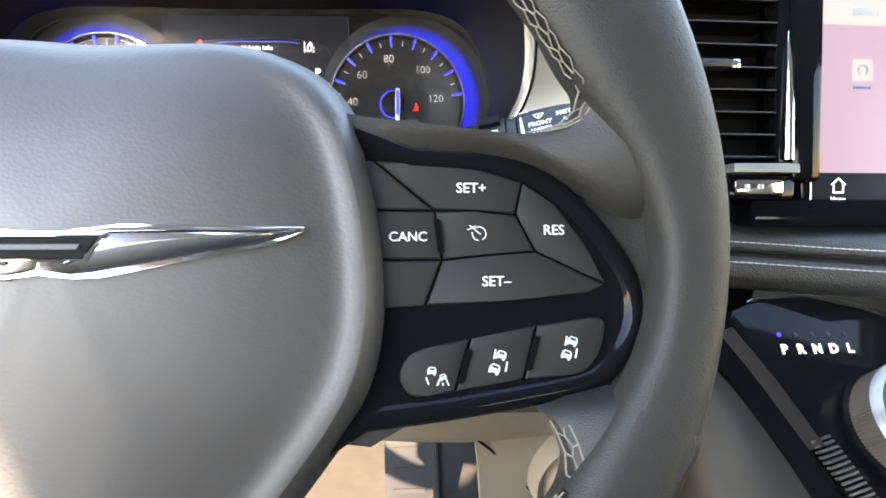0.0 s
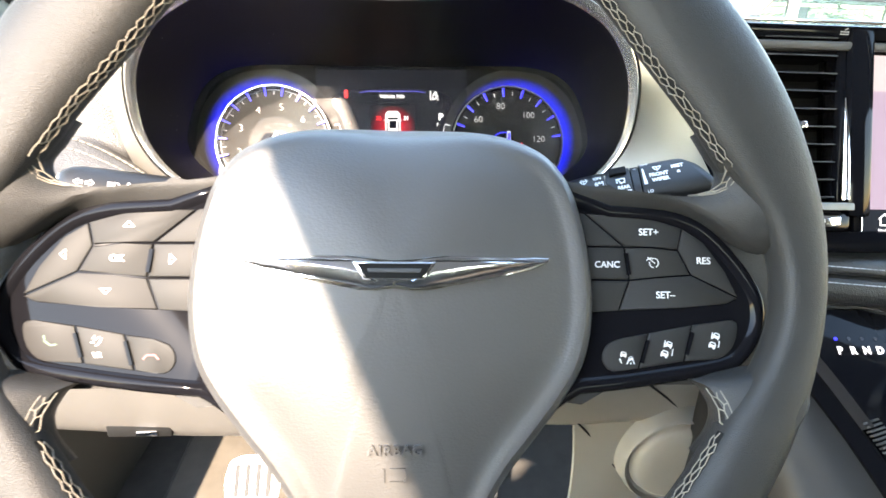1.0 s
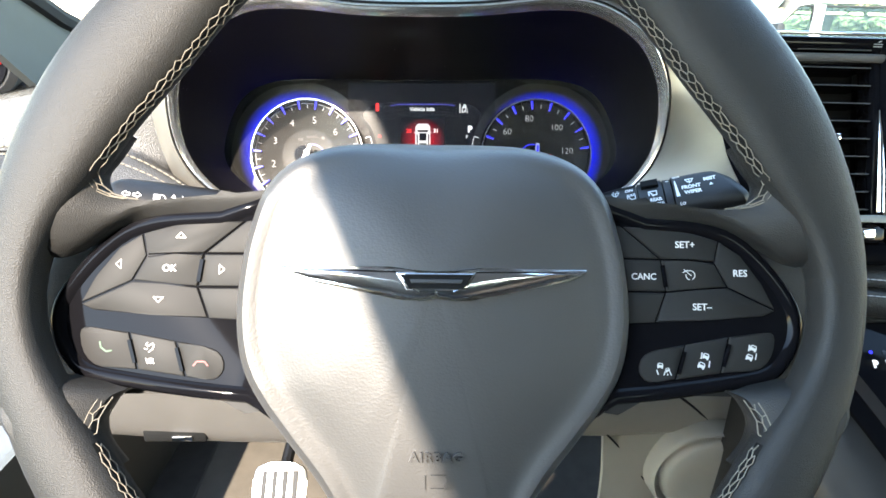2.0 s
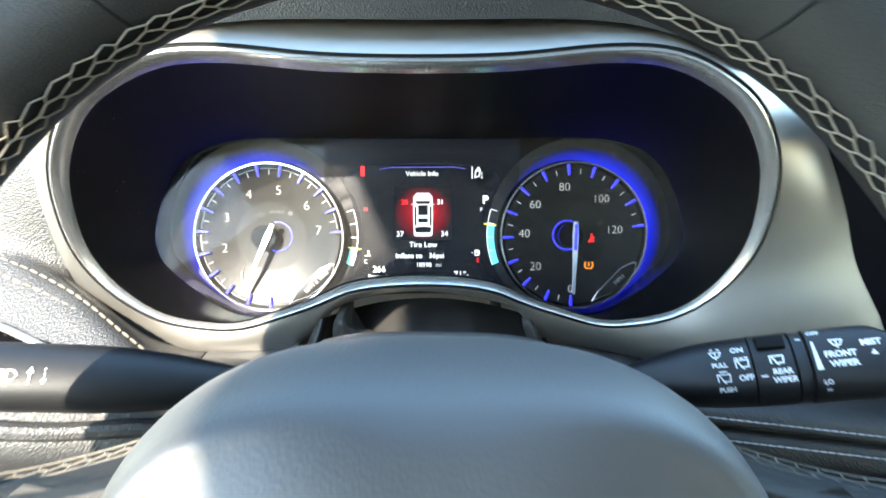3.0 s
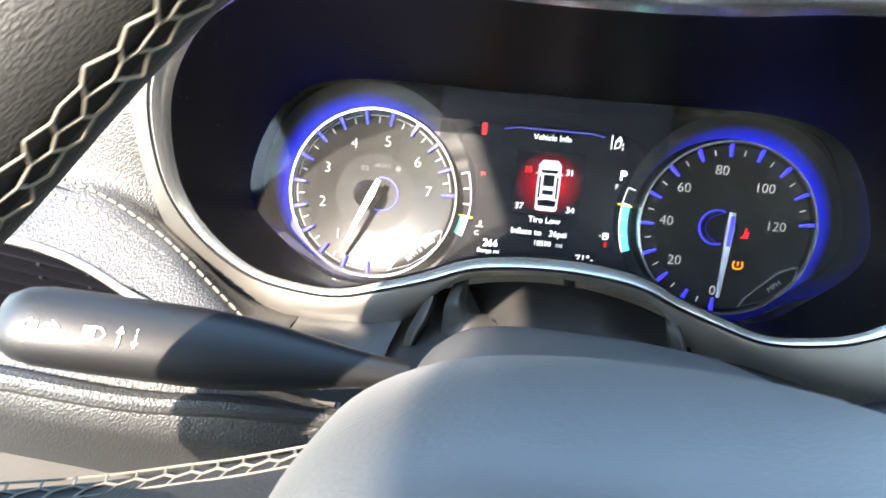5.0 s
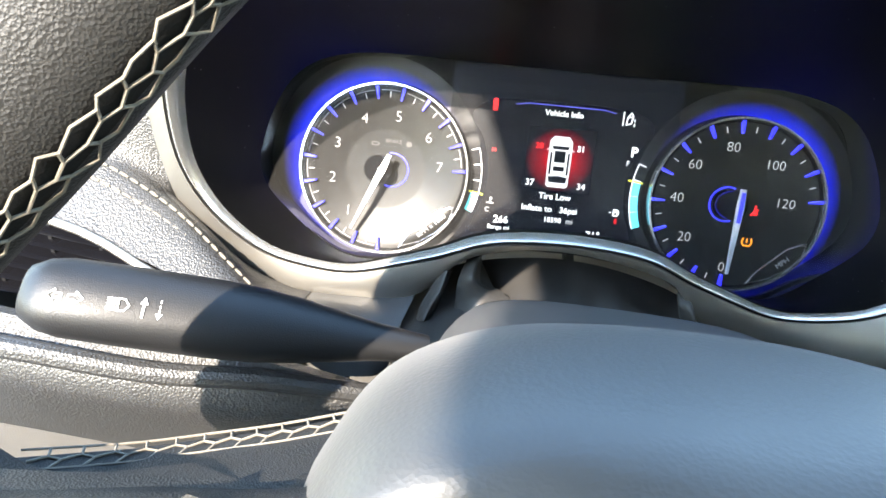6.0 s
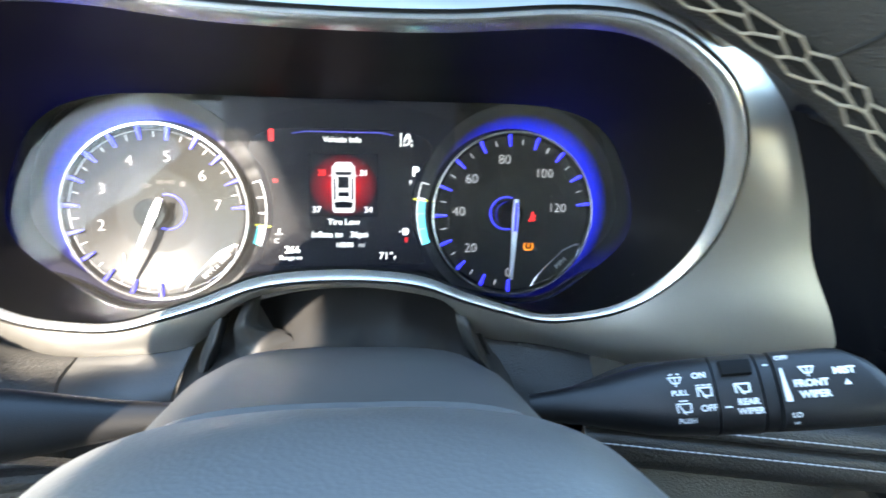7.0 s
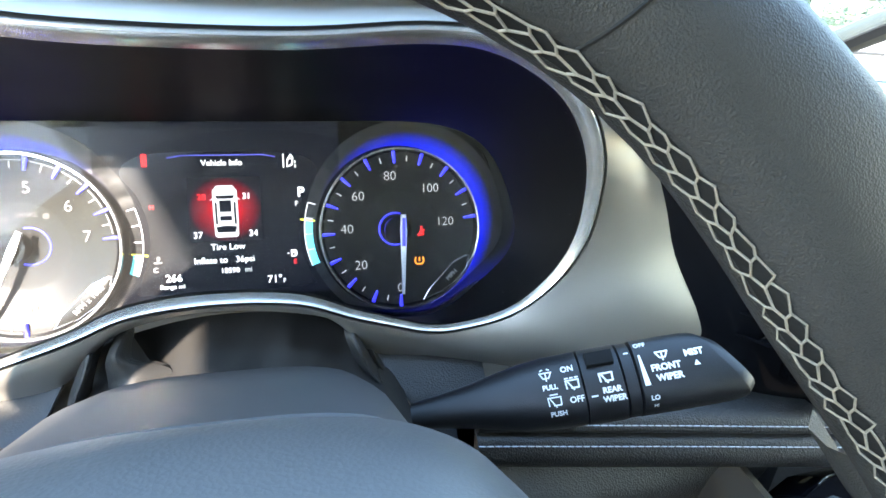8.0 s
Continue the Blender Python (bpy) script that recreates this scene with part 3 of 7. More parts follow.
def binnacle():
    root = thing("instrument_binnacle", DASH, "satin silver instrument hood with deep black bowl", "dashboard hood")
    rot = pose(0, 0, 0, 73, 0, 0)
    fr = [rot @ p for p in pane_ring(1.0)]
    mid = [tuple(Vector(a).lerp(Vector(b), 0.45)) for a, b in zip(lip_ring(0, 0), fr)]
    part("bowl", loft([lip_ring(0.0005, 0.0), lip_ring(-0.001, 0.006), mid, fr], True, False), BOWL, root, "dusty black inner bowl")
    part("lip", loft([lip_ring(0, 0.001), lip_ring(0.0022, -0.0042), lip_ring(0.0052, -0.0090), lip_ring(0.0062, -0.0100), lip_ring(0.0072, -0.0096), lip_ring(0.0078, -0.0085), lip_ring(0.0072, -0.005)], True, False), LIP_METAL, root, "bright satin lip")
    part("dark_line", loft([groove_ring(-0.0002, 0.0015), groove_ring(0.0003, 0.0002), groove_ring(0.0014, 0.0004), groove_ring(0.0020, 0.0015)], True, False), GAP, root, "thin dark line beside the lip")
    part("surround", loft([[(x, y + 0.002, z) for x, y, z in flange_ring(0.0)]] + [flange_ring(f) for f in (0.0, 0.06, 0.2, 0.4, 0.6, 0.8, 0.94, 0.985)] + [[(x, y + 0.0012, z) for x, y, z in flange_ring(1.0)], [(x, y + 0.010, z) for x, y, z in flange_ring(1.0)]], True, False), SATIN, root, "smooth satin silver surround")
    return root


binnacle()


# ---------------------------------------------------------------- instrument cluster
def dial(root, cx, cy, name, label, count, first, last, needle_angle, marks, unit):
    """One round gauge: face, ring, ticks, numbers and needle. Angles run in degrees from the x axis."""
    R = 0.0520
    dish = [(R - 0.001, -0.004), (R - 0.001, 0.0020), (0.0465, 0.0018), (0.0440, 0.0012), (0.0260, -0.0024), (0.0235, -0.0028), (0.0005, -0.0030)]
    face = part(name, loft([[(r * math.cos(a), r * math.sin(a), z) for a in (2 * math.pi * k / 72 for k in range(72))] for r, z in dish]), DIAL, root, label, Matrix.Translation((cx, cy, 0)))

    def floor_at(r):
        return lerp_table([(q, z) for q, z in reversed(dish[1:])], r)

    part("ring", ring(0, 0, R - 0.0012, R, 0.0, 0.0055, 0, 360, 96), DIAL_RING, face, "bright metal ring")
    part("inner_ring", ring(0, 0, R - 0.0030, R - 0.0018, 0.0, 0.0035, 0, 360, 96), PIANO, face)
    for i in range(count):
        a = radians(first + (last - first) * i / (count - 1))
        c, s = math.cos(a), math.sin(a)
        part("tick", bar((R - 0.0095) * c, (R - 0.0095) * s, (R - 0.0020) * c, (R - 0.0020) * s, 0.0008, 0.002, 0.0046, 0.0019), BLUE_TICK, face, "blue lit tick")
        if i < count - 1:
            b = radians(first + (last - first) * (i + 0.5) / (count - 1))
            c, s = math.cos(b), math.sin(b)
            w = abs(last - first) / (count - 1) / 2
            mid_a = first + (last - first) * (i + 0.5) / (count - 1)
            if name == "tachometer":
                part("scale_arc", ring(0, 0, R - 0.0044, R - 0.0041, 0.002, 0.0032, mid_a - w * 0.72, mid_a + w * 0.72, 10), PRINT_DIM, face)
            part("fine_tick", bar((R - 0.0085) * c, (R - 0.0085) * s, (R - 0.0050) * c, (R - 0.0050) * s, 0.0005, 0.002, 0.0023), LIT_GREY, face)
    for text, ang, rad, h in marks:
        a = radians(ang)
        part("number", words(text, h, LIT_NUMBER, weight=-0.00018), LIT_NUMBER, face, "", Matrix.Translation((rad * math.cos(a), rad * math.sin(a), floor_at(rad + 0.36 * h * len(text) * abs(math.cos(a)) + 0.35 * h) + 0.0006)))
    # unit field at the lower right, a rounded plate with a raised rim
    plate = [(0.0125, -0.0475), (0.0165, -0.0405), (0.034, -0.0225), (0.0425, -0.0185), (0.0455, -0.0185), (0.0440, -0.0265), (0.036, -0.0355), (0.026, -0.0425)]
    part("unit_rim", prism(plate, 0.002, 0.0042, 0.0008), DIAL_RING, face)
    cxp, cyp = sum(p[0] for p in plate) / len(plate), sum(p[1] for p in plate) / len(plate)
    inner = [(cxp + (x - cxp) * 0.90, cyp + (y - cyp) * 0.885) for x, y in plate]
    part("unit_plate", prism(inner, 0.002, 0.0046, 0.0003), DIAL, face)
    part("unit_text", words(unit, 0.0030, PRINT_DIM), PRINT_DIM, face, "", pose(0.0325, -0.0315, 0.0048, 0, 0, 43))
    # hub, blue arc and needle
    part("hub", disc(-0.003, 0, 0.0085, -0.003, 0.0075, 40, 0.002), PIANO, face)
    arc = (70, 290) if name == "speedometer" else (-110, 100)
    part("hub_arc", ring(-0.003 if name == "speedometer" else 0.004, 0, 0.0100, 0.0108, -0.003, -0.0022, arc[0], arc[1], 40), BLUE_TICK, face)
    a = radians(needle_angle)
    d = Vector((math.cos(a), math.sin(a)))
    s = Vector((-d.y, d.x))
    pts = [-0.0100, 0.0, 0.012, 0.041]
    wid = [0.0016, 0.0021, 0.0016, 0.0008]
    outline = [tuple(d * p + s * w) for p, w in zip(pts, wid)] + [tuple(d * p - s * w) for p, w in reversed(list(zip(pts, wid)))]
    nd = part("needle", prism(outline, 0.0085, 0.0105, 0.0006), NEEDLE, face, "bright pointer")
    blade = [tuple(d * -0.008 + s * 0.0010), tuple(d * 0.010 + s * 0.0012), tuple(d * 0.010 - s * 0.0012), tuple(d * -0.008 - s * 0.0010)]
    part("needle_light", prism(blade, 0.0106, 0.0109), BLUE_TICK, face)
    return face


def small_sign(root, name, lines, w, x, y, material, z, label=""):
    return part(name, strokes(lines, w), material, root, label, Matrix.Translation((x, y, z)))


def cluster():
    root = thing("instrument_cluster", DIALS, "lit instrument cluster with two round gauges and a colour display", "instrument cluster")
    outline = [(p.x, p.y) for p in catmull([Vector((x, y, 0)) for x, y in both([(a * 1.01, b * 1.01) for a, b in FACE])], 4, True)]
    part("back_panel", prism(outline, -0.016, -0.011), PIANO, root, "black back panel")
    # blue glow rings set behind the gauges
    mph = [("0", 268, 0.0385, 0.0058), ("20", 220, 0.0345, 0.0058), ("40", 178, 0.0345, 0.0058), ("60", 141, 0.0345, 0.0058), ("80", 100, 0.0345, 0.0058), ("100", 52, 0.0325, 0.0056), ("120", 7, 0.0300, 0.0056)]
    rpm = [("0", 276, 0.0360, 0.0064), ("1", 233, 0.0345, 0.0064), ("2", 194, 0.0330, 0.0064), ("3", 156, 0.0330, 0.0064), ("4", 116, 0.0330, 0.0064), ("5", 79, 0.0330, 0.0064), ("6", 40, 0.0335, 0.0064), ("7", 7, 0.0340, 0.0064)]
    CX = 0.1068
    for s, n in ((1, "speed"), (-1, "tacho")):
        part("pod", disc(s * CX, -0.0018, 0.0535, -0.012, -0.0042, 72), PIANO, root)
        part("glow_ring", ring(0, 0, 0.0420, 0.0670, -0.001, 0.0, 0, 360, 96), BLUE_GLOW, root, "blue light ring", Matrix.Translation((s * (CX + 0.0072), 0.0010, -0.0085)))
    sp = dial(root, CX, -0.0018, "speedometer", "round speed gauge with blue ticks, pointer at zero", 13, 268, 8, 268.5, mph, "MPH")
    ta = dial(root, -CX, -0.0018, "tachometer", "round engine speed gauge with blue ticks", 15, 270, 4, 246, rpm, "RPM x 1000")
    # tell-tales on the gauges
    small_sign(sp, "seat_belt_sign", [(-0.0012, -0.0025, 0.0012, -0.0025), (-0.0012, -0.0025, 0, 0.0008), (0.0012, -0.0025, 0, 0.0008), (-0.0022, -0.003, 0.0018, 0.0004), (0, 0.0014, 0, 0.0026)], 0.0010, 0.0145, -0.0020, LIT_RED, -0.0027, "red belt warning")
    small_sign(sp, "tyre_sign", [(-0.0024, 0.002, -0.0030, -0.0006), (-0.0030, -0.0006, -0.0018, -0.0024), (0.0024, 0.002, 0.0030, -0.0006), (0.0030, -0.0006, 0.0018, -0.0024), (-0.0018, -0.0024, 0.0018, -0.0024), (0, 0.0018, 0, -0.0004)], 0.0007, 0.0125, -0.0215, LIT_AMBER, -0.0021, "amber tyre warning")
    part("brake_word", words("BRAKE", 0.0024, UNLIT), UNLIT, ta, "", Matrix.Translation((0.004, 0.0175, -0.0027)))
    part("round_sign", disc(0, 0, 0.0017, 0, 0.0002, 20), UNLIT, ta, "", Matrix.Translation((0.0135, 0.0165, -0.0028)))
    small_sign(ta, "engine_sign", [(-0.002, -0.001, 0.002, -0.001), (-0.002, 0.0008, 0.0015, 0.0008), (-0.002, -0.001, -0.002, 0.0008), (0.002, -0.001, 0.002, 0.0006)], 0.0006, -0.0075, 0.0155, UNLIT, -0.0028)
    # centre display, a little behind the gauges
    zs = -0.0085
    disp = part("display", prism([(-0.070, -0.040), (0.070, -0.040), (0.070, 0.067), (-0.070, 0.067)], zs - 0.003, zs), SCREEN_DARK, root, "dark colour display, red tyre warning")

    def put(name, me, material, x, y, label=""):
        part(name, me, material, disp, label, Matrix.Translation((x, y, zs + 0.0004)))

    edge = catmull([Vector(p) for p in ((-.044, -.036, 0), (.044, -.036, 0), (.0500, -.030, 0), (.0440, -.012, 0), (.0430, .006, 0), (.0480, .024, 0), (.0560, .036, 0), (.0500, .045, 0), (.030, .0490, 0), (-.030, .0490, 0), (-.0500, .045, 0), (-.0560, .036, 0), (-.0480, .024, 0), (-.0430, .006, 0), (-.0440, -.012, 0), (-.0500, -.030, 0))], 4, True)
    part("backlight", prism([(p.x, p.y) for p in edge], zs + 0.00002, zs + 0.00006), BACKLIGHT, disp, "faint navy backlight of the display")
    put("title", words("Vehicle Info", 0.0034, LIT_WHITE, weight=0.00002), LIT_WHITE, 0.0, 0.0425)
    put("title_line", strokes([(-0.030, 0, -0.022, 0.0014), (-0.022, 0.0014, 0.024, 0.0014), (0.024, 0.0014, 0.031, 0)], 0.0004), LIT_BLUE, 0.0, 0.0458)
    put("lane_sign", strokes([(-0.0035, -0.004, -0.0035, 0.004), (0.0034, -0.004, 0.0034, -0.0026), (0.0034, -0.0012, 0.0034, 0.0), (-0.0015, -0.0035, -0.001, 0.001), (0.0015, -0.0025, 0.0022, 0.002), (-0.001, 0.001, 0.001, 0.0038), (0.0022, 0.002, 0.001, 0.0038), (-0.0015, -0.0035, 0.0015, -0.0025), (-0.001, 0.001, 0.002, 0.0015)], 0.0006), LIT_WHITE, 0.0395, 0.0432)
    put("door_sign", prism([(-0.0014, -0.0036), (0.0014, -0.0036), (0.0016, 0.003), (0.0008, 0.0038), (-0.0008, 0.0038), (-0.0016, 0.003)], 0, 0.0002), LIT_RED, -0.0425, 0.0445, "small red car sign")
    put("gear_letter", words("P", 0.0058, LIT_WHITE, weight=0.0002), LIT_WHITE, 0.0455, 0.0235)
    glow = part("glow", prism([(-0.021, -0.0195), (0.021, -0.0195), (0.021, 0.0195), (-0.021, 0.0195)], 0, 0.0002), RED_GLOW, disp, "soft red glow", Matrix.Translation((0.0005, 0.0145, zs + 0.0001)))
    car = [(-0.0068, -0.0148), (-0.0055, -0.0160), (0.0055, -0.0160), (0.0068, -0.0148), (0.0072, 0.000), (0.0070, 0.0125), (0.0045, 0.0155), (-0.0045, 0.0155), (-0.0070, 0.0125), (-0.0072, 0.000)]
    put("car_outline", prism(car, 0, 0.0002), LIT_CAR, 0.0005, 0.0135, "white car seen from above")
    put("car_windscreen", prism([(-0.0055, 0.0095), (0.0055, 0.0095), (0.0045, 0.0075), (-0.0045, 0.0075)], 0.0002, 0.0004), SCREEN_DARK, 0.0005, 0.0135)
    put("car_roof_front", prism([(-0.0034, -0.0005), (0.0034, -0.0005), (0.0034, 0.0065), (-0.0034, 0.0065)], 0.0002, 0.0004), SCREEN_DARK, 0.0005, 0.0135)
    put("car_roof_rear", prism([(-0.0034, -0.0058), (0.0034, -0.0058), (0.0034, -0.0030), (-0.0034, -0.0030)], 0.0002, 0.0004), SCREEN_DARK, 0.0005, 0.0135)
    put("car_tailgate", prism([(-0.0052, -0.0130), (0.0052, -0.0130), (0.0060, -0.0095), (0.0, -0.0088), (-0.0060, -0.0095)], 0.0002, 0.0004), SCREEN_DARK, 0.0005, 0.0135)
    for s in (-1, 1):
        put("car_side_window", prism([(s * 0.0047, -0.008), (s * 0.0060, -0.008), (s * 0.0060, 0.006), (s * 0.0047, 0.005)], 0.0002, 0.0004), SCREEN_DARK, 0.0005, 0.0135)
    put("car_rail", strokes([(-0.0044, -0.0070, -0.0044, 0.0070), (0.0044, -0.0070, 0.0044, 0.0070)], 0.0005, 0.0002, 0.0004), LIT_WHITE, 0.0005, 0.0135)
    for s in (-1, 1):
        put("car_mirror", prism([(s * 0.0071, 0.0070), (s * 0.0086, 0.0064), (s * 0.0086, 0.0072), (s * 0.0071, 0.0082)], 0, 0.0002), LIT_NUMBER, 0.0005, 0.0135)
    put("pressure_front", words("31", 0.0034, LIT_WHITE, weight=0.0001), LIT_WHITE, 0.0130, 0.0222)
    put("pressure_low", words("28", 0.0034, LIT_RED, weight=0.00002), LIT_RED, -0.0128, 0.0222)
    put("pressure_rear", words("34", 0.0038, LIT_WHITE, weight=0.00002), LIT_WHITE, 0.0158, -0.0008)
    put("pressure_back", words("37", 0.0038, LIT_WHITE, weight=0.00002), LIT_WHITE, -0.0162, -0.0008)
    put("message", words("Tire Low", 0.0037, LIT_WHITE, weight=0.00002), LIT_WHITE, 0.0005, -0.0085)
    put("message", words("Inflate to   36psi", 0.0037, LIT_WHITE, weight=0.00002), LIT_WHITE, -0.0020, -0.0165)
    put("odometer", words("18590", 0.0031, LIT_WHITE, weight=0.00002), LIT_WHITE, 0.0008, -0.0232)
    put("odometer_unit", words("mi", 0.0031, LIT_GREY, weight=0.00002), LIT_GREY, 0.0115, -0.0232)
    put("range_number", words("266", 0.0044, LIT_WHITE, weight=0.00002), LIT_WHITE, -0.0315, -0.0262)
    put("range_word", words("Range mi", 0.0026, LIT_WHITE, weight=0.00002), LIT_WHITE, -0.0325, -0.0312)
    put("temperature", words("71°", 0.0046, LIT_WHITE, weight=0.00002), LIT_WHITE, 0.0270, -0.0305)
    put("temperature_unit", words("F", 0.0026, LIT_WHITE, weight=0.00002), LIT_WHITE, 0.0328, -0.0318)
    # curved level bars beside the gauges
    for s, top, mark in ((1, 0.72, "F"), (-1, 0.30, "H")):
        cx = s * CX
        rr = 0.0600
        def arc(a0, a1, r0, r1, material, name, label=""):
            if s > 0:
                b0, b1 = 180 - a1, 180 - a0
            else:
                b0, b1 = a0, a1
            part(name, ring(cx, -0.0018, r0, r1, zs, zs + 0.0006, b0, b1, 24), material, disp, label)
        arc(-21, 18, rr, rr + 0.0004, LIT_WHITE, "gauge_line")
        arc(-21, -21 + 39 * top, rr + 0.0004 - 0.0052, rr, LIT_CYAN, "level", "cyan level bar")
        arc(-21 + 39 * top, -21 + 39 * top + 0.9, rr - 0.0060, rr + 0.0030, LIT_YELLOW, "level_mark")
        for q in (0.25, 0.5, 0.75, 1.0):
            arc(-21 + 39 * q, -21 + 39 * q + 0.5, rr - 0.0045, rr, LIT_WHITE, "scale_mark")
    put("full_letter", words("F", 0.0030, LIT_WHITE), LIT_WHITE, 0.0425, 0.0165)
    put("empty_letter", words("E", 0.0030, LIT_RED), LIT_RED, 0.0400, -0.0200)
    put("hot_letter", words("H", 0.0026, LIT_RED), LIT_RED, -0.0405, 0.0170)
    put("cold_letter", words("C", 0.0028, LIT_GREY), LIT_GREY, -0.0410, -0.0205)
    put("pump_sign", strokes([(-0.0012, -0.0018, 0.0012, -0.0018), (-0.0012, -0.0018, -0.0012, 0.0018), (0.0012, -0.0018, 0.0012, 0.0018), (-0.0012, 0.0018, 0.0012, 0.0018), (-0.0012, 0.0004, 0.0012, 0.0004), (0.0018, -0.001, 0.0018, 0.0012), (-0.0036, 0, -0.0028, 0)], 0.0006), LIT_WHITE, 0.0392, -0.0145)
    put("heat_sign", strokes([(0, -0.0012, 0, 0.0018), (0, 0.0016, 0.001, 0.0016), (0, 0.0006, 0.001, 0.0006), (-0.002, -0.0016, 0.002, -0.0016)], 0.0006), LIT_GREY, -0.0395, -0.0145)
    # clear lens over all and the dark case behind it
    fs = (1.004, 0.97, 0.9, 0.75, 0.55, 0.3, 0.05)
    lens = part("lens", loft([pane_ring(f) for f in reversed(fs)] + [pane_ring(f, -0.001) for f in fs]), LENS, root, "clear glossy bowed lens")
    part("case", loft([pane_ring(1.012, -0.0005), [Vector((x * 1.03, y * 1.03, -0.0125)) for x, y in pane_loop]], True, False), PIANO, root)
    lens.visible_shadow = False
    return root


cluster()


# ---------------------------------------------------------------- steering wheel
RI = [(-180, .160), (-90, .157), (-45, .157), (-33, .1575), (-28, .158), (-24, .159), (-20, .163), (-14, .170), (-5, .1735), (3, .171), (9, .163), (13, .157), (17, .153), (21, .151), (28, .148), (35, .1445), (43, .146), (50, .150), (60, .156), (72, .159), (90, .161)]


def rim_edges(th):
    """Inner and outer radius of the rim at an angle in degrees from the right."""
    a = (th + 180) % 360 - 180
    if a > 90:
        a = 180 - a
    elif a < -90:
        a = -180 - a
    ri = lerp_table([t for t in RI if t[0] >= -90], a)
    sn = math.sin(radians(a))
    return ri, 0.1945 + 0.0075 * min(0.0, sn) - 0.0015 * max(0.0, sn)


def rim_point(th, phi, lift=0.0):
    """A place on the rim's skin: phi 0 outwards, 90 towards the driver, 180 inwards."""
    vals = [rim_edges(th + d) for d in (-6, -3, 0, 3, 6)]
    ri, ro = sum(v[0] for v in vals) / 5, sum(v[1] for v in vals) / 5
    c, a = (ri + ro) / 2, (ro - ri) / 2
    p = radians(phi)
    cs, sn = math.cos(p), math.sin(p)
    off = (th + 180) % 360 - 180
    off = 180 - off if off > 90 else (-180 - off if off < -90 else off)
    e = 2 / (2.25 + (1.6 * math.exp(-((off + 6) / 26) ** 2) if cs < 0 else 0.0))
    x = math.copysign(abs(cs) ** e, cs) * (a + lift)
    z = math.copysign(abs(sn) ** e, sn) * ((0.0165 - 0.0055 * math.exp(-((off + 6) / 24) ** 2) if sn > 0 else 0.0085) + lift)
    r = c + x
    return Vector((r * math.cos(radians(th)), r * math.sin(radians(th)), z))


def zigzag(th0, th1, phi, pitch, half, r):
    """Laced thread along the inner side of the rim, as one mesh."""
    bm = bmesh.new()
    n = max(2, round(abs(radians(th1 - th0)) * 0.153 / pitch))
    dphi = half

    rnd = random.Random(int(abs(th0)) + 7)
    slip = [(rnd.uniform(-0.16, 0.16), rnd.uniform(-0.16, 0.16)) for _ in range(4 * n + 16)]

    def q(i, w):
        a, b = slip[int(2 * i + 8) % len(slip)]
        return rim_point(th0 + (th1 - th0) * (i + a * (1 if w > 0 else -1)) / n, phi + (w + b) * dphi, 0.0006)

    for i in range(n):
        a, k, u = -0.25, rnd.uniform(0.85, 1.15), rnd.uniform(-0.05, 0.05)
        tube([q(i, a), q(i + 0.5, -a), q(i + 1, a)], r, 6, bm=bm)
        tube([q(i + 0.5, -a), q(i + 0.66 + u, 0.85)], r, 6, bm=bm)
        tube([q(i, a), q(i + 0.16 + u, -0.85)], r, 6, bm=bm)
        tube([q(i - 0.34, 0.85), q(i + 0.12 + u, 1.3 * k), q(i + 0.66, 0.85)], r * 0.9, 6, bm=bm)
        tube([q(i - 0.84, -0.85), q(i - 0.38 + u, -1.3 * k), q(i + 0.16, -0.85)], r * 0.9, 6, bm=bm)
    return bm


def lace(path, side, half, pitch, r):
    """Laced thread along an open path, as one mesh."""
    bm = bmesh.new()
    path = [Vector(p) for p in path]
    seg = [(b - a).length for a, b in zip(path[:-1], path[1:])]
    total = sum(seg)

    def at(s, w):
        s = min(max(s, 0.0), total - 1e-6)
        for (a, b), l in zip(zip(path[:-1], path[1:]), seg):
            if s <= l:
                return a.lerp(b, s / l) + side * w * half + Vector((0, 0.0006, 0.0003))
            s -= l
        return path[-1]

    n = int(total / pitch)
    for i in range(n):
        q = i * pitch
        tube([at(q, -0.2), at(q + pitch * 0.5, 0.2)], r, 5, bm=bm)
        tube([at(q + pitch * 0.5, 0.2), at(q + pitch, -0.2)], r, 5, bm=bm)
        tube([at(q + pitch * 0.5, 0.2), at(q + pitch * 0.66, 1.0)], r, 5, bm=bm)
        tube([at(q, -0.2), at(q + pitch * 0.16, -1.0)], r, 5, bm=bm)
        tube([at(q + pitch * 0.66, 1.0), at(q + pitch * 1.66, 1.0)], r, 5, bm=bm)
        tube([at(q + pitch * 0.16, -1.0), at(q + pitch * 1.16, -1.0)], r, 5, bm=bm)
    return bm


HUB = [(0, .0735), (.025, .0725), (.051, .0675), (.072, .0565), (.0838, .041), (.0895, .022), (.0930, .003), (.0945, -.020), (.0915, -.042), (.0830, -.060), (.068, -.081), (.055, -.098), (.045, -.115), (.037, -.135), (.033, -.155), (0, -.158)]
SIDE_P = [(0, .0045), (.45, .0030), (.66, .0004), (.74, -.0012), (.79, -.0024), (.825, -.0028), (.855, -.0024), (.882, -.0014), (.907, -.0014), (.932, -.0034), (.957, -.0080), (.978, -.0150), (.99, -.024), (1, -.036), (1, -.060)]
TOP_P = [(0, .0045), (.35, .0022), (.50, -.0010), (.58, -.0028), (.64, -.0047), (.69, -.0066), (.73, -.0086), (.77, -.0112), (.81, -.0152), (.85, -.0215), (.89, -.029), (.94, -.041), (.975, -.0500), (.985, -.0550), (.970, -.0605)]


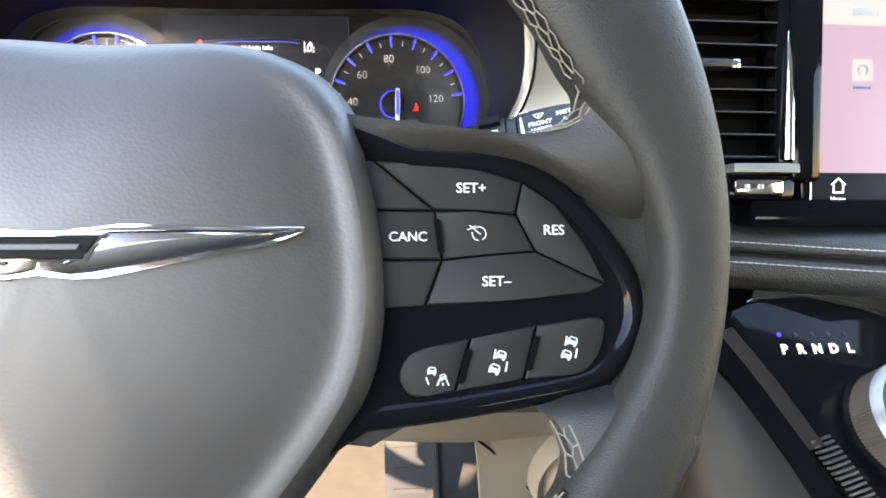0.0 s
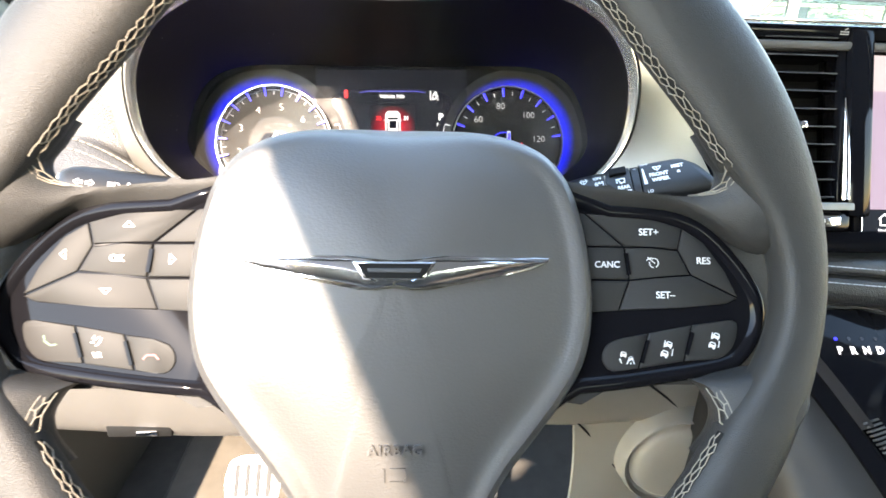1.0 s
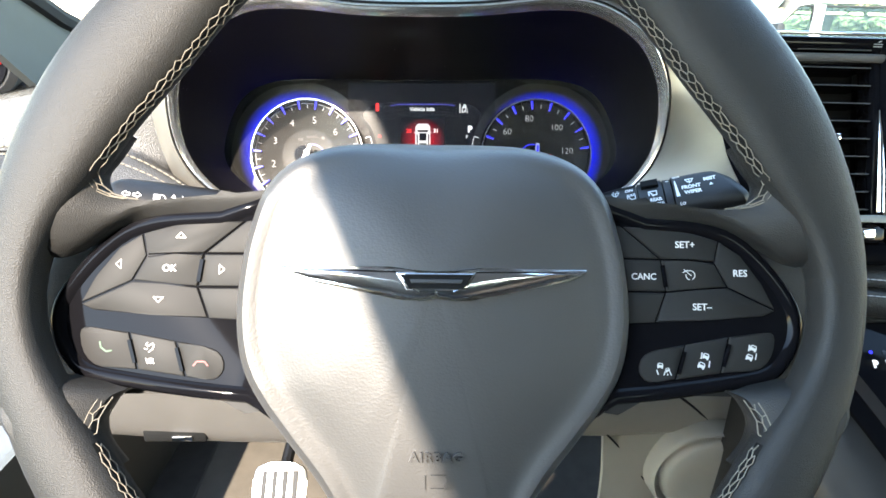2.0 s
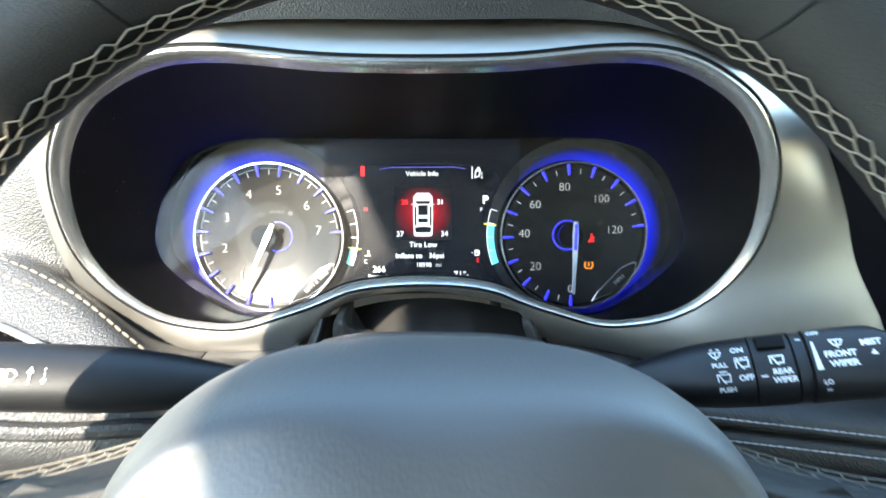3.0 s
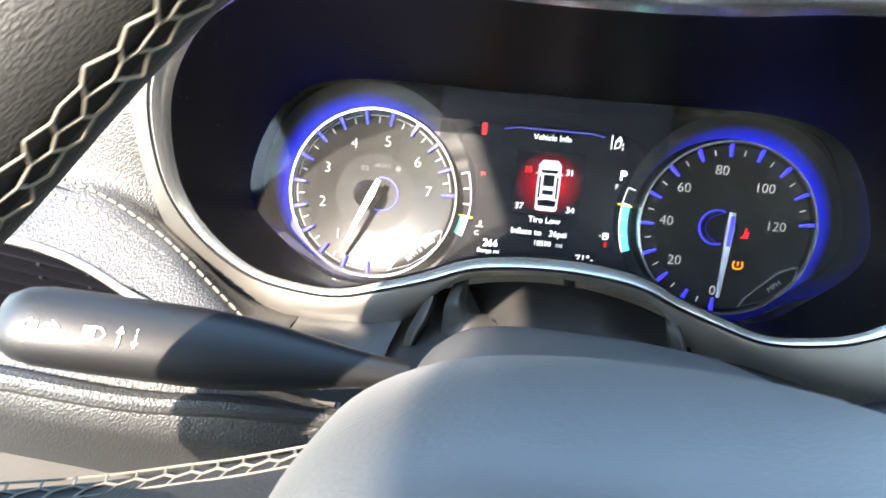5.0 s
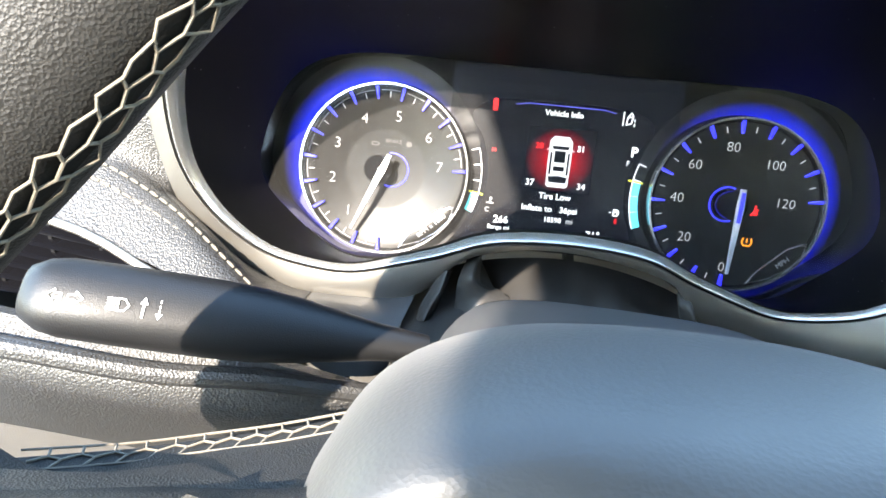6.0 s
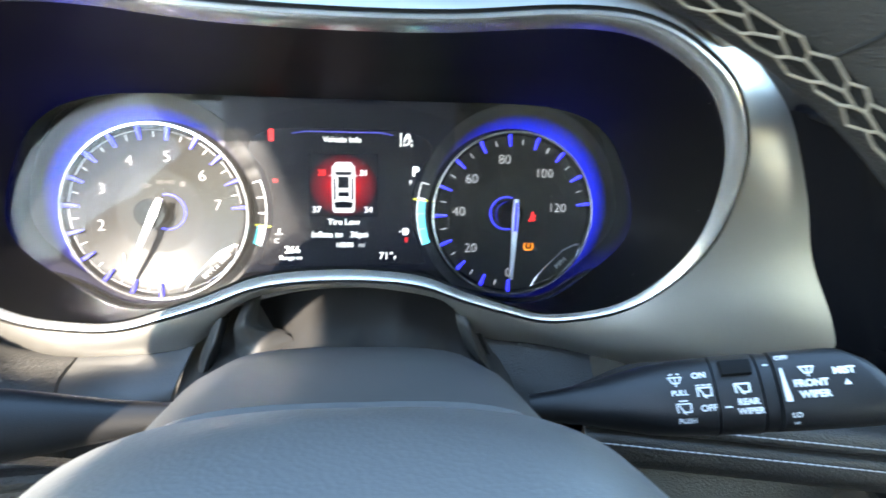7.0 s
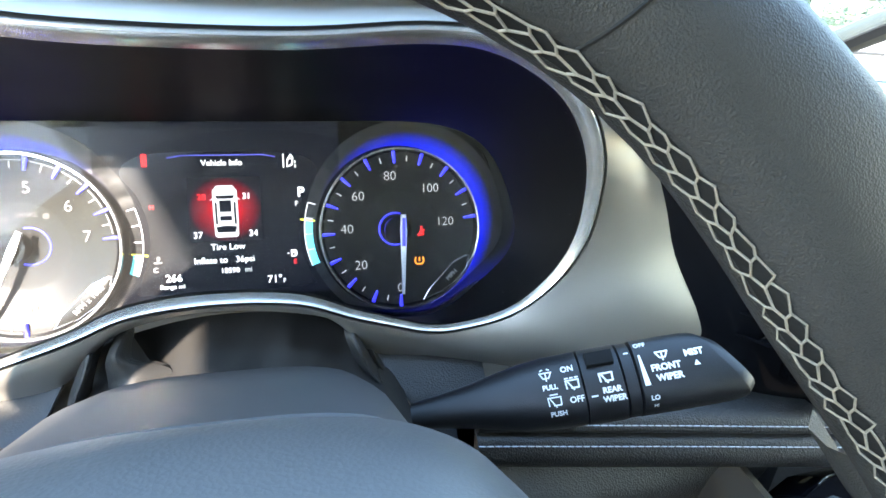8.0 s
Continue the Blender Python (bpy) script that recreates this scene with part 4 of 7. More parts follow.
def hub_mesh():
    out = [(p.x, p.y) for p in catmull([Vector((x, y, 0)) for x, y in both(HUB)], 5, True)]
    n = len(out)
    rings = []
    for k in range(len(SIDE_P)):
        r = []
        for x, y in out:
            ln = math.hypot(x, y)
            w = max(0.0, y / ln) ** 3
            f = SIDE_P[k][0] * (1 - w) + TOP_P[k][0] * w
            z = SIDE_P[k][1] * (1 - w) + TOP_P[k][1] * w
            low = max(0.0, -y * f - 0.05)
            z -= low * 0.10 + 0.022 * abs(x * f)
            r.append((x * max(f, 0.0005), (y - 0.0) * max(f, 0.0005), z))
        rings.append(r)
    return loft(rings, True, True)


def hub_height(x, y):
    """Height of the pad's skin near its middle."""
    w = max(0.0, y / max(1e-6, math.hypot(x, y))) ** 3
    best = 1.0
    ang = math.atan2(x, y)
    for (x0, y0), (x1, y1) in zip(HUB[:-1], HUB[1:]):
        a0, a1 = math.atan2(x0, y0), math.atan2(x1, y1)
        if a0 <= abs(ang) <= a1:
            t = (abs(ang) - a0) / max(1e-6, a1 - a0)
            best = math.hypot(x0 + (x1 - x0) * t, y0 + (y1 - y0) * t)
            break
    f = math.hypot(x, y) / best
    return lerp_table(SIDE_P, f) * (1 - w) + lerp_table(TOP_P, f) * w - 0.022 * abs(x)


def flip(pts, s):
    return [(x * s, y) for x, y in pts]


def steering_wheel():
    root = thing("steering_wheel", WHEEL, "black leather steering wheel with pale laced stitching and chrome emblem", "steering wheel")
    rings = [[rim_point(th, phi) for phi in range(0, 360, 15)] for th in range(0, 361, 3)]
    part("rim", loft(rings, True, False), LEATHER_RIM, root, "black leather rim, thicker at the grips")
    for s in (1, -1):
        for t0, t1 in ((18, 84), (-62, -27)):
            a0, a1 = (t0, t1) if s > 0 else (180 - t0, 180 - t1)
            part("groove", loft([[rim_point(a0 + (a1 - a0) * q / 40, p, 0.00012) for p in (173, 169, 165, 161, 157)] for q in range(41)], False, False), GROOVE, root)
            part("stitching", zigzag(a0, a1, 165, 0.0062, 7.5, 0.00028), THREAD, root, "pale laced thread")
        # seams across the rim
        for th in (62, -45):
            a = th if s > 0 else 180 - th
            part("seam", tube([rim_point(a + (0.04 * (p - 90)) * s, p, -0.0001) for p in range(-30, 165, 8)], 0.00045, 6), GROOVE, root, "sewn seam")
    part("airbag_cover", hub_mesh(), LEATHER_PAD, root, "grained black airbag cover with raised edges")
    emblem(root)
    part("airbag_word", words("AIRBAG", 0.0042, LEATHER_PAD, 0.0007, 0.0002, spacing=1.15), LEATHER_PAD, root, "embossed word", pose(0.001, -0.0800, 0.0000, 9.3, 0, 0))
    part("airbag_sign", strokes([(-0.005, 0.003, -0.005, -0.003), (-0.002, 0.003, 0.004, 0.003), (-0.002, -0.003, 0.004, -0.003), (0.004, 0.003, 0.005, 0.0), (0.005, 0.0, 0.004, -0.003)], 0.0009, 0, 0.0006), LEATHER_PAD, root, "", pose(0.001, -0.0910, -0.0020, 10, 0, 0))
    for s in (1, -1):
        spoke(root, s)
    # lower spoke and the body behind the pad
    part("lower_spoke", loft([[(x, y, z) for x, z in ((-w, -0.018), (w, -0.018), (w * 1.05, -0.030), (w * 0.8, -0.05), (-w * 0.8, -0.05), (-w * 1.05, -0.030))] for y, w in ((-0.10, 0.040), (-0.14, 0.036), (-0.176, 0.038))]), PLASTIC_DARK, root, "dark lower spoke")
    part("hub_back", disc(0, -0.01, 0.062, -0.085, -0.050, 40, 0.004), PLASTIC_DARK, root)
    return root


def emblem(root):
    """A long winged badge: a thin frame, two domed polished wings and a small dark field in the middle."""
    half = [(0, .0010), (.0085, .0010), (.0125, .0026), (.0200, .0030), (.045, .0029), (.0690, .0031), (.0680, .0008), (.060, -.0026), (.046, -.0052), (.030, -.0085), (.0150, -.0115), (.0085, -.0122), (.0045, -.0106), (0, -.0100)]
    out = both(half)

    def settle(bm):
        for v in bm.verts:
            v.co.z += hub_height(v.co.x, v.co.y)
        return bm

    e = part("emblem", settle(prism(out, 0, 0.0016, 0.0006, 2)), CHROME, root, "chrome winged emblem")
    # each wing: an upper and a lower facet that meet in a ridge, thinning out towards the tip
    stations = [(.0005, .0006, -.0040, -.0094), (.0080, .0006, -.0044, -.0108), (.0130, .0018, -.0040, -.0102), (.0190, .0024, -.0028, -.0090), (.0300, .0024, -.0012, -.0070), (.0430, .0023, .0000, -.0043), (.0560, .0024, .0006, -.0022), (.0650, .0026, .0014, .0002), (.0672, .0026, .0020, .0014)]
    for s in (-1, 1):
        rings = [[(s * x, top, .0014), (s * x, top - .0003, .0022), (s * x, top - .0009, .0024), (s * x, top - .0011, .0019), (s * x, mid, .0031), (s * x, mid - .0005, .0031), (s * x, low + .0006, .0020), (s * x, low, .0014)] for x, top, mid, low in stations]
        part("emblem_wing", settle(loft(rings, True, True)), EMBLEM_CHROME, e, "polished faceted wing")
        part("emblem_streak", settle(tube([(s * .0165, -.0008, .0030), (s * .0130, -.0050, .0033), (s * .0075, -.0078, .0031)], .0005, 6)), CHROME, e, "bright curved line")
        part("wing_groove", settle(tube([(s * .0175, .0008, .0021), (s * .0400, .0011, .0021), (s * .0590, .0012, .0020)], .0003, 5)), GAP, e)
    part("emblem_frame", settle(prism([(-.0175, .0004), (.0175, .0004), (.0128, -.0072), (-.0128, -.0072)], 0.0018, 0.0036, 0.0005, 2)), CHROME, e, "bright narrow frame")
    part("emblem_field", settle(prism([(-.0160, -.0003), (.0160, -.0003), (.0118, -.0065), (-.0118, -.0065)], 0.0030, 0.0039, 0.0003, 1)), GAP, e, "small dark field")
    part("emblem_bar", settle(prism([(-.0116, -.0024), (.0116, -.0024), (.0108, -.0041), (-.0108, -.0041)], 0.0038, 0.0042, 0.0002, 1)), COVER_DARK, e, "plain grey bar")


Z_PANEL = -0.0150


def button(root, s, name, pts, label, sign=None, hole=None):
    pts = flip(pts, s)
    if s < 0:
        pts = list(reversed(pts))
    c = Vector((sum(p[0] for p in pts) / len(pts), sum(p[1] for p in pts) / len(pts)))
    bm = prism([tuple(Vector(p) - c) for p in pts], -0.004, 0.0012, 0.0006, 2)
    b = part(name, bm, BUTTON, root, label, Matrix.Translation((c.x, c.y, Z_PANEL)))
    if sign:
        me, material, at = sign
        part("sign", me, material, b, "", Matrix.Translation((at[0] * s - c.x, at[1] - c.y, 0.0013)))
    return b


def shrink(pts, d):
    """An outline drawn in by d on all sides."""
    n = len(pts)
    area = sum(pts[i - 1][0] * pts[i][1] - pts[i][0] * pts[i - 1][1] for i in range(n))
    sg = 1 if area > 0 else -1
    out = []
    for i in range(n):
        a, b, c = Vector(pts[i - 1]), Vector(pts[i]), Vector(pts[(i + 1) % n])
        d1, d2 = (b - a).normalized(), (c - b).normalized()
        n1, n2 = Vector((-d1.y, d1.x)) * sg, Vector((-d2.y, d2.x)) * sg
        m = (n1 + n2)
        m = m / max(0.35, m.length_squared) * 2 if m.length > 1e-6 else n1
        out.append(tuple(b + m * d))
    return out


def fillet(root, s, stations, laced):
    """Rounded leather between a crest line and an inner edge that curls to the back; laced: the stations between which thread runs."""
    n = len(stations)
    crest = catmull([Vector((o[0], o[1], zo)) for o, zo, i, zi in stations], 5)
    edge = catmull([Vector((i[0], i[1], zi)) for o, zo, i, zi in stations], 5)
    rings, line = [], []
    for o, i in zip(crest, edge):
        d = Vector((i.x - o.x, i.y - o.y, 0))
        ln = d.length
        d.normalize()
        sec = [o - d * 0.004 - Vector((0, 0, 0.004)), o]
        for k in range(1, 6):  # quarter-ellipse shoulder
            a = radians(18 * k)
            sec.append(Vector((o.x, o.y, 0)) + d * (ln - 0.006 * (1 - math.sin(a)) - (ln - 0.006) * (1 - k / 5)) + Vector((0, 0, o.z + (i.z - o.z) * (k / 5) ** 1.6 + 0.0022 * math.sin(math.pi * k / 5.5))))
        sec += [i + d * 0.0012 - Vector((0, 0, 0.005)), i + d * 0.0006 - Vector((0, 0, 0.012)), i - d * 0.003 - Vector((0, 0, 0.020)), i - d * 0.010 - Vector((0, 0, 0.024))]
        rings.append([(p.x * s, p.y, p.z) for p in sec])
        q = i - d * 0.0004 + Vector((0, 0, 0.0006))
        line.append(Vector((q.x * s, q.y, q.z)))
    part("spoke_fillet", loft(rings, False, False), LEATHER_RIM, root, "leather running from rim into spoke")
    cut = line[laced[0] * 5 - 4:laced[1] * 5]
    way = [o - i for o, i in zip(crest, edge)][(laced[0] * 5 + laced[1] * 5) // 2]
    part("stitching", lace(cut, Vector((-way.x * s, -way.y, -0.022)).normalized(), 0.0026, 0.0060, 0.00030), THREAD, root, "pale laced thread")


def spoke(root, s):
    side = "right" if s > 0 else "left"
    # leather body of the spoke, running into the rim
    outline = [(.060, .0345), (.100, .0320), (.128, .0300), (.1405, .0300), (.1490, .0330), (.158, .0380), (.170, .0380), (.181, .018), (.182, -.020), (.172, -.046), (.160, -.052), (.1500, -.0530), (.1390, -.0515), (.085, -.0575), (.055, -.060)]
    pts = [(p.x, p.y) for p in catmull([Vector((x, y, 0)) for x, y in outline], 3, True)]
    pts = flip(pts, s)
    if s < 0:
        pts = list(reversed(pts))
    part("spoke", prism(pts, -0.034, -0.0152, 0.007, 4), LEATHER_RIM, root, "leather-covered spoke")
    # thick rear of the spoke with a laced seam along its upper edge
    tops = [(.070, .0450), (.097, .0360), (.115, .0310), (.131, .0285), (.150, .0285), (.172, .0300)]
    secs = []
    for u, v in tops:
        sec = [(.0315, -.0175), (.0335 + (v - .030) * 0.3, -.030), (v - .002, -.048), (v, -.058), (v - .004, -.066), (0, -.068), (-.048, -.066), (-.057, -.050), (-.0565, -.022)]
        k = lerp_table(((.0, 1), (.115, 1), (.131, .85), (.150, .55), (.172, .15)), u)
        secs.append([(u * s, a, -.0175 + (b + .0175) * k) for a, b in sec])
    part("spoke_back", loft(secs), LEATHER_RIM, root, "thick leather spoke rear")
    line = catmull([Vector((u * s, v - .0006, -.0175 - .038 * lerp_table(((.0, 1), (.115, 1), (.131, .85), (.150, .55), (.172, .15)), u))) for u, v in tops[:-1]], 6)
    part("stitching", lace(line, Vector((0, .35, -1)).normalized(), 0.0034, 0.0064, 0.00031), THREAD, root, "pale laced thread")
    # leather fillets that carry the rim over into the spoke, above and below the bezel
    fillet(root, s, [((.1560, .0700), .006, (.1420, .0632), -.002), ((.1640, .0600), .010, (.1455, .0520), .003), ((.1690, .0510), .0115, (.1500, .0445), .004),
                     ((.1770, .0440), .0110, (.1508, .0390), .001), ((.1800, .0320), .0108, (.1485, .0348), -.002), ((.1780, .0170), .0085, (.1430, .0328), -.005),
                     ((.1640, .0080), -.0010, (.1360, .0322), -.007), ((.1440, .0206), -.0115, (.1270, .0328), -.008), ((.1255, .0262), -.0125, (.1150, .0342), -.0085),
                     ((.1080, .0272), -.0128, (.1020, .0358), -.0095), ((.0900, .0285), -.0135, (.0880, .0375), -.011), ((.0760, .0300), -.0150, (.0750, .0400), -.0130), ((.0600, .0310), -.0180, (.0600, .0420), -.0160)], (2, 6))
    fillet(root, s, [((.1540, -.0930), .006, (.1380, -.0855), -.002), ((.1600, -.0810), .010, (.1430, -.0750), .003), ((.1710, -.0710), .0112, (.1452, -.0665), .003),
                     ((.1780, -.0580), .0105, (.1438, -.0600), .000), ((.1710, -.0465), .0040, (.1415, -.0548), -.004), ((.1500, -.0488), -.0125, (.1370, -.0522), -.011)], (2, 4))
    # gloss black bezel
    pan = [(.070, .0295), (.100, .0270), (.126, .0250), (.143, .0195), (.157, .0075), (.168, -.0070), (.1725, -.0180), (.1715, -.0300), (.166, -.0400), (.158, -.0465), (.138, -.0505), (.110, -.0545), (.085, -.0570), (.070, -.058)]
    pts = [(p.x, p.y) for p in catmull([Vector((x, y, 0)) for x, y in pan], 3, True)]
    pts = flip(pts, s)
    if s < 0:
        pts = list(reversed(pts))
    bez = part("bezel", prism(pts, -0.030, Z_PANEL + 0.0022, 0.0016, 3), PIANO, root, "gloss black bezel")
    # raised outer band of the bezel, a rounded gloss bead
    bead = [[(p[0], p[1], z) for p in shrink(pts, d)] for d, z in ((.0052, -.0130), (.0040, -.0118), (.0024, -.0108), (.0008, -.0106), (-.0012, -.0116), (-.0024, -.0140))]
    part("bead", loft(bead, True, False), PIANO, bez, "rounded gloss edge")
    zp = 0.0022
    A, Bq, Cq, Dq, Eq, T, G, H = (.0880, .0245), (.1350, .0180), (.1068, .0088), (.1326, .0075), (.1389, -.0042), (.1620, -.0150), (.1092, -.0067), (.1036, -.0212)

    def btn(name, pts, label, sign=None):
        q = shrink(pts, 0.0004)
        b = button(root, s, name, q, label, sign)
        b.location.z += zp - 0.0006 + 0.0004
        return b

    tri_up = [(-0.0022, -0.001, 0.0022, -0.001), (-0.0022, -0.001, 0, 0.0014), (0.0022, -0.001, 0, 0.0014)]
    tri_dn = [(a, -b, c, -d) for a, b, c, d in tri_up]
    tri_rt = [(-b * -1, a, -d * -1, c) for a, b, c, d in tri_up]
    tri_lf = [(-x0, y0, -x1, y1) for x0, y0, x1, y1 in tri_rt]
    right = s > 0
    W = 0.0003

    def sign_words(t, h, at):
        return (words(t, h, PRINT, weight=0.00004), PRINT, at)

    def sign_lines(l, at, material=None, w=0.0003):
        return (strokes(l, w), material or PRINT, at)

    top_sign = sign_words("SET+", 0.0031, (.1185, .0158)) if right else sign_lines(tri_up, (.1175, .0170))
    btn("button_up", [A, (.1040, .0240), (.1200, .0225), Bq, Dq, (.1200, .0088), Cq], "upper thumb button", top_sign)
    out_sign = sign_words("RES", 0.0031, (.1448, .0025)) if right else sign_lines(tri_lf, (.1450, .0035), PRINT_DIM)
    btn("button_outer", [Bq, (.1455, .0112), (.1555, -.0020), T, Eq, Dq], "outer thumb button", out_sign)
    dn_sign = sign_words("SET\u2013", 0.0031, (.1262, -.0136)) if right else sign_lines(tri_dn, (.1265, -.0125))
    btn("button_down", [Eq, T, (.1560, -.0178), (.1300, -.0200), H, G, (.1240, -.0052)], "lower thumb button", dn_sign)
    if right:
        cruise = [(0.0022 * math.cos(radians(a)), 0.0022 * math.sin(radians(a)), 0.0022 * math.cos(radians(a + 32)), 0.0022 * math.sin(radians(a + 32))) for a in range(-60, 120, 30)]
        cruise += [(0.0022 * math.cos(radians(a)), 0.0022 * math.sin(radians(a)), 0.0022 * math.cos(radians(a + 32)), 0.0022 * math.sin(radians(a + 32))) for a in range(170, 240, 30)]
        cruise += [(-0.0030, 0.0026, 0.0004, -0.0002), (-0.0036, 0.0012, -0.0012, 0.0024)]
        mid_sign = sign_lines(cruise, (.1208, .0015))
    else:
        mid_sign = sign_words("OK", 0.0030, (.1222, .0018))
    btn("button_middle", [Cq, (.1200, .0088), Dq, Eq, (.1240, -.0052), G], "middle thumb button", mid_sign)
    in_sign = sign_words("CANC", 0.0029, (.0985, .0005)) if right else sign_lines(tri_rt if True else tri_lf, (.0985, .0016))
    btn("button_inner", [(.0780, .0090), Cq, G, (.0780, -.0065)], "inner thumb button", in_sign)
    btn("button_corner", [(.0780, .0258), A, Cq, (.0780, .0090)], "blank corner button")
    btn("button_corner", [(.0780, -.0065), G, H, (.0780, -.0225)], "blank corner button")
    part("rocker_slot", bar(s * .1072, .0060, s * .1086, -.0042, 0.0016, Z_PANEL + 0.0030, Z_PANEL + 0.0046), PIANO, bez)
    # lower row of three
    l1 = [(.0965, -.0462), (.0955, -.0440), (.0955, -.0410), (.0966, -.0380), (.0988, -.0356), (.1020, -.0341), (.1055, -.0332), (.1180, -.0310), (.1128, -.0478), (.1040, -.0489), (.1005, -.0491), (.0982, -.0482)]
    l2 = [(.1180, -.0310), (.1390, -.0272), (.1345, -.0446), (.1128, -.0478)]
    l3 = [(.1390, -.0272), (.1560, -.0250), (.1590, -.0250), (.1608, -.0262), (.1613, -.0285), (.1605, -.0335), (.1590, -.0372), (.1568, -.0402), (.1540, -.0424), (.1505, -.0436), (.1345, -.0446)]

    def cars(places, lines, at):
        """Small filled cars with cut-out windows, and a few strokes beside them."""
        bm = bmesh.new()
        for cx, cy, k, turn in places:
            c, q = math.cos(radians(turn)), math.sin(radians(turn))
            for shape in ([(-.0016, -.0012), (.0016, -.0012), (.0017, .0002), (-.0017, .0002)], [(-.0017, .0002), (-.0012, .0002), (-.0008, .0013), (-.0012, .0013)], [(.0012, .0002), (.0017, .0002), (.0012, .0013), (.0008, .0013)], [(-.0010, .0010), (.0010, .0010), (.0010, .0014), (-.0010, .0014)], [(-.0015, -.0017), (-.0009, -.0017), (-.0009, -.0012), (-.0015, -.0012)], [(.0009, -.0017), (.0015, -.0017), (.0015, -.0012), (.0009, -.0012)]):
                prism([(cx + k * (x * c - y * q), cy + k * (x * q + y * c)) for x, y in shape], 0, 0.0002, bm=bm)
        for x0, y0, x1, y1 in lines:
            d = Vector((x1 - x0, y1 - y0)).normalized()
            n = Vector((-d.y, d.x)) * 0.00022
            prism([(x0 - n.x, y0 - n.y), (x1 - n.x, y1 - n.y), (x1 + n.x, y1 + n.y), (x0 + n.x, y0 + n.y)], 0, 0.0002, bm=bm)
        return (bm, PRINT, at)

    if right:
        g1 = cars([(-.0016, .0012, .80, -8), (.0018, -.0008, .62, 20)], [(.0000, -.0034, .0008, -.0014), (.0036, -.0034, .0028, -.0016), (.0018, -.0034, .0018, -.0026), (-.0034, -.0008, -.0026, -.0030)], (.1072, -.0420))
        g2 = cars([(-.0010, -.0020, 1.0, -22), (.0012, .0022, .9, -22)], [(.0024, -.0030, .0030, .0000), (-.0012, .0010, -.0006, .0040)], (.1262, -.0386))
        g3 = cars([(-.0008, -.0022, .95, -22), (.0012, .0020, .95, -22)], [(.0020, -.0034, .0026, -.0004), (-.0012, .0006, -.0006, .0036)], (.1490, -.0345))
    else:
        phone = [(-0.0026, 0.0020, -0.0020, -0.0004), (-0.0020, -0.0004, 0.0004, -0.0022), (0.0004, -0.0022, 0.0026, -0.0018)]
        hang = [(-0.0032, -0.0008, -0.0018, 0.0010), (-0.0018, 0.0010, 0.0018, 0.0010), (0.0018, 0.0010, 0.0032, -0.0008)]
        voice = [(-0.0014, 0.0044, -0.0020, 0.0034), (-0.0014, 0.0026, 0.0010, 0.0040), (0.0008, 0.0012, 0.0018, 0.0034), (-0.0026, 0.0016, -0.0014, 0.0014), (-0.0006, 0.0002, 0.0004, 0.0008)]
        g1, g2, g3 = sign_lines(hang, (.1062, -.0415), RED_PRINT, 0.0007), sign_lines(voice, (.1290, -.0365), None, 0.0004), sign_lines(phone, (.1490, -.0340), GREEN_PRINT, 0.0007)
    btn("button_low", l1, "small lower button", g1)
    b = btn("button_low", l2, "small lower button", g2)
    if not right:
        part("sign_word", words("VR", 0.0022, PRINT, weight=0.0001), PRINT, b, "", Matrix.Translation((-0.1290 - b.location.x, -.0405 - b.location.y, 0.0013)))
    btn("button_low", l3, "small lower button", g3)
    for x, y in ((.1155, -.0395), (.1368, -.0360)):
        part("rocker_slot", bar(s * (x + .0016), y + .0052, s * (x - .0014), y - .0052, 0.0014, Z_PANEL + 0.0030, Z_PANEL + 0.0046), PIANO, bez)


steering_wheel()


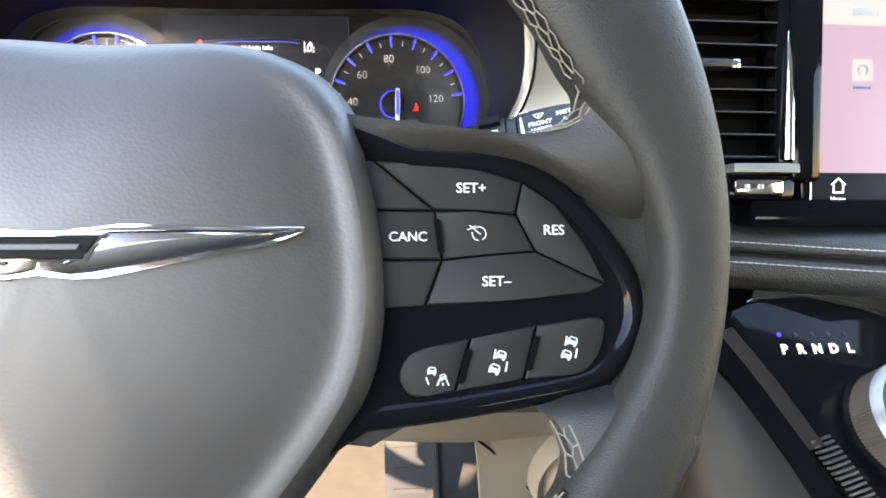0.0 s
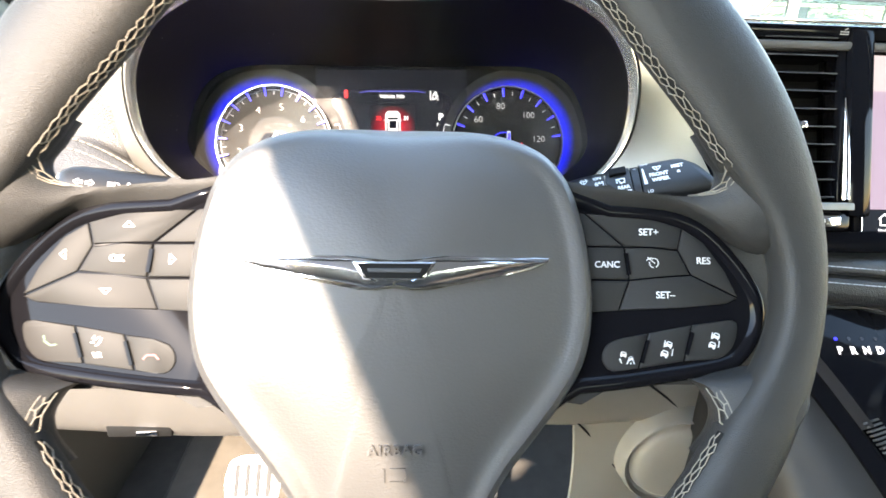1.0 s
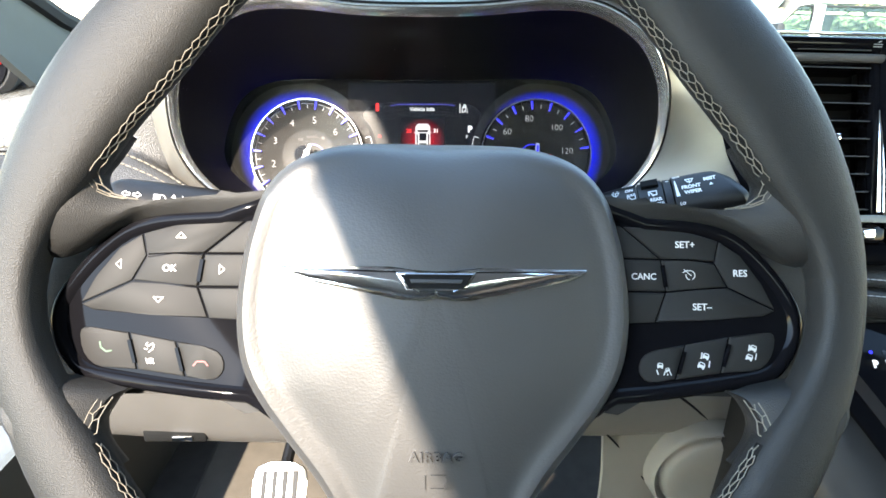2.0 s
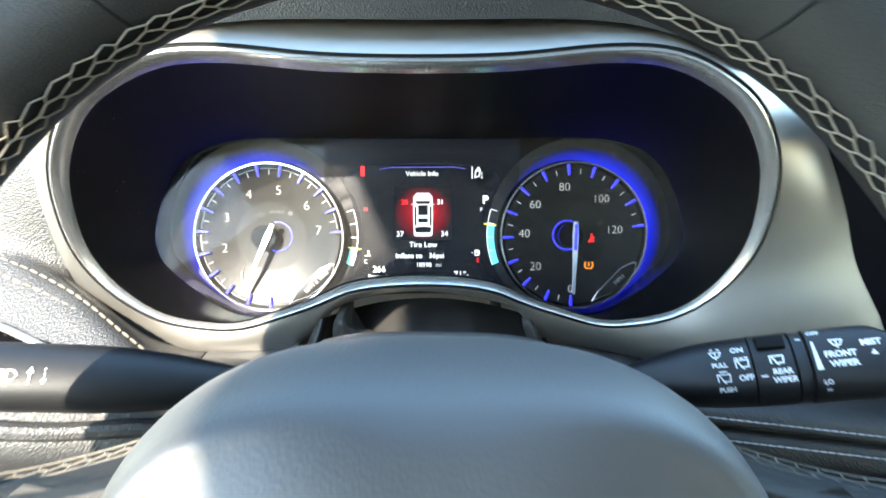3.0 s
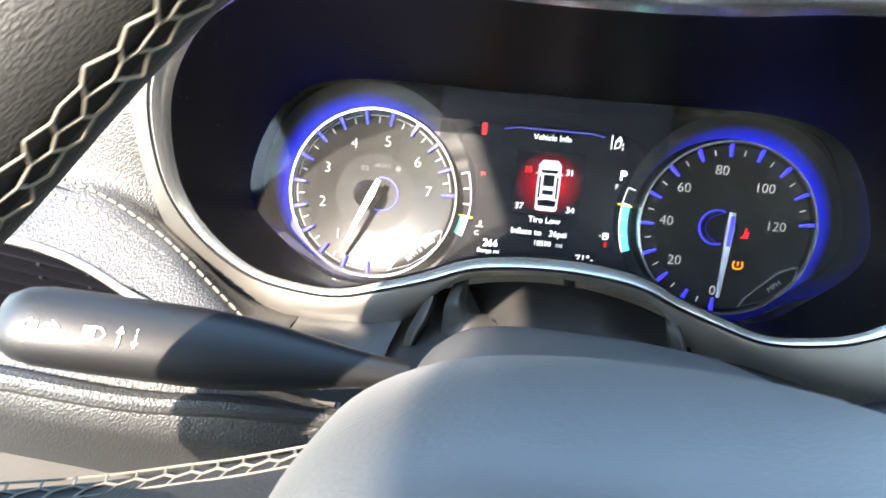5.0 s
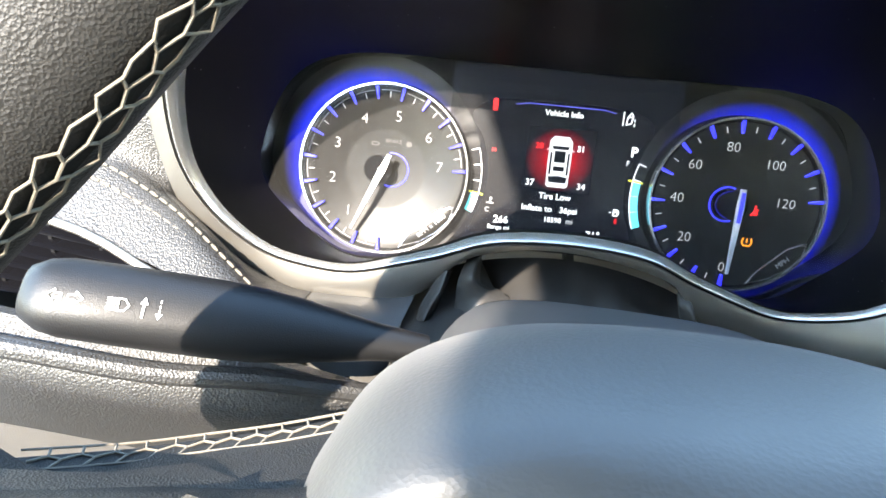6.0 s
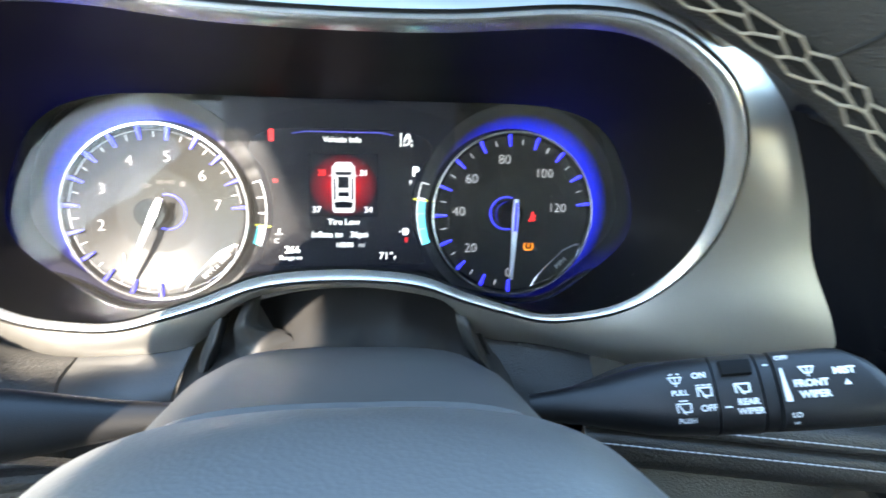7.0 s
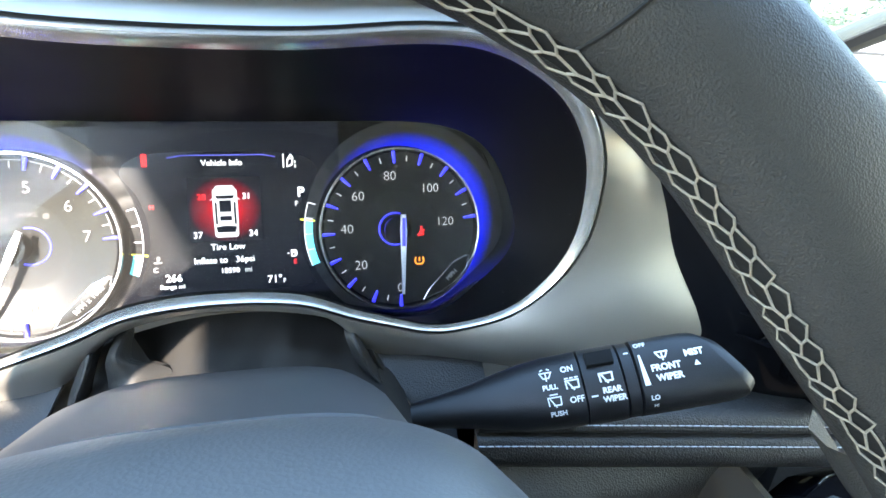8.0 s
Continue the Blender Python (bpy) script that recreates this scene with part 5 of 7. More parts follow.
# ---------------------------------------------------------------- column and stalks
def column():
    root = thing("column_shroud", WHEEL, "dark plastic steering column shroud", "steering column")
    def sec(z, k):
        up, w, low = 0.067 * k, 0.068 * k, -0.062
        pts = [(0, up), (w * 0.5, up * 0.985), (w * 0.8, up * 0.90), (w * 0.96, up * 0.68), (w, up * 0.35), (w, -0.02), (w * 0.92, -0.045), (w * 0.6, low), (0, low - 0.003)]
        full = pts + [(-x, y) for x, y in reversed(pts[1:-1])]
        return [(p.x, p.y, z) for p in catmull([Vector((x, y, 0)) for x, y in full], 3, True)]
    part("upper_cover", loft([sec(-0.078, 0.93), sec(-0.082, 0.985), sec(-0.090, 1.0), sec(-0.13, 1.0), sec(-0.165, 0.95), sec(-0.172, 0.90)]), SHROUD, root, "smooth dark upper cover")
    part("column_tube", tube([(0, -0.01, -0.17), (0, -0.01, -0.5)], 0.035, 20), PLASTIC_DARK, root)
    # leather gaiter between shroud and instrument hood, pulled into folds at both sides
    back = WHEEL.inverted()
    rows = []
    for k in range(13):
        t = k / 12
        row = []
        for i in range(81):
            x = -.088 + .176 * i / 80
            front, mid, rear = 1.122 - 8.0 * x * x, 1.108 - 3.2 * x * x, 1.118 - 3.0 * x * x
            u = min(1.0, t / .45)
            u = u * u * (3 - 2 * u)
            v = max(0.0, (t - .45) / .55) ** 1.5
            crease = .0016 * math.sin(150 * x + 5 * t) * math.sin(math.pi * t) + .0010 * math.sin(330 * x - 9 * t) * math.sin(math.pi * t)
            row.append(back @ Vector((x, .165 + .100 * t, (front * (1 - u) + mid * u) * (1 - v) + rear * v + crease)))
        rows.append(row)
    part("gaiter", loft([r + [p + Vector((0, -0.003, 0)) for p in reversed(r)] for r in rows]), CLOTH, root, "folded dark leather gaiter")

    def fold(rows):
        part("gaiter_fold", grid_sheet([[back @ Vector(p) for p in r] for r in rows], 0.003, 5, 5, (0, 0.2, -1)), CLOTH, root, "loose leather fold")
    fold([[(-.0560, .2440, 1.1240), (-.0512, .2400, 1.1260), (-.0490, .2440, 1.1240)], [(-.0600, .2320, 1.1158), (-.0534, .2240, 1.1226), (-.0482, .2320, 1.1143)], [(-.0606, .2310, 1.1068), (-.0510, .2230, 1.1147), (-.0385, .2320, 1.1110)], [(-.0600, .2290, 1.0995), (-.0482, .2210, 1.1092), (-.0310, .2300, 1.1062)], [(-.0610, .2200, 1.0900), (-.0499, .2120, 1.1000), (-.0380, .2200, 1.0985)], [(-.0620, .1950, 1.0850), (-.0499, .1900, 1.0960), (-.0360, .1950, 1.0950)]])
    fold([[(-.0700, .2360, 1.1175), (-.0665, .2320, 1.1190), (-.0640, .2380, 1.1160)], [(-.0745, .2320, 1.1064), (-.0690, .2250, 1.1100), (-.0670, .2340, 1.1060)], [(-.0790, .2320, 1.0953), (-.0730, .2240, 1.1005), (-.0700, .2340, 1.0960)], [(-.0805, .2300, 1.0870), (-.0755, .2220, 1.0930), (-.0715, .2320, 1.0880)]])
    fold([[(.0580, .2460, 1.1210), (.0597, .2400, 1.1215), (.0612, .2460, 1.1190)], [(.0555, .2340, 1.1165), (.0612, .2270, 1.1160), (.0660, .2350, 1.1100)], [(.0615, .2320, 1.1004), (.0670, .2240, 1.1020), (.0715, .2330, 1.0975)], [(.0690, .2260, 1.0914), (.0745, .2190, 1.0930), (.0790, .2280, 1.0870)]])
    fold([[(.0690, .2400, 1.1040), (.0712, .2370, 1.1045), (.0730, .2410, 1.1010)], [(.0722, .2380, 1.0940), (.0755, .2330, 1.0960), (.0785, .2390, 1.0930)], [(.0780, .2350, 1.0850), (.0815, .2290, 1.0870), (.0850, .2360, 1.0820)], [(.0850, .2280, 1.0760), (.0885, .2220, 1.0780), (.0915, .2300, 1.0740)]])
    return root


column()


def stalk_frame(base, tip, face):
    """Axes of a stalk: x along it, z out of the face that carries the print."""
    base, tip = Vector(base), Vector(tip)
    x = (tip - base).normalized()
    z = Vector(face)
    z = (z - x * z.dot(x)).normalized()
    y = z.cross(x)
    m = Matrix((x, y, z)).transposed().to_4x4()
    m.translation = base
    return m, (tip - base).length


def stalk_ring(x, ry, rz, n=28, p=2.5):
    out = []
    for k in range(n):
        a = 2 * math.pi * k / n
        c, s = math.cos(a), math.sin(a)
        out.append((x, math.copysign(abs(c) ** (2 / p), c) * ry, math.copysign(abs(s) ** (2 / p), s) * rz))
    return out


def skin(profile, x, y, p=2.5):
    """Height and slope of a stalk's skin at a place of its face."""
    ry = lerp_table([(q[0], q[1]) for q in profile], x)
    rz = lerp_table([(q[0], q[2]) for q in profile], x)

    def h(v):
        return rz * max(0.0, 1 - min(1.0, abs(v) / ry) ** p) ** (1 / p)

    return h(y), math.degrees(math.atan2(h(y + 0.0005) - h(y - 0.0005), 0.001)), math.degrees(math.atan2(lerp_table([(q[0], q[2]) for q in profile], x + 0.002) - lerp_table([(q[0], q[2]) for q in profile], x - 0.002), 0.004))


def wiper_stalk():
    m, ln = stalk_frame((0.0740, 0.1525, 1.1265), (0.2050, 0.1185, 1.1650), (-0.22, -0.62, 0.75))
    root = thing("wiper_stalk", m, "black wiper stalk with white printed signs", "wiper stalk")
    k = 1.0
    WSKIN = [(.0, .0050, .0055), (.036, .0105, .0098), (.046, .0124, .0110), (.056, .0134, .0116), (.0655, .0138, .0118), (.0664, .0139, .0120), (.0855, .0138, .0120), (.110, .0137, .0119), (.126, .0137, .0119)]
    arm = [(0, .0050, .0055), (.012, .0062, .0065), (.024, .0080, .0080), (.036, .0105, .0098), (.046, .0124, .0110), (.056, .0134, .0116), (.0702, .0138, .0118)]
    part("arm", loft([stalk_ring(x * k, a * 1.08, b * 1.08) for x, a, b in arm]), PLASTIC_DARK, root, "tapered black arm")
    part("rear_ring", loft([stalk_ring(x * k, a * 1.08, b * 1.08) for x, a, b in ((.0708, .0130, .0112), (.0710, .0139, .0120), (.0861, .0140, .0121), (.0863, .0130, .0112))]), PLASTIC_DARK, root, "turning ring for the rear wiper")
    part("collar", loft([stalk_ring(x * k, a * 1.08, b * 1.08) for x, a, b in ((.0869, .0130, .0112), (.0871, .0137, .0118), (.0915, .0136, .0117), (.0917, .0130, .0112))]), PLASTIC_DARK, root)
    def slanted(x, f, shear):
        return [(px - shear * py, py, pz) for px, py, pz in stalk_ring(x * k, .0137 * 1.08 * f, .0119 * 1.08 * f, 36, 3.0)]
    part("knob", loft([slanted(.0922, .93, 0), slanted(.0926, 1.0, 0), slanted(.108, 1.0, .05), slanted(.1180, .99, .35), slanted(.1238, .97, .55), slanted(.1250, .955, .58)], True, True), PLASTIC_DARK, root, "turning end knob")
    part("knob_end", loft([slanted(.1246, .95, .58), slanted(.1254, .945, .58), slanted(.1300, .74, .60), slanted(.1306, .70, .60)], True, True), PLASTIC_DARK, root, "slanted chamfered end")
    z = 0.0126
    # stands for a recess in the ring; its shade is put into the black colour
    part("ring_notch", loft([[(x * k, y, zz) for y, zz in ((.0044, .0104), (.0108, .0088), (.0108, .0140), (.0088, .0150), (.0056, .0149))] for x in (.0733, .0744, .0829, .0840)]), GAP, root, "black block for the ring's shaded recess")
    def mark(name, me, x, y, zz=0.0122, tilt=0):
        x *= 1.07
        y *= 1.18
        z, slope, along_x = skin([(q[0], q[1] * 1.08, q[2] * 1.08) for q in WSKIN], x, y, 3.0 if x > .0925 else 2.5)
        part(name, me, PRINT, root, "", pose(x, y, z + 0.00018, slope, -along_x, 0) @ Matrix.Scale(0.90, 4))
    fan = [(-0.0026, 0.0012, 0.0026, 0.0012), (-0.0026, 0.0012, -0.0012, -0.0014), (0.0026, 0.0012, 0.0012, -0.0014), (-0.0012, -0.0014, 0.0012, -0.0014), (0, 0.001, 0, -0.0026)]
    spray = fan + [(-0.0020, 0.0024, -0.0010, 0.0028), (0.0010, 0.0028, 0.0020, 0.0024)]
    rearw = [(-0.0028, 0.0016, 0.0028, 0.0016), (-0.0028, 0.0016, -0.0026, -0.0018), (0.0028, 0.0016, 0.0026, -0.0018), (-0.0006, -0.0018, 0.0026, -0.0018), (-0.0018, 0.001, 0.0004, -0.0026)]
    rearwash = rearw + [(-0.0016, 0.0028, 0.0016, 0.0028)]
    rearint = rearw + [(-0.0028, 0.0026, -0.0016, 0.0026), (-0.0006, 0.0026, 0.0006, 0.0026), (0.0016, 0.0026, 0.0028, 0.0026)]
    mark("wash_sign", strokes(spray, 0.0005), .0530, .0042, .0111)
    mark("wash_word", words("PULL", 0.0021, PRINT, weight=0.00008), .0538, .0000, .0118)
    mark("rear_wash_sign", strokes(rearwash, 0.0005), .0545, -.0046, .0108)
    mark("rear_wash_word", words("PUSH", 0.0021, PRINT, weight=0.00008), .0552, -.0086, .0090)
    mark("ring_word", words("ON", 0.0025, PRINT, weight=0.00008), .0612, .0052, .0110)
    mark("interval_sign", strokes(rearint, 0.0006), .0620, .0000, .0119)
    mark("ring_word", words("OFF", 0.0025, PRINT, weight=0.00008), .0626, -.0052, .0110)
    mark("rear_sign", strokes(rearw, 0.0007), .0745, .0004, .0123)
    mark("rear_word", words("REAR", 0.0024, PRINT, weight=0.00012), .0757, -.0040, .0116)
    mark("rear_word", words("WIPER", 0.0024, PRINT, weight=0.00012), .0761, -.0068, .0106)
    mark("rear_mark", strokes([(-0.0012, 0, 0.0012, 0)], 0.0006), .0690, -.0052, .0113)
    mark("collar_mark", strokes([(-0.0008, 0, 0.0008, 0)], 0.0006), .0838, .0070, .0104)
    mark("off_word", words("OFF", 0.0021, PRINT, weight=0.00006), .0895, .0090, .0088)
    mark("speed_wedge", bar(0, 0.0072, 0.0006, -0.0062, 0.0008, 0, 0.0002, 0.0024), .0880, .0000, .0120)
    mark("front_sign", strokes(fan, 0.0006), .0962, .0046, .0112)
    mark("front_word", words("FRONT", 0.0027, PRINT, weight=0.00014), .0965, .0004, .0121)
    mark("front_word", words("WIPER", 0.0027, PRINT, weight=0.00014), .0970, -.0030, .0118)
    mark("mist_word", words("MIST", 0.0027, PRINT, weight=0.00014), .1075, .0036, .0114)
    mark("mist_arrow", prism([(-0.0013, -0.001), (0.0013, -0.001), (0, 0.0013)], 0, 0.0002), .1076, .0000, .0118)
    mark("low_word", words("LO", 0.0020, PRINT, weight=0.00006), .0902, -.0088, .0088)
    mark("high_word", words("HI", 0.0015, PRINT), .0902, -.0110, .0068)
    return root


wiper_stalk()


def signal_stalk():
    m, ln = stalk_frame((-0.205, 0.122, 1.150), (-0.070, 0.158, 1.122), (0.18, -0.66, 0.73))
    root = thing("signal_stalk", m, "black turn signal stalk with white printed signs", "signal stalk")
    k = ln / 0.140
    arm = [(0, .0080, .0066), (.0008, .0094, .0078), (.006, .0125, .0105), (.012, .0137, .0116), (.030, .0142, .0120), (.060, .0144, .0122), (.075, .0138, .0118), (.090, .0122, .0108), (.105, .0098, .0092), (.120, .0074, .0076), (.140, .0055, .0060)]
    part("arm", loft([stalk_ring(x * k, a, b) for x, a, b in arm]), PLASTIC_DARK, root, "thick black arm with chamfered end")
    def mark(name, me, x, y):
        x = (x - 0.0100) * k
        z, slope, along_x = skin([(q[0] * k, q[1], q[2]) for q in arm], x, y)
        part(name, me, PRINT, root, "", pose(x, y, z + 0.00015, slope, -along_x, 0))
    arrows = []
    for s in (-1, 1):
        o = s * 0.0010
        arrows += [(o, 0.0009, o + s * 0.0022, 0.0009), (o, -0.0009, o + s * 0.0022, -0.0009), (o, 0.0009, o, -0.0009), (o + s * 0.0022, 0.0009, o + s * 0.0022, 0.0020), (o + s * 0.0022, -0.0009, o + s * 0.0022, -0.0020), (o + s * 0.0022, 0.0020, o + s * 0.0044, 0), (o + s * 0.0022, -0.0020, o + s * 0.0044, 0)]
    mark("arrow_sign", strokes(arrows, 0.00045), .0245, -.0022)
    lamp = [(-0.0036, 0.0019 - 0.00095 * q, -0.0010, 0.0019 - 0.00095 * q) for q in range(5)] + [(-0.0002, 0.0022, -0.0002, -0.0022), (-0.0002, 0.0022, 0.0018, 0.0019), (-0.0002, -0.0022, 0.0018, -0.0019), (0.0018, 0.0019, 0.0032, 0), (0.0018, -0.0019, 0.0032, 0)]
    mark("lamp_sign", strokes(lamp, 0.00045), .0405, -.0024)
    mark("up_arrow", strokes([(0, -0.0032, 0, 0.0016)], 0.0007), .0480, -.0024)
    mark("up_arrow_head", prism([(-0.0013, 0.0012), (0.0013, 0.0012), (0, 0.0036)], 0, 0.0002), .0480, -.0024)
    mark("down_arrow", strokes([(0, 0.0032, 0, 0.0024), (0, 0.0014, 0, 0.0006), (0, -0.0002, 0, -0.0010)], 0.0004), .0530, -.0024)
    mark("down_arrow_head", prism([(-0.0011, -0.0014), (0, -0.0034), (0.0011, -0.0014)], 0, 0.0002), .0530, -.0024)
    return root


signal_stalk()


# ---------------------------------------------------------------- dashboard pads
def dash_top():
    root = thing("dashboard", pose(0, 0, 0), "dark leather-covered dashboard with double stitching", "dashboard")
    # cushion that arches over the instrument hood
    rows = []
    for y, lift, w in ((0.200, 0.002, 0.0), (0.222, 0.014, 0.005), (0.255, 0.020, 0.010), (0.33, 0.018, 0.016), (0.50, 0.0, 0.03), (0.80, -0.02, 0.05), (1.10, -0.06, 0.05)):
        row = []
        for x, z in ((-0.48, 1.172), (-0.36, 1.190), (-0.28, 1.210), (-0.235, 1.236), (-0.195, 1.262), (-0.15, 1.285), (-0.10, 1.295), (-0.0075, 1.296), (0.085, 1.298), (0.14, 1.288), (0.18, 1.268), (0.215, 1.252), (0.40, 1.250), (0.80, 1.245), (1.20, 1.22)):
            near = math.exp(-(x / 0.17) ** 4)
            row.append((x, max(y, 0.250 if x < -0.2 else 0.236 if x > 0.16 else 0), z + lift * (0.35 + 0.65 * near) - (0.02 * (1 - near) if y < 0.21 else 0)))
        rows.append(row)
    part("top_pad", grid_sheet(rows, 0.01, 5, 5, (0, 0.2, -1)), LEATHER_DASH, root, "dark grained top cushion")
    # leather flank beside the hood
    a = [(-.1398, .2345, 1.0944), (-.1547, .236, 1.0960), (-.1835, .236, 1.1085), (-.2058, .237, 1.1300), (-.2180, .239, 1.1599), (-.2240, .244, 1.2153), (-.30, .25, 1.205), (-.48, .26, 1.185)]
    s = [(-.1391, .2120, 1.0975), (-.1573, .205, 1.1079), (-.1724, .210, 1.1187), (-.2071, .222, 1.1408), (-.2487, .228, 1.1588), (-.290, .230, 1.161), (-.35, .231, 1.160), (-.48, .23, 1.150)]
    b = [(-.1363, .200, 1.0945), (-.150, .190, 1.100), (-.170, .190, 1.108), (-.205, .197, 1.1206), (-.245, .2005, 1.133), (-.290, .203, 1.142), (-.35, .203, 1.141), (-.48, .20, 1.135)]
    part("left_pad", grid_sheet([a, s, b], 0.006, 6, 6), LEATHER_DASH, root, "sunlit grained leather flank")
    for off in (0.0, 0.0115):
        line = [Vector(p).lerp(Vector(q), off / 0.045) + Vector((0, -0.0006, 0.0006)) for p, q in zip(s[1:], b[1:])]
        part("stitching", dashes(catmull(line, 8), 0.0058, 0.0046, 0.00080), THREAD, root, "pale stitch row")
    line = [Vector(p).lerp(Vector(q), 0.0058 / 0.045) + Vector((0, 0.0004, -0.0004)) for p, q in zip(s[1:], b[1:])]
    part("seam", tube(catmull(line, 8), 0.0008, 6), GAP, root, "dark seam between the stitch rows")
    part("left_corner", grid_sheet([[(-.1390, .2350, 1.0940), (-.1142, .2360, 1.0945), (-.0933, .2370, 1.0962), (-.0825, .2380, 1.0990)], [(-.1383, .2130, 1.0960), (-.1170, .2200, 1.0905), (-.0970, .2240, 1.0910), (-.0860, .2270, 1.0925)], [(-.1355, .2010, 1.0925), (-.1200, .2080, 1.0835), (-.1010, .2120, 1.0827), (-.0900, .2150, 1.0840)], [(-.1340, .1950, 1.0800), (-.1200, .2000, 1.0680), (-.1010, .2040, 1.0660), (-.0920, .2100, 1.0660)]], 0.006), LEATHER_PAD, root, "smooth dark corner panel")
    # right lower corner beside the column
    part("right_corner", grid_sheet([[(.0735, .2420, 1.0995), (.105, .2410, 1.0945), (.1385, .2385, 1.0887)], [(.0800, .2340, 1.0905), (.108, .2310, 1.0860), (.1385, .2290, 1.0820)], [(.0880, .2250, 1.0825), (.110, .2210, 1.0780), (.1385, .2180, 1.0760)], [(.0980, .2100, 1.0620), (.115, .2060, 1.0600), (.1385, .2040, 1.0580)]], 0.006), LEATHER_DASH, root, "dark grained corner panel")
    # right bolster with two stitched edges and a groove
    def bol(x, z, y):
        k = min(1.0, max(0.0, (x - 0.118) / 0.045))
        return [(x, y + 0.040, z - 0.014 + 0.027 * k), (x, y + 0.008, z + 0.004 + 0.0055 * k), (x, y + 0.0005, z + 0.003), (x, y + 0.0006, z - 0.0015), (x, y + 0.0050, z - 0.0038), (x, y + 0.0004, z - 0.0055), (x, y - 0.0020, z - 0.0095), (x, y - 0.0030, z - 0.018), (x, y + 0.003, z - 0.027), (x, y + 0.02, z - 0.031)]
    xs = [(.116, 1.0900, .1786), (.130, 1.0900, .1762), (.16, 1.0900, .1705), (.22, 1.0900, .1593), (.30, 1.0896, .1443), (.40, 1.0892, .1260), (.60, 1.0890, .100), (1.18, 1.09, .09)]
    cols = [bol(*q) for q in xs]
    part("right_bolster", grid_sheet([[c[i] for c in cols] for i in range(10)], 0.006, 5, 3), LEATHER_DASH, root, "dark grained bolster")
    for i, dz in ((2, 0.001), (6, 0.0018)):
        line = [Vector(c[i]) + Vector((0, -0.0009, dz)) for c in cols]
        part("stitching", dashes(catmull(line, 8), 0.0042, 0.0036, 0.00036), THREAD_GREY, root, "grey stitch row")
    # lower panels
    part("lower_right", grid_sheet([[(.08, .186, 1.066), (.20, .176, 1.062), (.30, .160, 1.062)], [(.09, .165, 1.04), (.20, .165, 1.03), (.29, .17, 1.02)], [(.09, .19, .97), (.18, .20, .96), (.26, .21, .95)]], 0.006), LEATHER_DASH, root, "dark lower panel")
    part("left_lower", grid_sheet([[(-.48, .125, 1.135), (-.30, .128, 1.140), (-.20, .134, 1.128), (-.135, .142, 1.118), (-.075, .150, 1.100)], [(-.48, .118, 1.118), (-.30, .120, 1.122), (-.20, .124, 1.112), (-.135, .134, 1.104), (-.075, .150, 1.085)], [(-.48, .130, 1.10), (-.30, .128, 1.100), (-.20, .130, 1.092), (-.135, .138, 1.085), (-.075, .155, 1.07)], [(-.48, .165, 1.04), (-.30, .165, 1.04), (-.20, .165, 1.035), (-.135, .170, 1.03), (-.075, .18, 1.02)]], 0.006), LEATHER_DASH, root, "grained leather lower left pad")
    part("ledge", tube(catmull([(-.46, .116, 1.128), (-.30, .117, 1.133), (-.22, .122, 1.125), (-.17, .128, 1.117), (-.130, .138, 1.112), (-.085, .152, 1.100)], 6), 0.0042, 10), LEATHER_DASH, root, "rounded leather ledge")
    return root


dash_top()


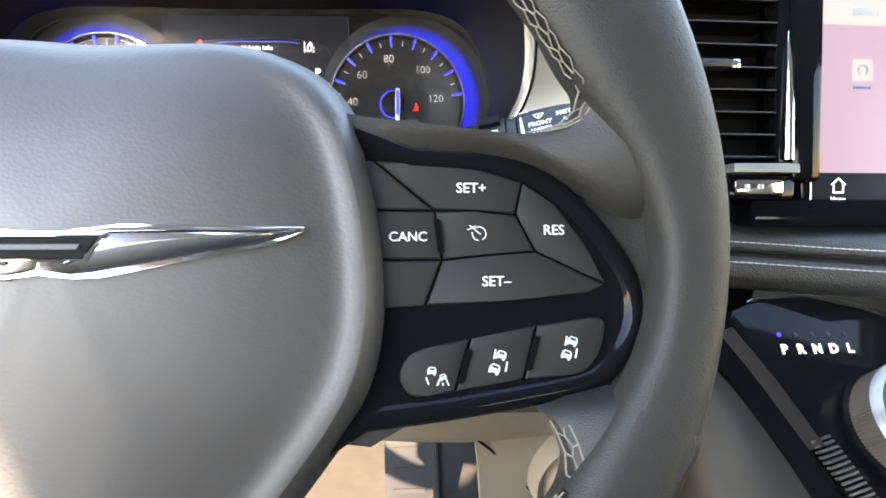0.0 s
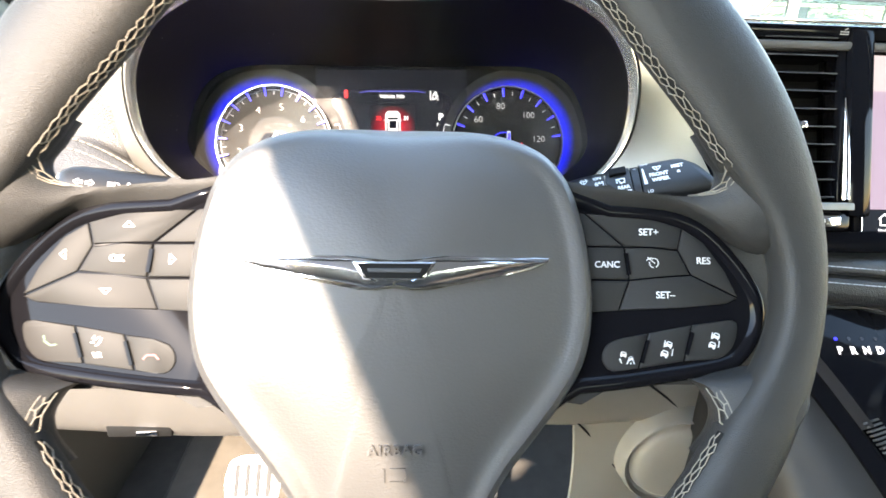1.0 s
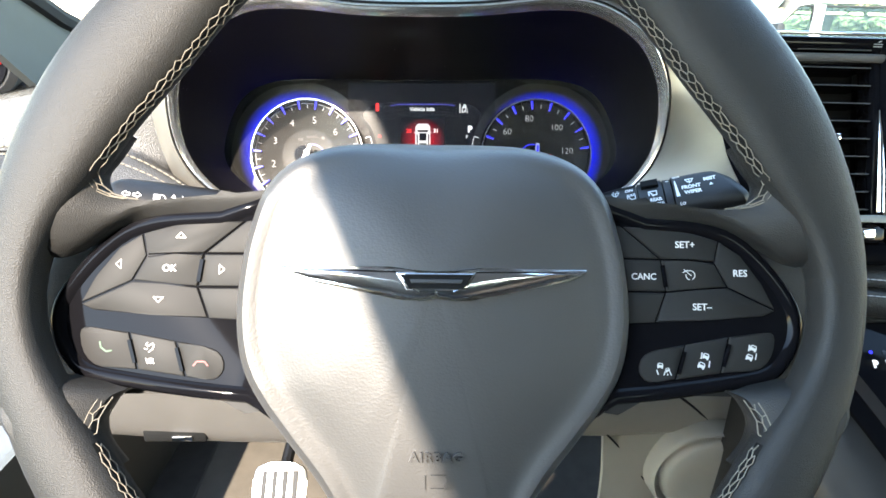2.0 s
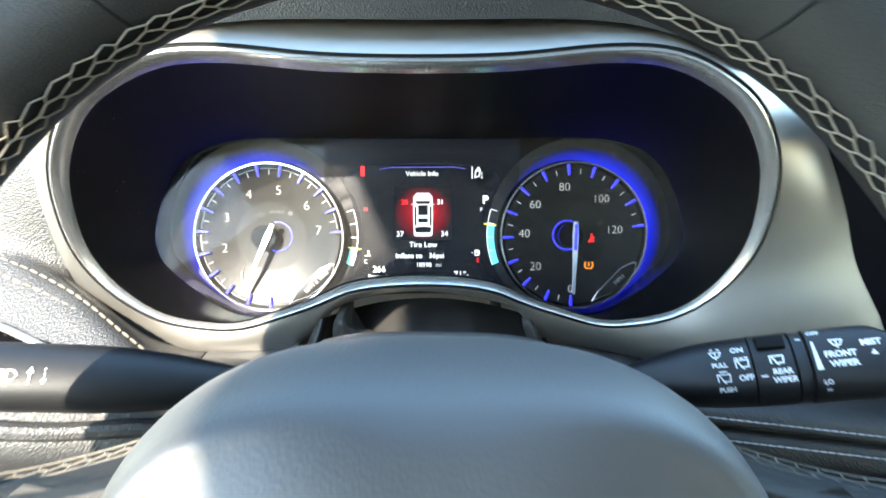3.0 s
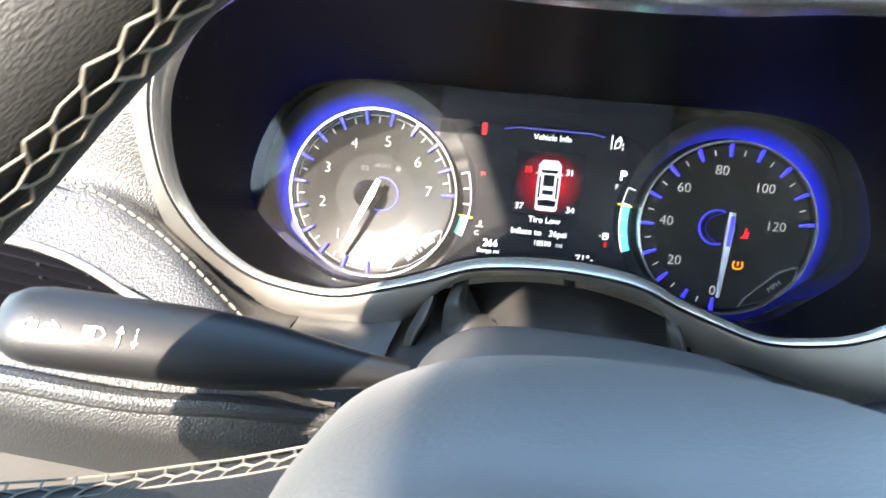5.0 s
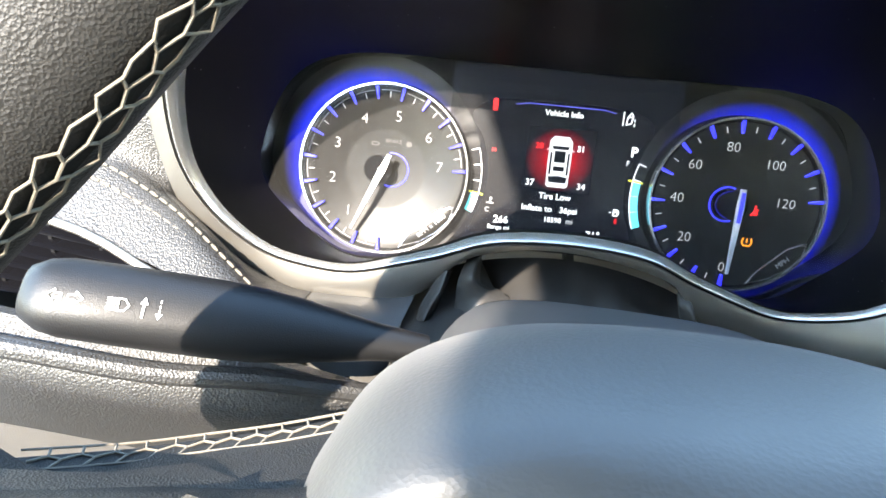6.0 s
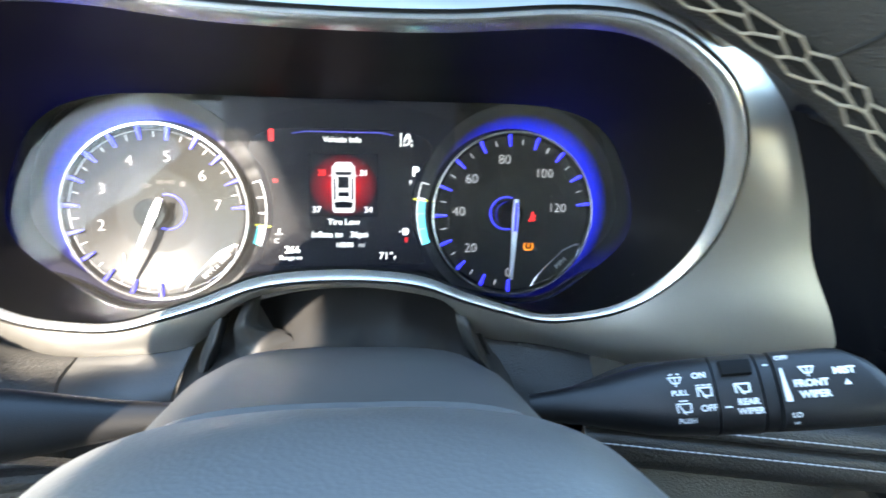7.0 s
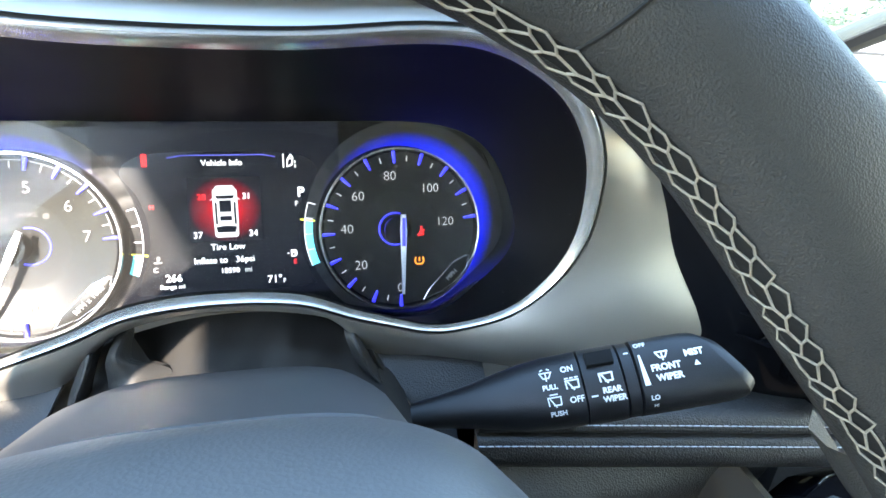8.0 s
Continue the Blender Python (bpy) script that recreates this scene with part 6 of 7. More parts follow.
def knee_panel():
    root = thing("knee_panel", pose(0, 0, 0), "grey plastic knee panel under the dashboard", "knee panel")
    part("left_cover", grid_sheet([[(-.42, .170, 1.04), (-.28, .170, 1.035), (-.18, .172, 1.03), (-.07, .180, 1.02)], [(-.42, .182, .985), (-.285, .182, .980), (-.18, .182, .975), (-.07, .185, .970)], [(-.42, .200, .925), (-.262, .200, .912), (-.18, .200, .906), (-.07, .200, .905)], [(-.42, .24, .915), (-.255, .24, .898), (-.18, .24, .893), (-.07, .24, .893)]], 0.006), PLASTIC_KNEE, root, "smooth sunlit grey cover")
    # no hollow here: the socket's inner shade is a solid black box
    part("slot", box(-.222, .1975, .914, .055, .006, .012, .002), GAP, root, "black block for a shaded socket recess")
    part("slot_plate", box(-.215, .1945, .913, .018, .004, .005, .001), CHROME, root, "small bright plate")
    part("right_cover", grid_sheet([[(.055, .150, 1.03), (.12, .152, 1.035), (.19, .160, 1.025), (.27, .18, 1.00)], [(.055, .160, .97), (.13, .158, .975), (.21, .170, .965), (.28, .19, .94)], [(.06, .182, .932), (.14, .174, .932), (.22, .182, .928), (.29, .20, .90)], [(.06, .22, .918), (.14, .21, .918), (.22, .22, .914), (.29, .24, .88)]], 0.006), COVER, root, "smooth grey right cover")
    part("right_cover_lower", grid_sheet([[(.150, .176, .950), (.20, .178, .950), (.29, .198, .92)], [(.160, .186, .88), (.21, .186, .88), (.295, .21, .86)], [(.168, .21, .80), (.215, .21, .80), (.30, .23, .78)], [(.17, .24, .72), (.22, .24, .72), (.30, .26, .70)]], 0.006), COVER, root, "smooth grey lower cover")
    part("cover_joint", tube(catmull([(.209, .1685, .975), (.231, .1762, .956), (.253, .185, .934)], 6), 0.0012, 6), GAP, root)
    part("cover_joint", tube(catmull([(.154, .1735, .934), (.170, .1810, .914), (.191, .1850, .886), (.215, .187, .855)], 6), 0.0010, 6), GAP, root)
    part("round_boss", loft([[(.244 + r * math.cos(a), .180 + d + 0.35 * r * math.sin(a) * -0.2, .895 + r * math.sin(a)) for a in (2 * math.pi * k / 40 for k in range(40))] for r, d in ((.050, .010), (.048, -.010), (.0455, -.015), (.0430, -.010), (.0400, -.009), (.0380, -.014), (.034, -.017), (.02, -.018))]), COVER, root, "rounded grey boss")
    part("column_lower", grid_sheet([[(-.06, .13, 1.06), (0, .12, 1.055), (.06, .13, 1.06)], [(-.055, .15, 1.0), (0, .14, .99), (.055, .15, 1.0)], [(-.05, .22, .94), (0, .22, .93), (.05, .22, .94)]], 0.006), PLASTIC_DARK, root, "dark lower column cover")
    return root


knee_panel()


def brake_pedal():
    root = thing("brake_pedal", pose(-0.205, 0.44, 0.640, 50, 0, 0), "metal-faced brake pedal in the footwell", "pedal")
    pts = [(p.x, p.y) for p in catmull([Vector((x, y, 0)) for x, y in ((-.03, -.03), (.03, -.03), (.038, 0), (.032, .028), (0, .034), (-.032, .028), (-.038, 0))], 4, True)]
    part("pad", prism(pts, 0, 0.006, 0.002), PEDAL_METAL, root, "bright ribbed metal pad")
    for k in range(4):
        part("rib", bar(-0.022 + 0.0145 * k, -0.022, -0.022 + 0.0145 * k, 0.022, 0.006, 0.0055, 0.0085), RUBBER, root, "black rubber rib")
    part("arm", tube([(0, 0, -0.003), (0, 0.06, -0.05), (0, 0.22, -0.10), (0, .546, -.168)], 0.009, 10), PLASTIC_DARK, root)
    return root


brake_pedal()


# ---------------------------------------------------------------- driver's seat, unseen, added to darken reflections in the lens
def soft_slab(levels, n=28, p=3.2):
    """A padded body through level outlines: height, middle y, half width, half depth."""
    rings = []
    for z, cy, w, d in levels:
        rings.append([(math.copysign(abs(math.cos(a)) ** (2 / p), math.cos(a)) * w, cy + math.copysign(abs(math.sin(a)) ** (2 / p), math.sin(a)) * d, z) for a in (2 * math.pi * k / n for k in range(n))])
    return loft(rings)


def driver_seat():
    root = thing("driver_seat", pose(0, -0.62, 0.455), "black leather driver seat with headrest, out of view, darkens lens reflections", "seat")
    part("base", box(0, 0.14, 0.09, 0.44, 0.46, 0.18, 0.02), PLASTIC_DARK, root, "dark plastic base")
    part("cushion", soft_slab([(.18, .14, .22, .25), (.20, .14, .25, .28), (.26, .14, .26, .29), (.31, .13, .25, .28), (.33, .12, .20, .22)]), SEAT_LEATHER, root, "black leather cushion")
    part("backrest", soft_slab([(.26, -.08, .20, .07), (.30, -.085, .24, .085), (.55, -.115, .255, .085), (.80, -.150, .235, .075), (.93, -.170, .19, .065), (.985, -.178, .13, .045)]), SEAT_LEATHER, root, "black leather backrest")
    for x in (-.06, .06):
        part("post", tube([(x, -.175, .95), (x, -.185, 1.06)], .006, 10), CHROME, root, "steel headrest post")
    part("headrest", soft_slab([(1.00, -.185, .09, .035), (1.02, -.185, .12, .050), (1.10, -.180, .13, .055), (1.17, -.178, .115, .048), (1.195, -.178, .08, .030)]), SEAT_LEATHER, root, "black leather headrest")
    return root


driver_seat()


# ---------------------------------------------------------------- vents
def left_vent():
    root = thing("left_air_vent", pose(0, 0, 0), "dark side air vent with thin slats and silver frame", "air vent")
    part("housing", box(-.340, .232, 1.095, .27, .030, .060, .004), GAP, root, "dark housing")
    for k in range(6):
        z = 1.1300 - 0.0078 * k
        part("slat", loft([[(x, y, z + dz + zz) for y, dz in ((.198, 0), (.200, .0012), (.220, .003), (.220, .0018), (.200, -.0005))] for x, zz in ((-.46, .004), (-.30, .004), (-.222 + 0.010 * k, -.005))]), PIANO, root, "glossy black slat")
    for x in (-.235, -.26, -.29, -.33):
        part("vane", box(x, .212, 1.112, .0018, .016, .045), PLASTIC_DARK, root)
    part("frame_top", tube(catmull([(-.46, .198, 1.132), (-.274, .2005, 1.1385), (-.205, .195, 1.1180), (-.190, .192, 1.1125), (-.170, .188, 1.1055), (-.140, .182, 1.0975)], 6), 0.0022, 8), SATIN, root, "silver upper frame")
    return root


left_vent()


def centre_panel():
    """Vent and switches in a plane that leans away at the top."""
    lean = Matrix.Translation((0, .150, 1.138)) @ Matrix.Rotation(radians(-19), 4, "X")
    root = thing("centre_vent_panel", lean, "gloss black centre panel with air vent", "air vent")
    part("housing", box(.2915, .062, .058, .055, .07, .128, .004), GAP, root, "dark vent housing")
    part("backing", box(.340, .104, .060, .24, .012, .20), GAP, root)
    for k in range(10):
        z = .1180 - .0126 * k
        part("slat", loft([[(x, y, z + dz) for y, dz in ((.002, 0), (.004, .0012), (.028, .002), (.028, .0008), (.004, -.0006))] for x in (.258, .3125)]), PIANO, root, "thin black slat")
        part("slat_edge", box(.2853, .0018, z + .0004, .054, .0010, .0007, .0002), COVER_DARK, root, "grey front edge")
    part("tab", box(.262, .000, .0555, .040, .012, .0050, .0018), PLASTIC_DARK, root, "slat handle")
    part("tab_tip", box(.2835, -.0045, .0550, .005, .004, .0055, .0015), CHROME, root, "bright tip")
    part("chrome_strip", tube([(.3185, .001, .076), (.3185, .000, .060), (.3185, -.001, .030), (.3185, -.001, .003)], [.0004, .0018, .0028, .0030], 12), CHROME, root, "upright chrome spear")
    part("strip_post", box(.3185, .008, .060, .008, .012, .125, .003), PIANO, root, "gloss black post")
    part("dark_strip", box(.3285, .012, .058, .018, .03, .135, .003), PIANO, root)
    part("ledge", prism([(.282, .022), (.283, -.0065), (.320, -.0085), (.3235, -.0035), (.320, .02)], -.0045, .0005, 0.0015), SATIN, root, "silver ledge under the vent")
    part("switch_base", box(.303, .014, -.0125, .040, .03, .014, .002), PIANO, root)
    part("switch_frame", box(.300, -.0022, -.0125, .028, .004, .0085, .0015), CHROME, root, "bright switch")
    for x in (.292, .300):
        part("switch_mark", box(x, -.0048, -.0125, .003, .0012, .0028, .0005), PRINT, root)
    part("lower_black", box(.405, .016, -.027, .21, .03, .016, .003), PIANO, root)
    # side cheek in gloss black, between the hood and the vent
    put_back = lean.inverted()
    edge = [(.2065, .2270, 1.240), (.2165, .2210, 1.215), (.2315, .2110, 1.168), (.2465, .1950, 1.134), (.2520, .1840, 1.106), (.256, .182, 1.096)]
    crown = [(.2200, .2080, 1.240), (.2300, .2020, 1.215), (.2440, .1920, 1.168), (.2600, .1780, 1.134), (.2760, .1680, 1.106), (.282, .166, 1.096)]
    inner = [(.2460, .2050, 1.240), (.2470, .1980, 1.215), (.2560, .1860, 1.168), (.2720, .1720, 1.138), (.3040, .1580, 1.106), (.312, .156, 1.096)]
    part("cheek", grid_sheet([[tuple(put_back @ Vector(p)) for p in row] for row in (edge, crown, inner)], 0.005), PIANO, root, "curved gloss black cheek")
    part("cheek_line", tube(catmull([tuple(put_back @ Vector(p)) for p in ((.2480, .1975, 1.215), (.2570, .1855, 1.168), (.2730, .1715, 1.138))], 6), 0.0007, 6), CHROME, root, "thin bright edge")
    return root


centre_panel()


def dash_strip():
    root = thing("dash_trim_strip", pose(0, 0, 0), "gloss black trim strip with bright lines across the dashboard", "trim")
    part("upper_strip", box(.70, .215, 1.2530, .98, .05, .010, .002), PIANO, root, "gloss black strip")
    part("upper_line", box(.70, .189, 1.2440, .98, .008, .0060, .002), PLASTIC_KNEE, root, "grey line")
    part("upper_chrome", box(.70, .1885, 1.2600, .98, .006, .0022, .0008), CHROME, root, "bright line")
    part("strip_sign", strokes([(-.003, 0, .003, 0), (-.003, .0016, .003, .0016), (0, .003, .002, .004)], 0.0007), PRINT_DIM, root, "", pose(.315, .1888, 1.2520, 90, 0, 0))
    part("vent_hood", box(.70, .212, 1.2400, .98, .04, .005, .002), PIANO, root)
    part("panel_right", box(.85, .225, 1.180, .70, .03, .12, .004), PIANO, root, "gloss black panel")
    return root


dash_strip()


def touch_screen():
    root = thing("touch_screen", pose(0.3395, 0.1500, 1.1135, 71, 0, 0), "wide touch screen with pale lilac menu", "touch screen")
    part("case", prism([(-.006, -.010), (.30, -.010), (.30, .150), (-.006, .150)], -.02, -.001, .003), PIANO, root, "black glass case")
    part("picture", prism([(0, .0200), (.27, .0200), (.27, .136), (0, .136)], -.001, .0004), PINK_SCREEN, root, "pale lilac picture")
    part("menu_bar", prism([(0, 0), (.27, 0), (.27, .0195), (0, .0195)], -.001, .0004), SCREEN_DARK, root, "dark menu bar")
    part("frame_line", tube([(-.0008, .0, .0003), (-.0008, .138, .0003)], 0.0005, 6), CHROME, root)
    part("frame_line", tube([(-.0008, -.0006, .0003), (.27, -.0006, .0003)], 0.0005, 6), CHROME, root)
    part("head_bar", prism([(0, .1060), (.27, .1060), (.27, .136), (0, .136)], .0004, .0006), PALE_SCREEN, root, "paler head of the menu")
    part("head_tab", prism([(.0225, .1115), (.0390, .1115), (.0390, .1160), (.0225, .1160)], .0006, .0008), PRINT_DIM, root, "grey tab")
    part("home_sign", strokes([(-.0042, .0010, 0, .0046), (0, .0046, .0042, .0010), (-.0030, .0014, -.0030, -.0036), (.0030, .0014, .0030, -.0036), (-.0030, -.0036, .0030, -.0036)], 0.0008), LIT_WHITE, root, "", Matrix.Translation((.0165, .0120, .0006)))
    part("home_word", words("Home", 0.0026, LIT_WHITE), LIT_WHITE, root, "", Matrix.Translation((.0165, .0045, .0006)))
    tile = [(p.x, p.y) for p in catmull([Vector((x, y, 0)) for x, y in ((-.0062, -.005), (-.005, -.0062), (.005, -.0062), (.0062, -.005), (.0062, .005), (.005, .0062), (-.005, .0062), (-.0062, .005))], 2, True)]
    part("app_tile", prism(tile, .0004, .0007), PALE_SCREEN, root, "white app tile", Matrix.Translation((.0300, .0800, 0)))
    part("app_ring", ring(.0300, .0800, .0026, .0032, .0007, .0010, -60, 240, 32), TEAL_SIGN, root)
    part("app_word_bar", prism([(.0245, .0690), (.0355, .0690), (.0355, .0706), (.0245, .0706)], .0004, .0006), TEAL_SIGN, root)
    return root


touch_screen()


# ---------------------------------------------------------------- centre console
CONSOLE = pose(0.345, 0.118, 1.037, 45, 0, 0)


def console():
    root = thing("shift_console", CONSOLE, "gloss black shift console with lit gear letters", "console")
    out = [(-.0560, .0120), (-.0500, .0240), (-.0300, .0315), (0, .0325), (.035, .0240), (.060, .012), (.12, .008), (.12, -.16), (.010, -.16), (-.0040, -.1000), (-.0200, -.0560), (-.0400, -.0170)]
    part("panel", prism(out, -.03, 0, .002), PIANO, root, "gloss black panel")
    part("arch_line", tube(catmull([(-.0400, .0288, .001), (-.0290, .0322, .001), (0, .0330, .001), (.036, .0245, .001), (.062, .012, .001)], 5), 0.0005, 6), STEEL_DARK, root)
    edge = [(-.0580, .0110, .0), (-.0410, -.0180, .0), (-.0220, -.0560, .0)]
    part("gloss_edge", loft([[(x - w, y, z), (x + w, y + .002, z + .0025), (x + w, y + .002, z - .004), (x - w, y, z - .006)] for (x, y, z), w in zip(catmull(edge, 6), [.0040] * 20)]), STEEL_DARK, root, "polished edge strip")
    part("black_edge", loft([[(x - .011, y - .006, -.004), (x - .002, y, -.001), (x - .002, y, -.02), (x - .011, y - .006, -.02)] for x, y in ((-.060, .012), (-.043, -.018), (-.024, -.056), (.004, -.12))]), PIANO, root)
    for i, letter in enumerate("PRNDL"):
        x = -.0243 + .0102 * i
        part("gear_letter", words(letter, 0.0052, LIT_WHITE, weight=0.0003), LIT_WHITE, root, "", Matrix.Translation((x, -.0005, .0004)))
        part("gear_lamp", disc(x - .0008, .0085, .0013, 0, .0005, 16), BLUE_TICK if i == 0 else LAMP_OFF, root)
    # ribbed rotary knob
    teeth = []
    for k in range(208):
        a = 2 * math.pi * k / 208
        r = .0315 if k % 2 == 0 else .0306
        teeth.append((r * math.cos(a), r * math.sin(a)))
    kn = part("shift_knob", prism(teeth, .0, .020, .0), SATIN, root, "ribbed rotary gear knob", pose(.031, -.046, 0.001, -8, 0, 0))
    part("knob_base", ring(0, 0, .0305, .0345, .0, .004, 0, 360, 64), PIANO, kn)
    part("knob_cap", disc(0, 0, .0270, .020, .0245, 56, .003), CHROME, kn, "chrome cap")
    part("knob_face", disc(0, 0, .0215, .0245, .0252, 48), PIANO, kn)
    # ribbed side strip by the edge
    for k in range(24):
        part("rib", bar(-.0245 + .0014 * k, -.0520 - .0027 * k, -.0125 + .0014 * k, -.0488 - .0027 * k, .0013, -.002, .0018), PLASTIC_KNEE, root)
    return root


console()


def console_side():
    root = thing("console_side", pose(0, 0, 0), "dark plastic console flank beside the leg room", "console")
    part("flank", grid_sheet([[(.268, .165, 1.060), (.292, .118, 1.030), (.325, .070, .985), (.375, .00, .91)], [(.255, .165, 1.03), (.275, .110, 1.00), (.300, .060, .950), (.345, -.02, .87)], [(.250, .165, .95), (.265, .10, .92), (.285, .04, .87), (.32, -.06, .80)], [(.25, .165, .60), (.265, .10, .60), (.285, .04, .60), (.32, -.06, .60)]], 0.006, 6, 6, (1, 0.2, -0.2)), PLASTIC_DARK, root, "smooth dark flank")
    part("infill", box(.300, .196, 1.015, .094, .012, .110, .003), PIANO, root, "gloss black infill under the dashboard")
    return root


console_side()


# ---------------------------------------------------------------- outside
def door_mirror():
    root = thing("door_mirror", pose(-0.885, 0.94, 1.192), "dark door mirror with a red light in its glass", "door mirror")
    part("shell", loft([[(rx * math.cos(a), y, rz * math.sin(a)) for a in (2 * math.pi * k / 32 for k in range(32))] for y, rx, rz in ((-.03, .115, .075), (-.02, .125, .085), (.03, .115, .075), (.07, .06, .04))]), RUBBER, root, "dark shell")
    part("glass", disc(0, 0, .1, 0, .002, 40), PIANO, root, "mirror glass", Matrix.Translation((0, -.031, 0)) @ Matrix.Rotation(radians(90), 4, "X") @ Matrix.Diagonal((1.1, .70, 1, 1)))
    part("red_light", box(.078, -.036, .010, .05, .004, .03, .004), RED_LAMP, root, "red light")
    part("foot", box(.20, .03, -.055, .26, .05, .03, .01), RUBBER, root)
    return root


door_mirror()


def floor_mat():
    root = thing("floor_mat", pose(-0.12, 0.56, 0.456), "pale beige floor mat lying in the sunlit footwell", "floor mat")
    part("sheet", prism([(-.27, -.34), (.27, -.34), (.30, .20), (.26, .30), (-.26, .30), (-.30, .20)], 0, 0.006, 0.002), FLOOR_MAT, root, "beige woven sheet")
    part("edge", tube([(-.27, -.34, .004), (.27, -.34, .004), (.30, .20, .004), (.26, .30, .004), (-.26, .30, .004), (-.30, .20, .004), (-.27, -.34, .004)], .004, 8), CARPET, root, "dark bound edge")
    return root


floor_mat()


def accelerator():
    root = thing("accelerator_pedal", pose(0.118, 0.50, 0.640, 62, 0, 0), "black accelerator pedal above the sunlit floor", "pedal")
    pts = [(p.x, p.y) for p in catmull([Vector((x, y, 0)) for x, y in ((-.026, -.09), (.026, -.09), (.033, -.03), (.035, .06), (.026, .10), (-.026, .10), (-.033, .06), (-.033, -.03))], 3, True)]
    part("pad", prism(pts, 0, 0.008, 0.003), RUBBER, root, "black rubber pad")
    for k in range(6):
        part("rib", bar(-0.022, -0.07 + 0.028 * k, 0.022, -0.07 + 0.028 * k, 0.006, 0.0075, 0.0105), RUBBER, root)
    part("arm", tube([(0, 0.09, -0.002), (0, 0.16, -0.04), (0, 0.24, -0.11), (0, .40, -.29)], 0.010, 10), PLASTIC_DARK, root, "black pedal arm")
    return root


accelerator()


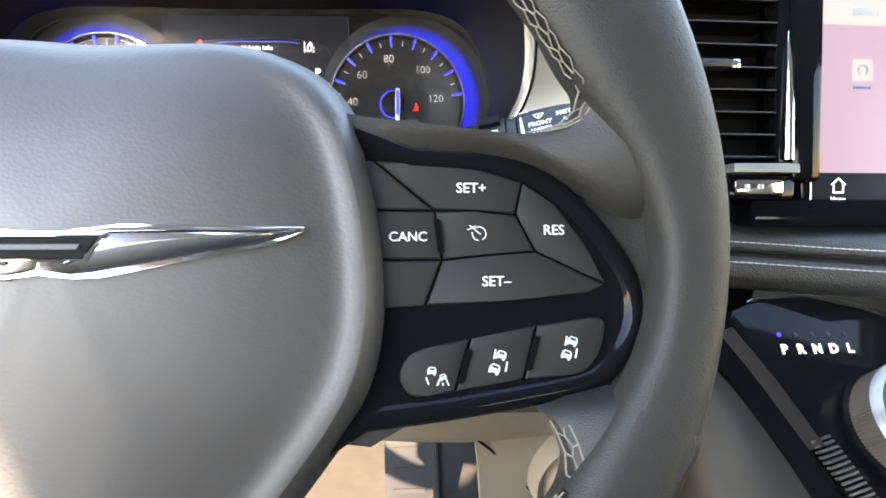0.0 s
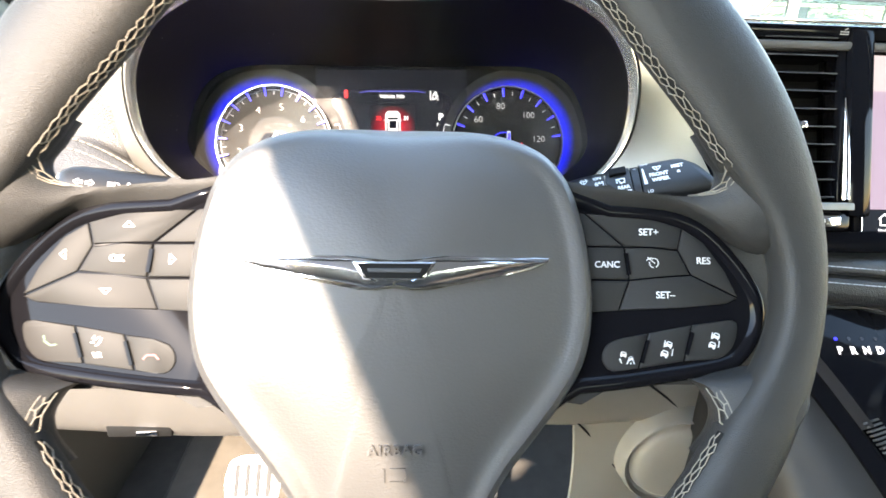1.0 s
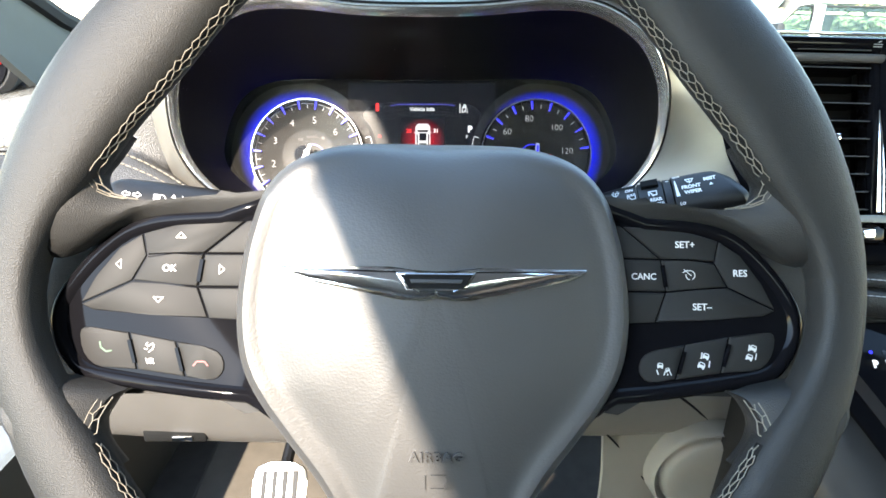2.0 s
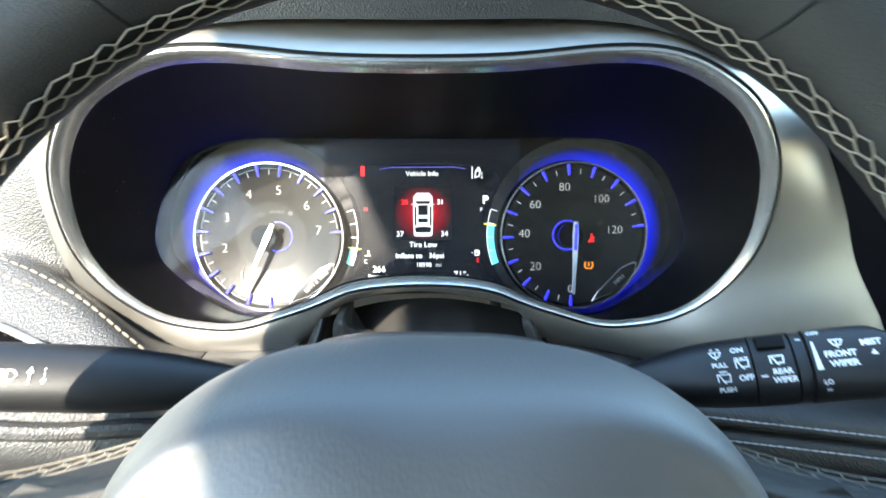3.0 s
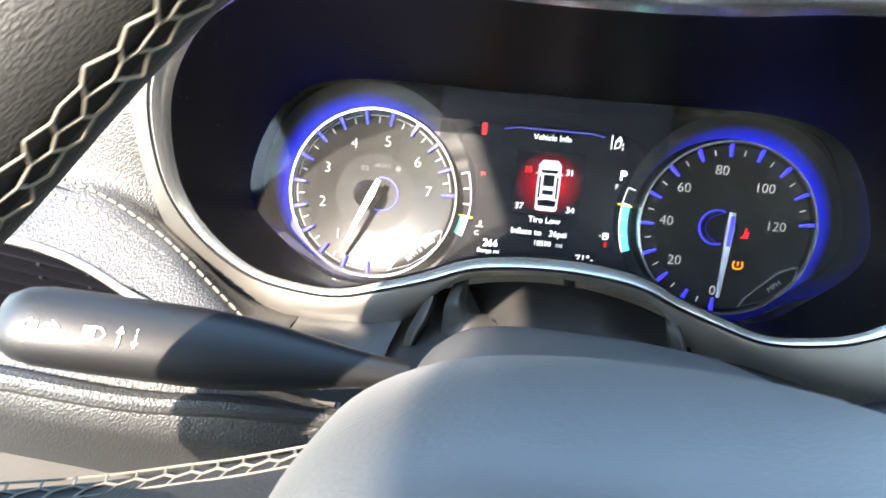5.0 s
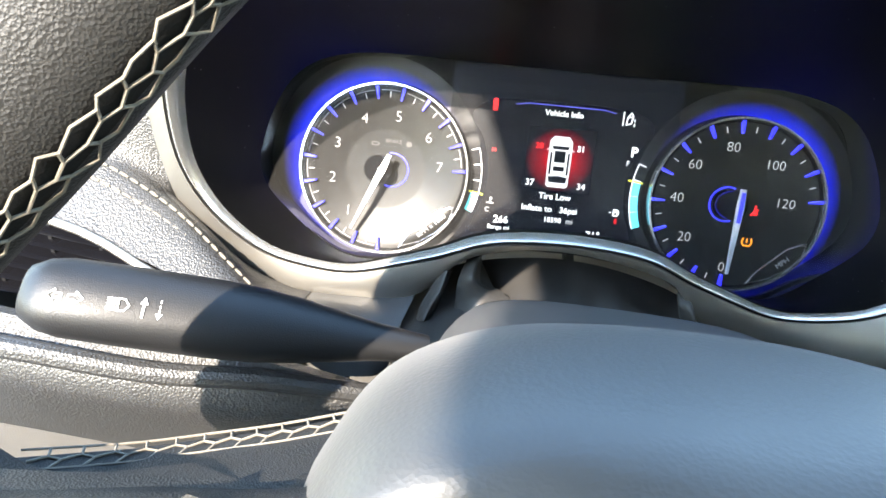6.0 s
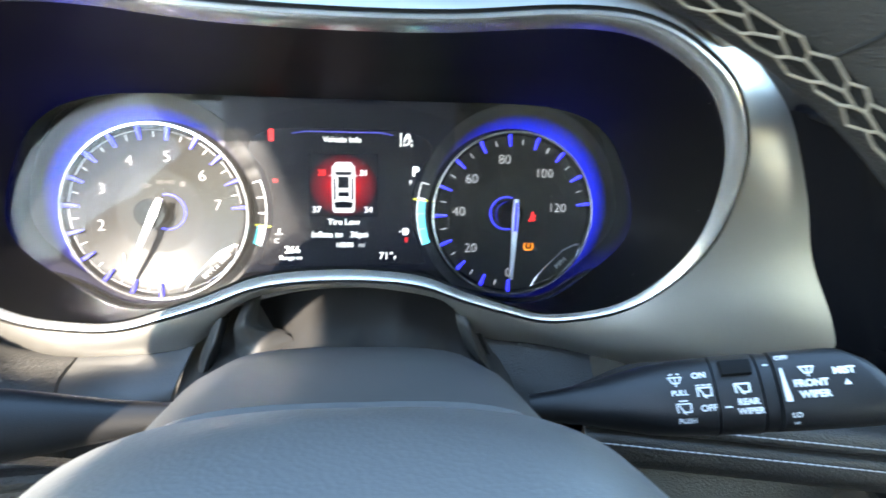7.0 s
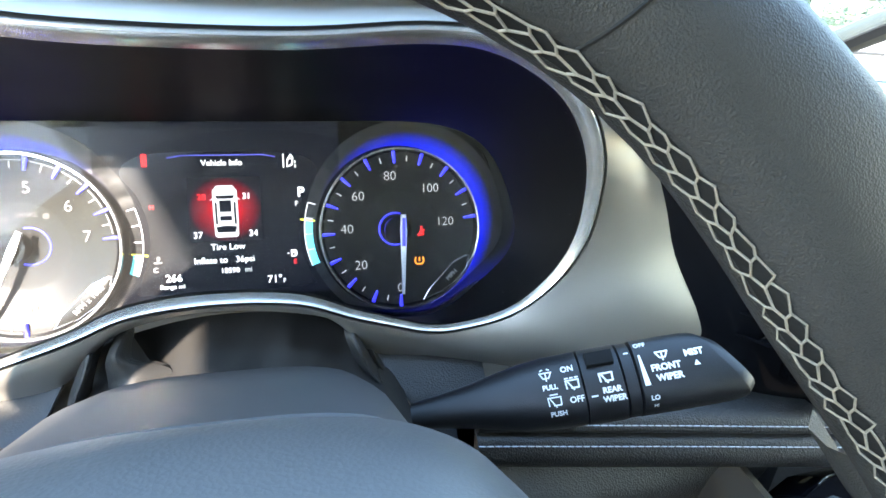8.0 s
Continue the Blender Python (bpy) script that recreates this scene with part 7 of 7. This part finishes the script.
def parked_car():
    """A long van that stands across the view; its side windows are open to see through."""
    root = thing("parked_van", pose(4.2, 7.7, 0), "pale grey van with clear side windows parked ahead", "car")
    belt, top = 1.28, 1.74
    low = [[(x, -0.93, 0.35), (x, -1.0, 0.75), (x, -0.98, zt - .05), (x, -0.93, zt), (x, 0.93, zt), (x, 0.98, zt - .05), (x, 1.0, 0.75), (x, 0.93, 0.35)] for x, zt in ((-1.95, .75), (-1.85, .95), (-1.2, 1.12), (-.55, belt), (4.62, belt), (4.75, 1.05), (4.8, .6))]
    part("body", loft(low), PAINT_WHITE, root, "pale painted body")
    cap = [[(x, -0.90, z - .22), (x, -0.88, z - .05), (x, -0.78, z), (x, 0.78, z), (x, 0.88, z - .05), (x, 0.90, z - .22)] for x, z in ((-.05, 1.93), (.2, 1.98), (2.0, 2.0), (4.4, 1.97), (4.62, 1.90))]
    part("roof", loft(cap), PAINT_WHITE, root, "pale roof")
    for y in (-1, 1):
        for (x0, x1), w in (((-.52, -.06), .08), ((.17, .20), .12), ((1.37, 1.40), .20), ((2.80, 2.82), .20), ((4.46, 4.44), .16)):
            part("pillar", loft([[(x0, y * .95, belt - .03), (x0 + w, y * .95, belt - .03), (x0 + w, y * .88, belt - .03), (x0, y * .88, belt - .03)], [(x1, y * .905, top), (x1 + w, y * .905, top), (x1 + w, y * .84, top), (x1, y * .84, top)]]), PAINT_WHITE, root, "pale pillar")
        for x0, x1, u0, u1 in ((-.44, .17, -.02, .20), (.29, 1.37, .32, 1.40), (1.57, 2.80, 1.60, 2.82), (3.0, 4.46, 3.02, 4.44)):
            part("side_window", loft([[(x0, y * .925, belt), (x1, y * .925, belt), (x1, y * .915, belt), (x0, y * .915, belt)], [(u0, y * .880, top), (u1, y * .880, top), (u1, y * .870, top), (u0, y * .870, top)]]), TINTED, root, "clear side window")
            part("window_seal", tube(catmull([(x0 + .05, y * .935, belt + .012), (x1 - .03, y * .935, belt + .012), (u1 - .012, y * .890, top - .06), (u1 - .06, y * .888, top - .015), (u0 + .07, y * .888, top - .015), (u0 + .015, y * .890, top - .07)], 4, True), .010, 6, True), RUBBER, root, "black window seal")
    part("windscreen", loft([[(-.55, y, belt), (-.06, y * .93, 1.92), (-.05, y * .93, 1.91), (-.54, y, belt - .01)] for y in (-.90, 0, .90)]), CAR_GLASS_REFLECT, root, "windscreen with a pale reflection painted in")
    part("side_mirror", box(-.30, -1.08, 1.42, .10, .20, .22, .04), RUBBER, root, "dark mirror")
    part("side_line", box(1.8, -.985, .98, 5.0, .03, .05, .012), RUBBER, root, "dark rubbing strip")
    for x in (-1.1, 3.6):
        for y in (-0.91, 0.91):
            part("wheel", tube([(x, y - .1, .34), (x, y + .1, .34)], 0.34, 28), RUBBER, root, "black wheel")
    return root


parked_car()


def bush(x, y, seed):
    rnd = random.Random(seed)
    root = thing("bush", pose(x, y, 0), "leafy green bush behind the parked van", "bush", "bushes beyond the car park")
    part("trunk", tube([(0, 0, 0), (0.05, 0, 0.5), (0.0, 0.1, 1.0)], [0.10, 0.07, 0.03], 10), BARK, root)
    for k in range(4):
        a = k * 1.6 + seed
        part("limb", tube([(0.03, 0.02, 0.45), (0.4 * math.cos(a), 0.4 * math.sin(a), 0.9), (0.8 * math.cos(a), 0.8 * math.sin(a), 1.3)], [0.05, 0.03, 0.015], 6), BARK, root)
    bm = bmesh.new()
    for _ in range(5200):
        a, b = rnd.uniform(0, 2 * math.pi), rnd.uniform(-1, 1)
        r = (rnd.random() ** 0.4) * rnd.uniform(0.8, 1.25)
        c = Vector((1.7 * r * math.cos(a) * math.sqrt(1 - b * b), 1.7 * r * math.sin(a) * math.sqrt(1 - b * b), 1.15 + 0.75 * r * b))
        d = Vector((rnd.gauss(0, 1), rnd.gauss(0, 1), rnd.gauss(0, 1))).normalized()
        e = d.orthogonal().normalized()
        s = rnd.uniform(0.035, 0.085)
        v = [bm.verts.new(c + d * s), bm.verts.new(c + e * s * 0.5), bm.verts.new(c - d * s), bm.verts.new(c - e * s * 0.5)]
        bm.faces.new(v)
    part("crown", bm, LEAF, root, "loose leafy crown")
    return root


for i, (x, y) in enumerate(((8.3, 12.4), (11.2, 11.6), (5.6, 13.6), (13.8, 10.6), (10.0, 14.0), (16.5, 9.0), (2.5, 14.5))):
    bush(x, y, 10 + i)

gb = bmesh.new()
bmesh.ops.create_grid(gb, x_segments=8, y_segments=8, size=400)
tagged(part("ground", gb, ASPHALT, None, "", Matrix.Translation((0, 0, 0))), "grey asphalt car park", "ground", "", "structure")
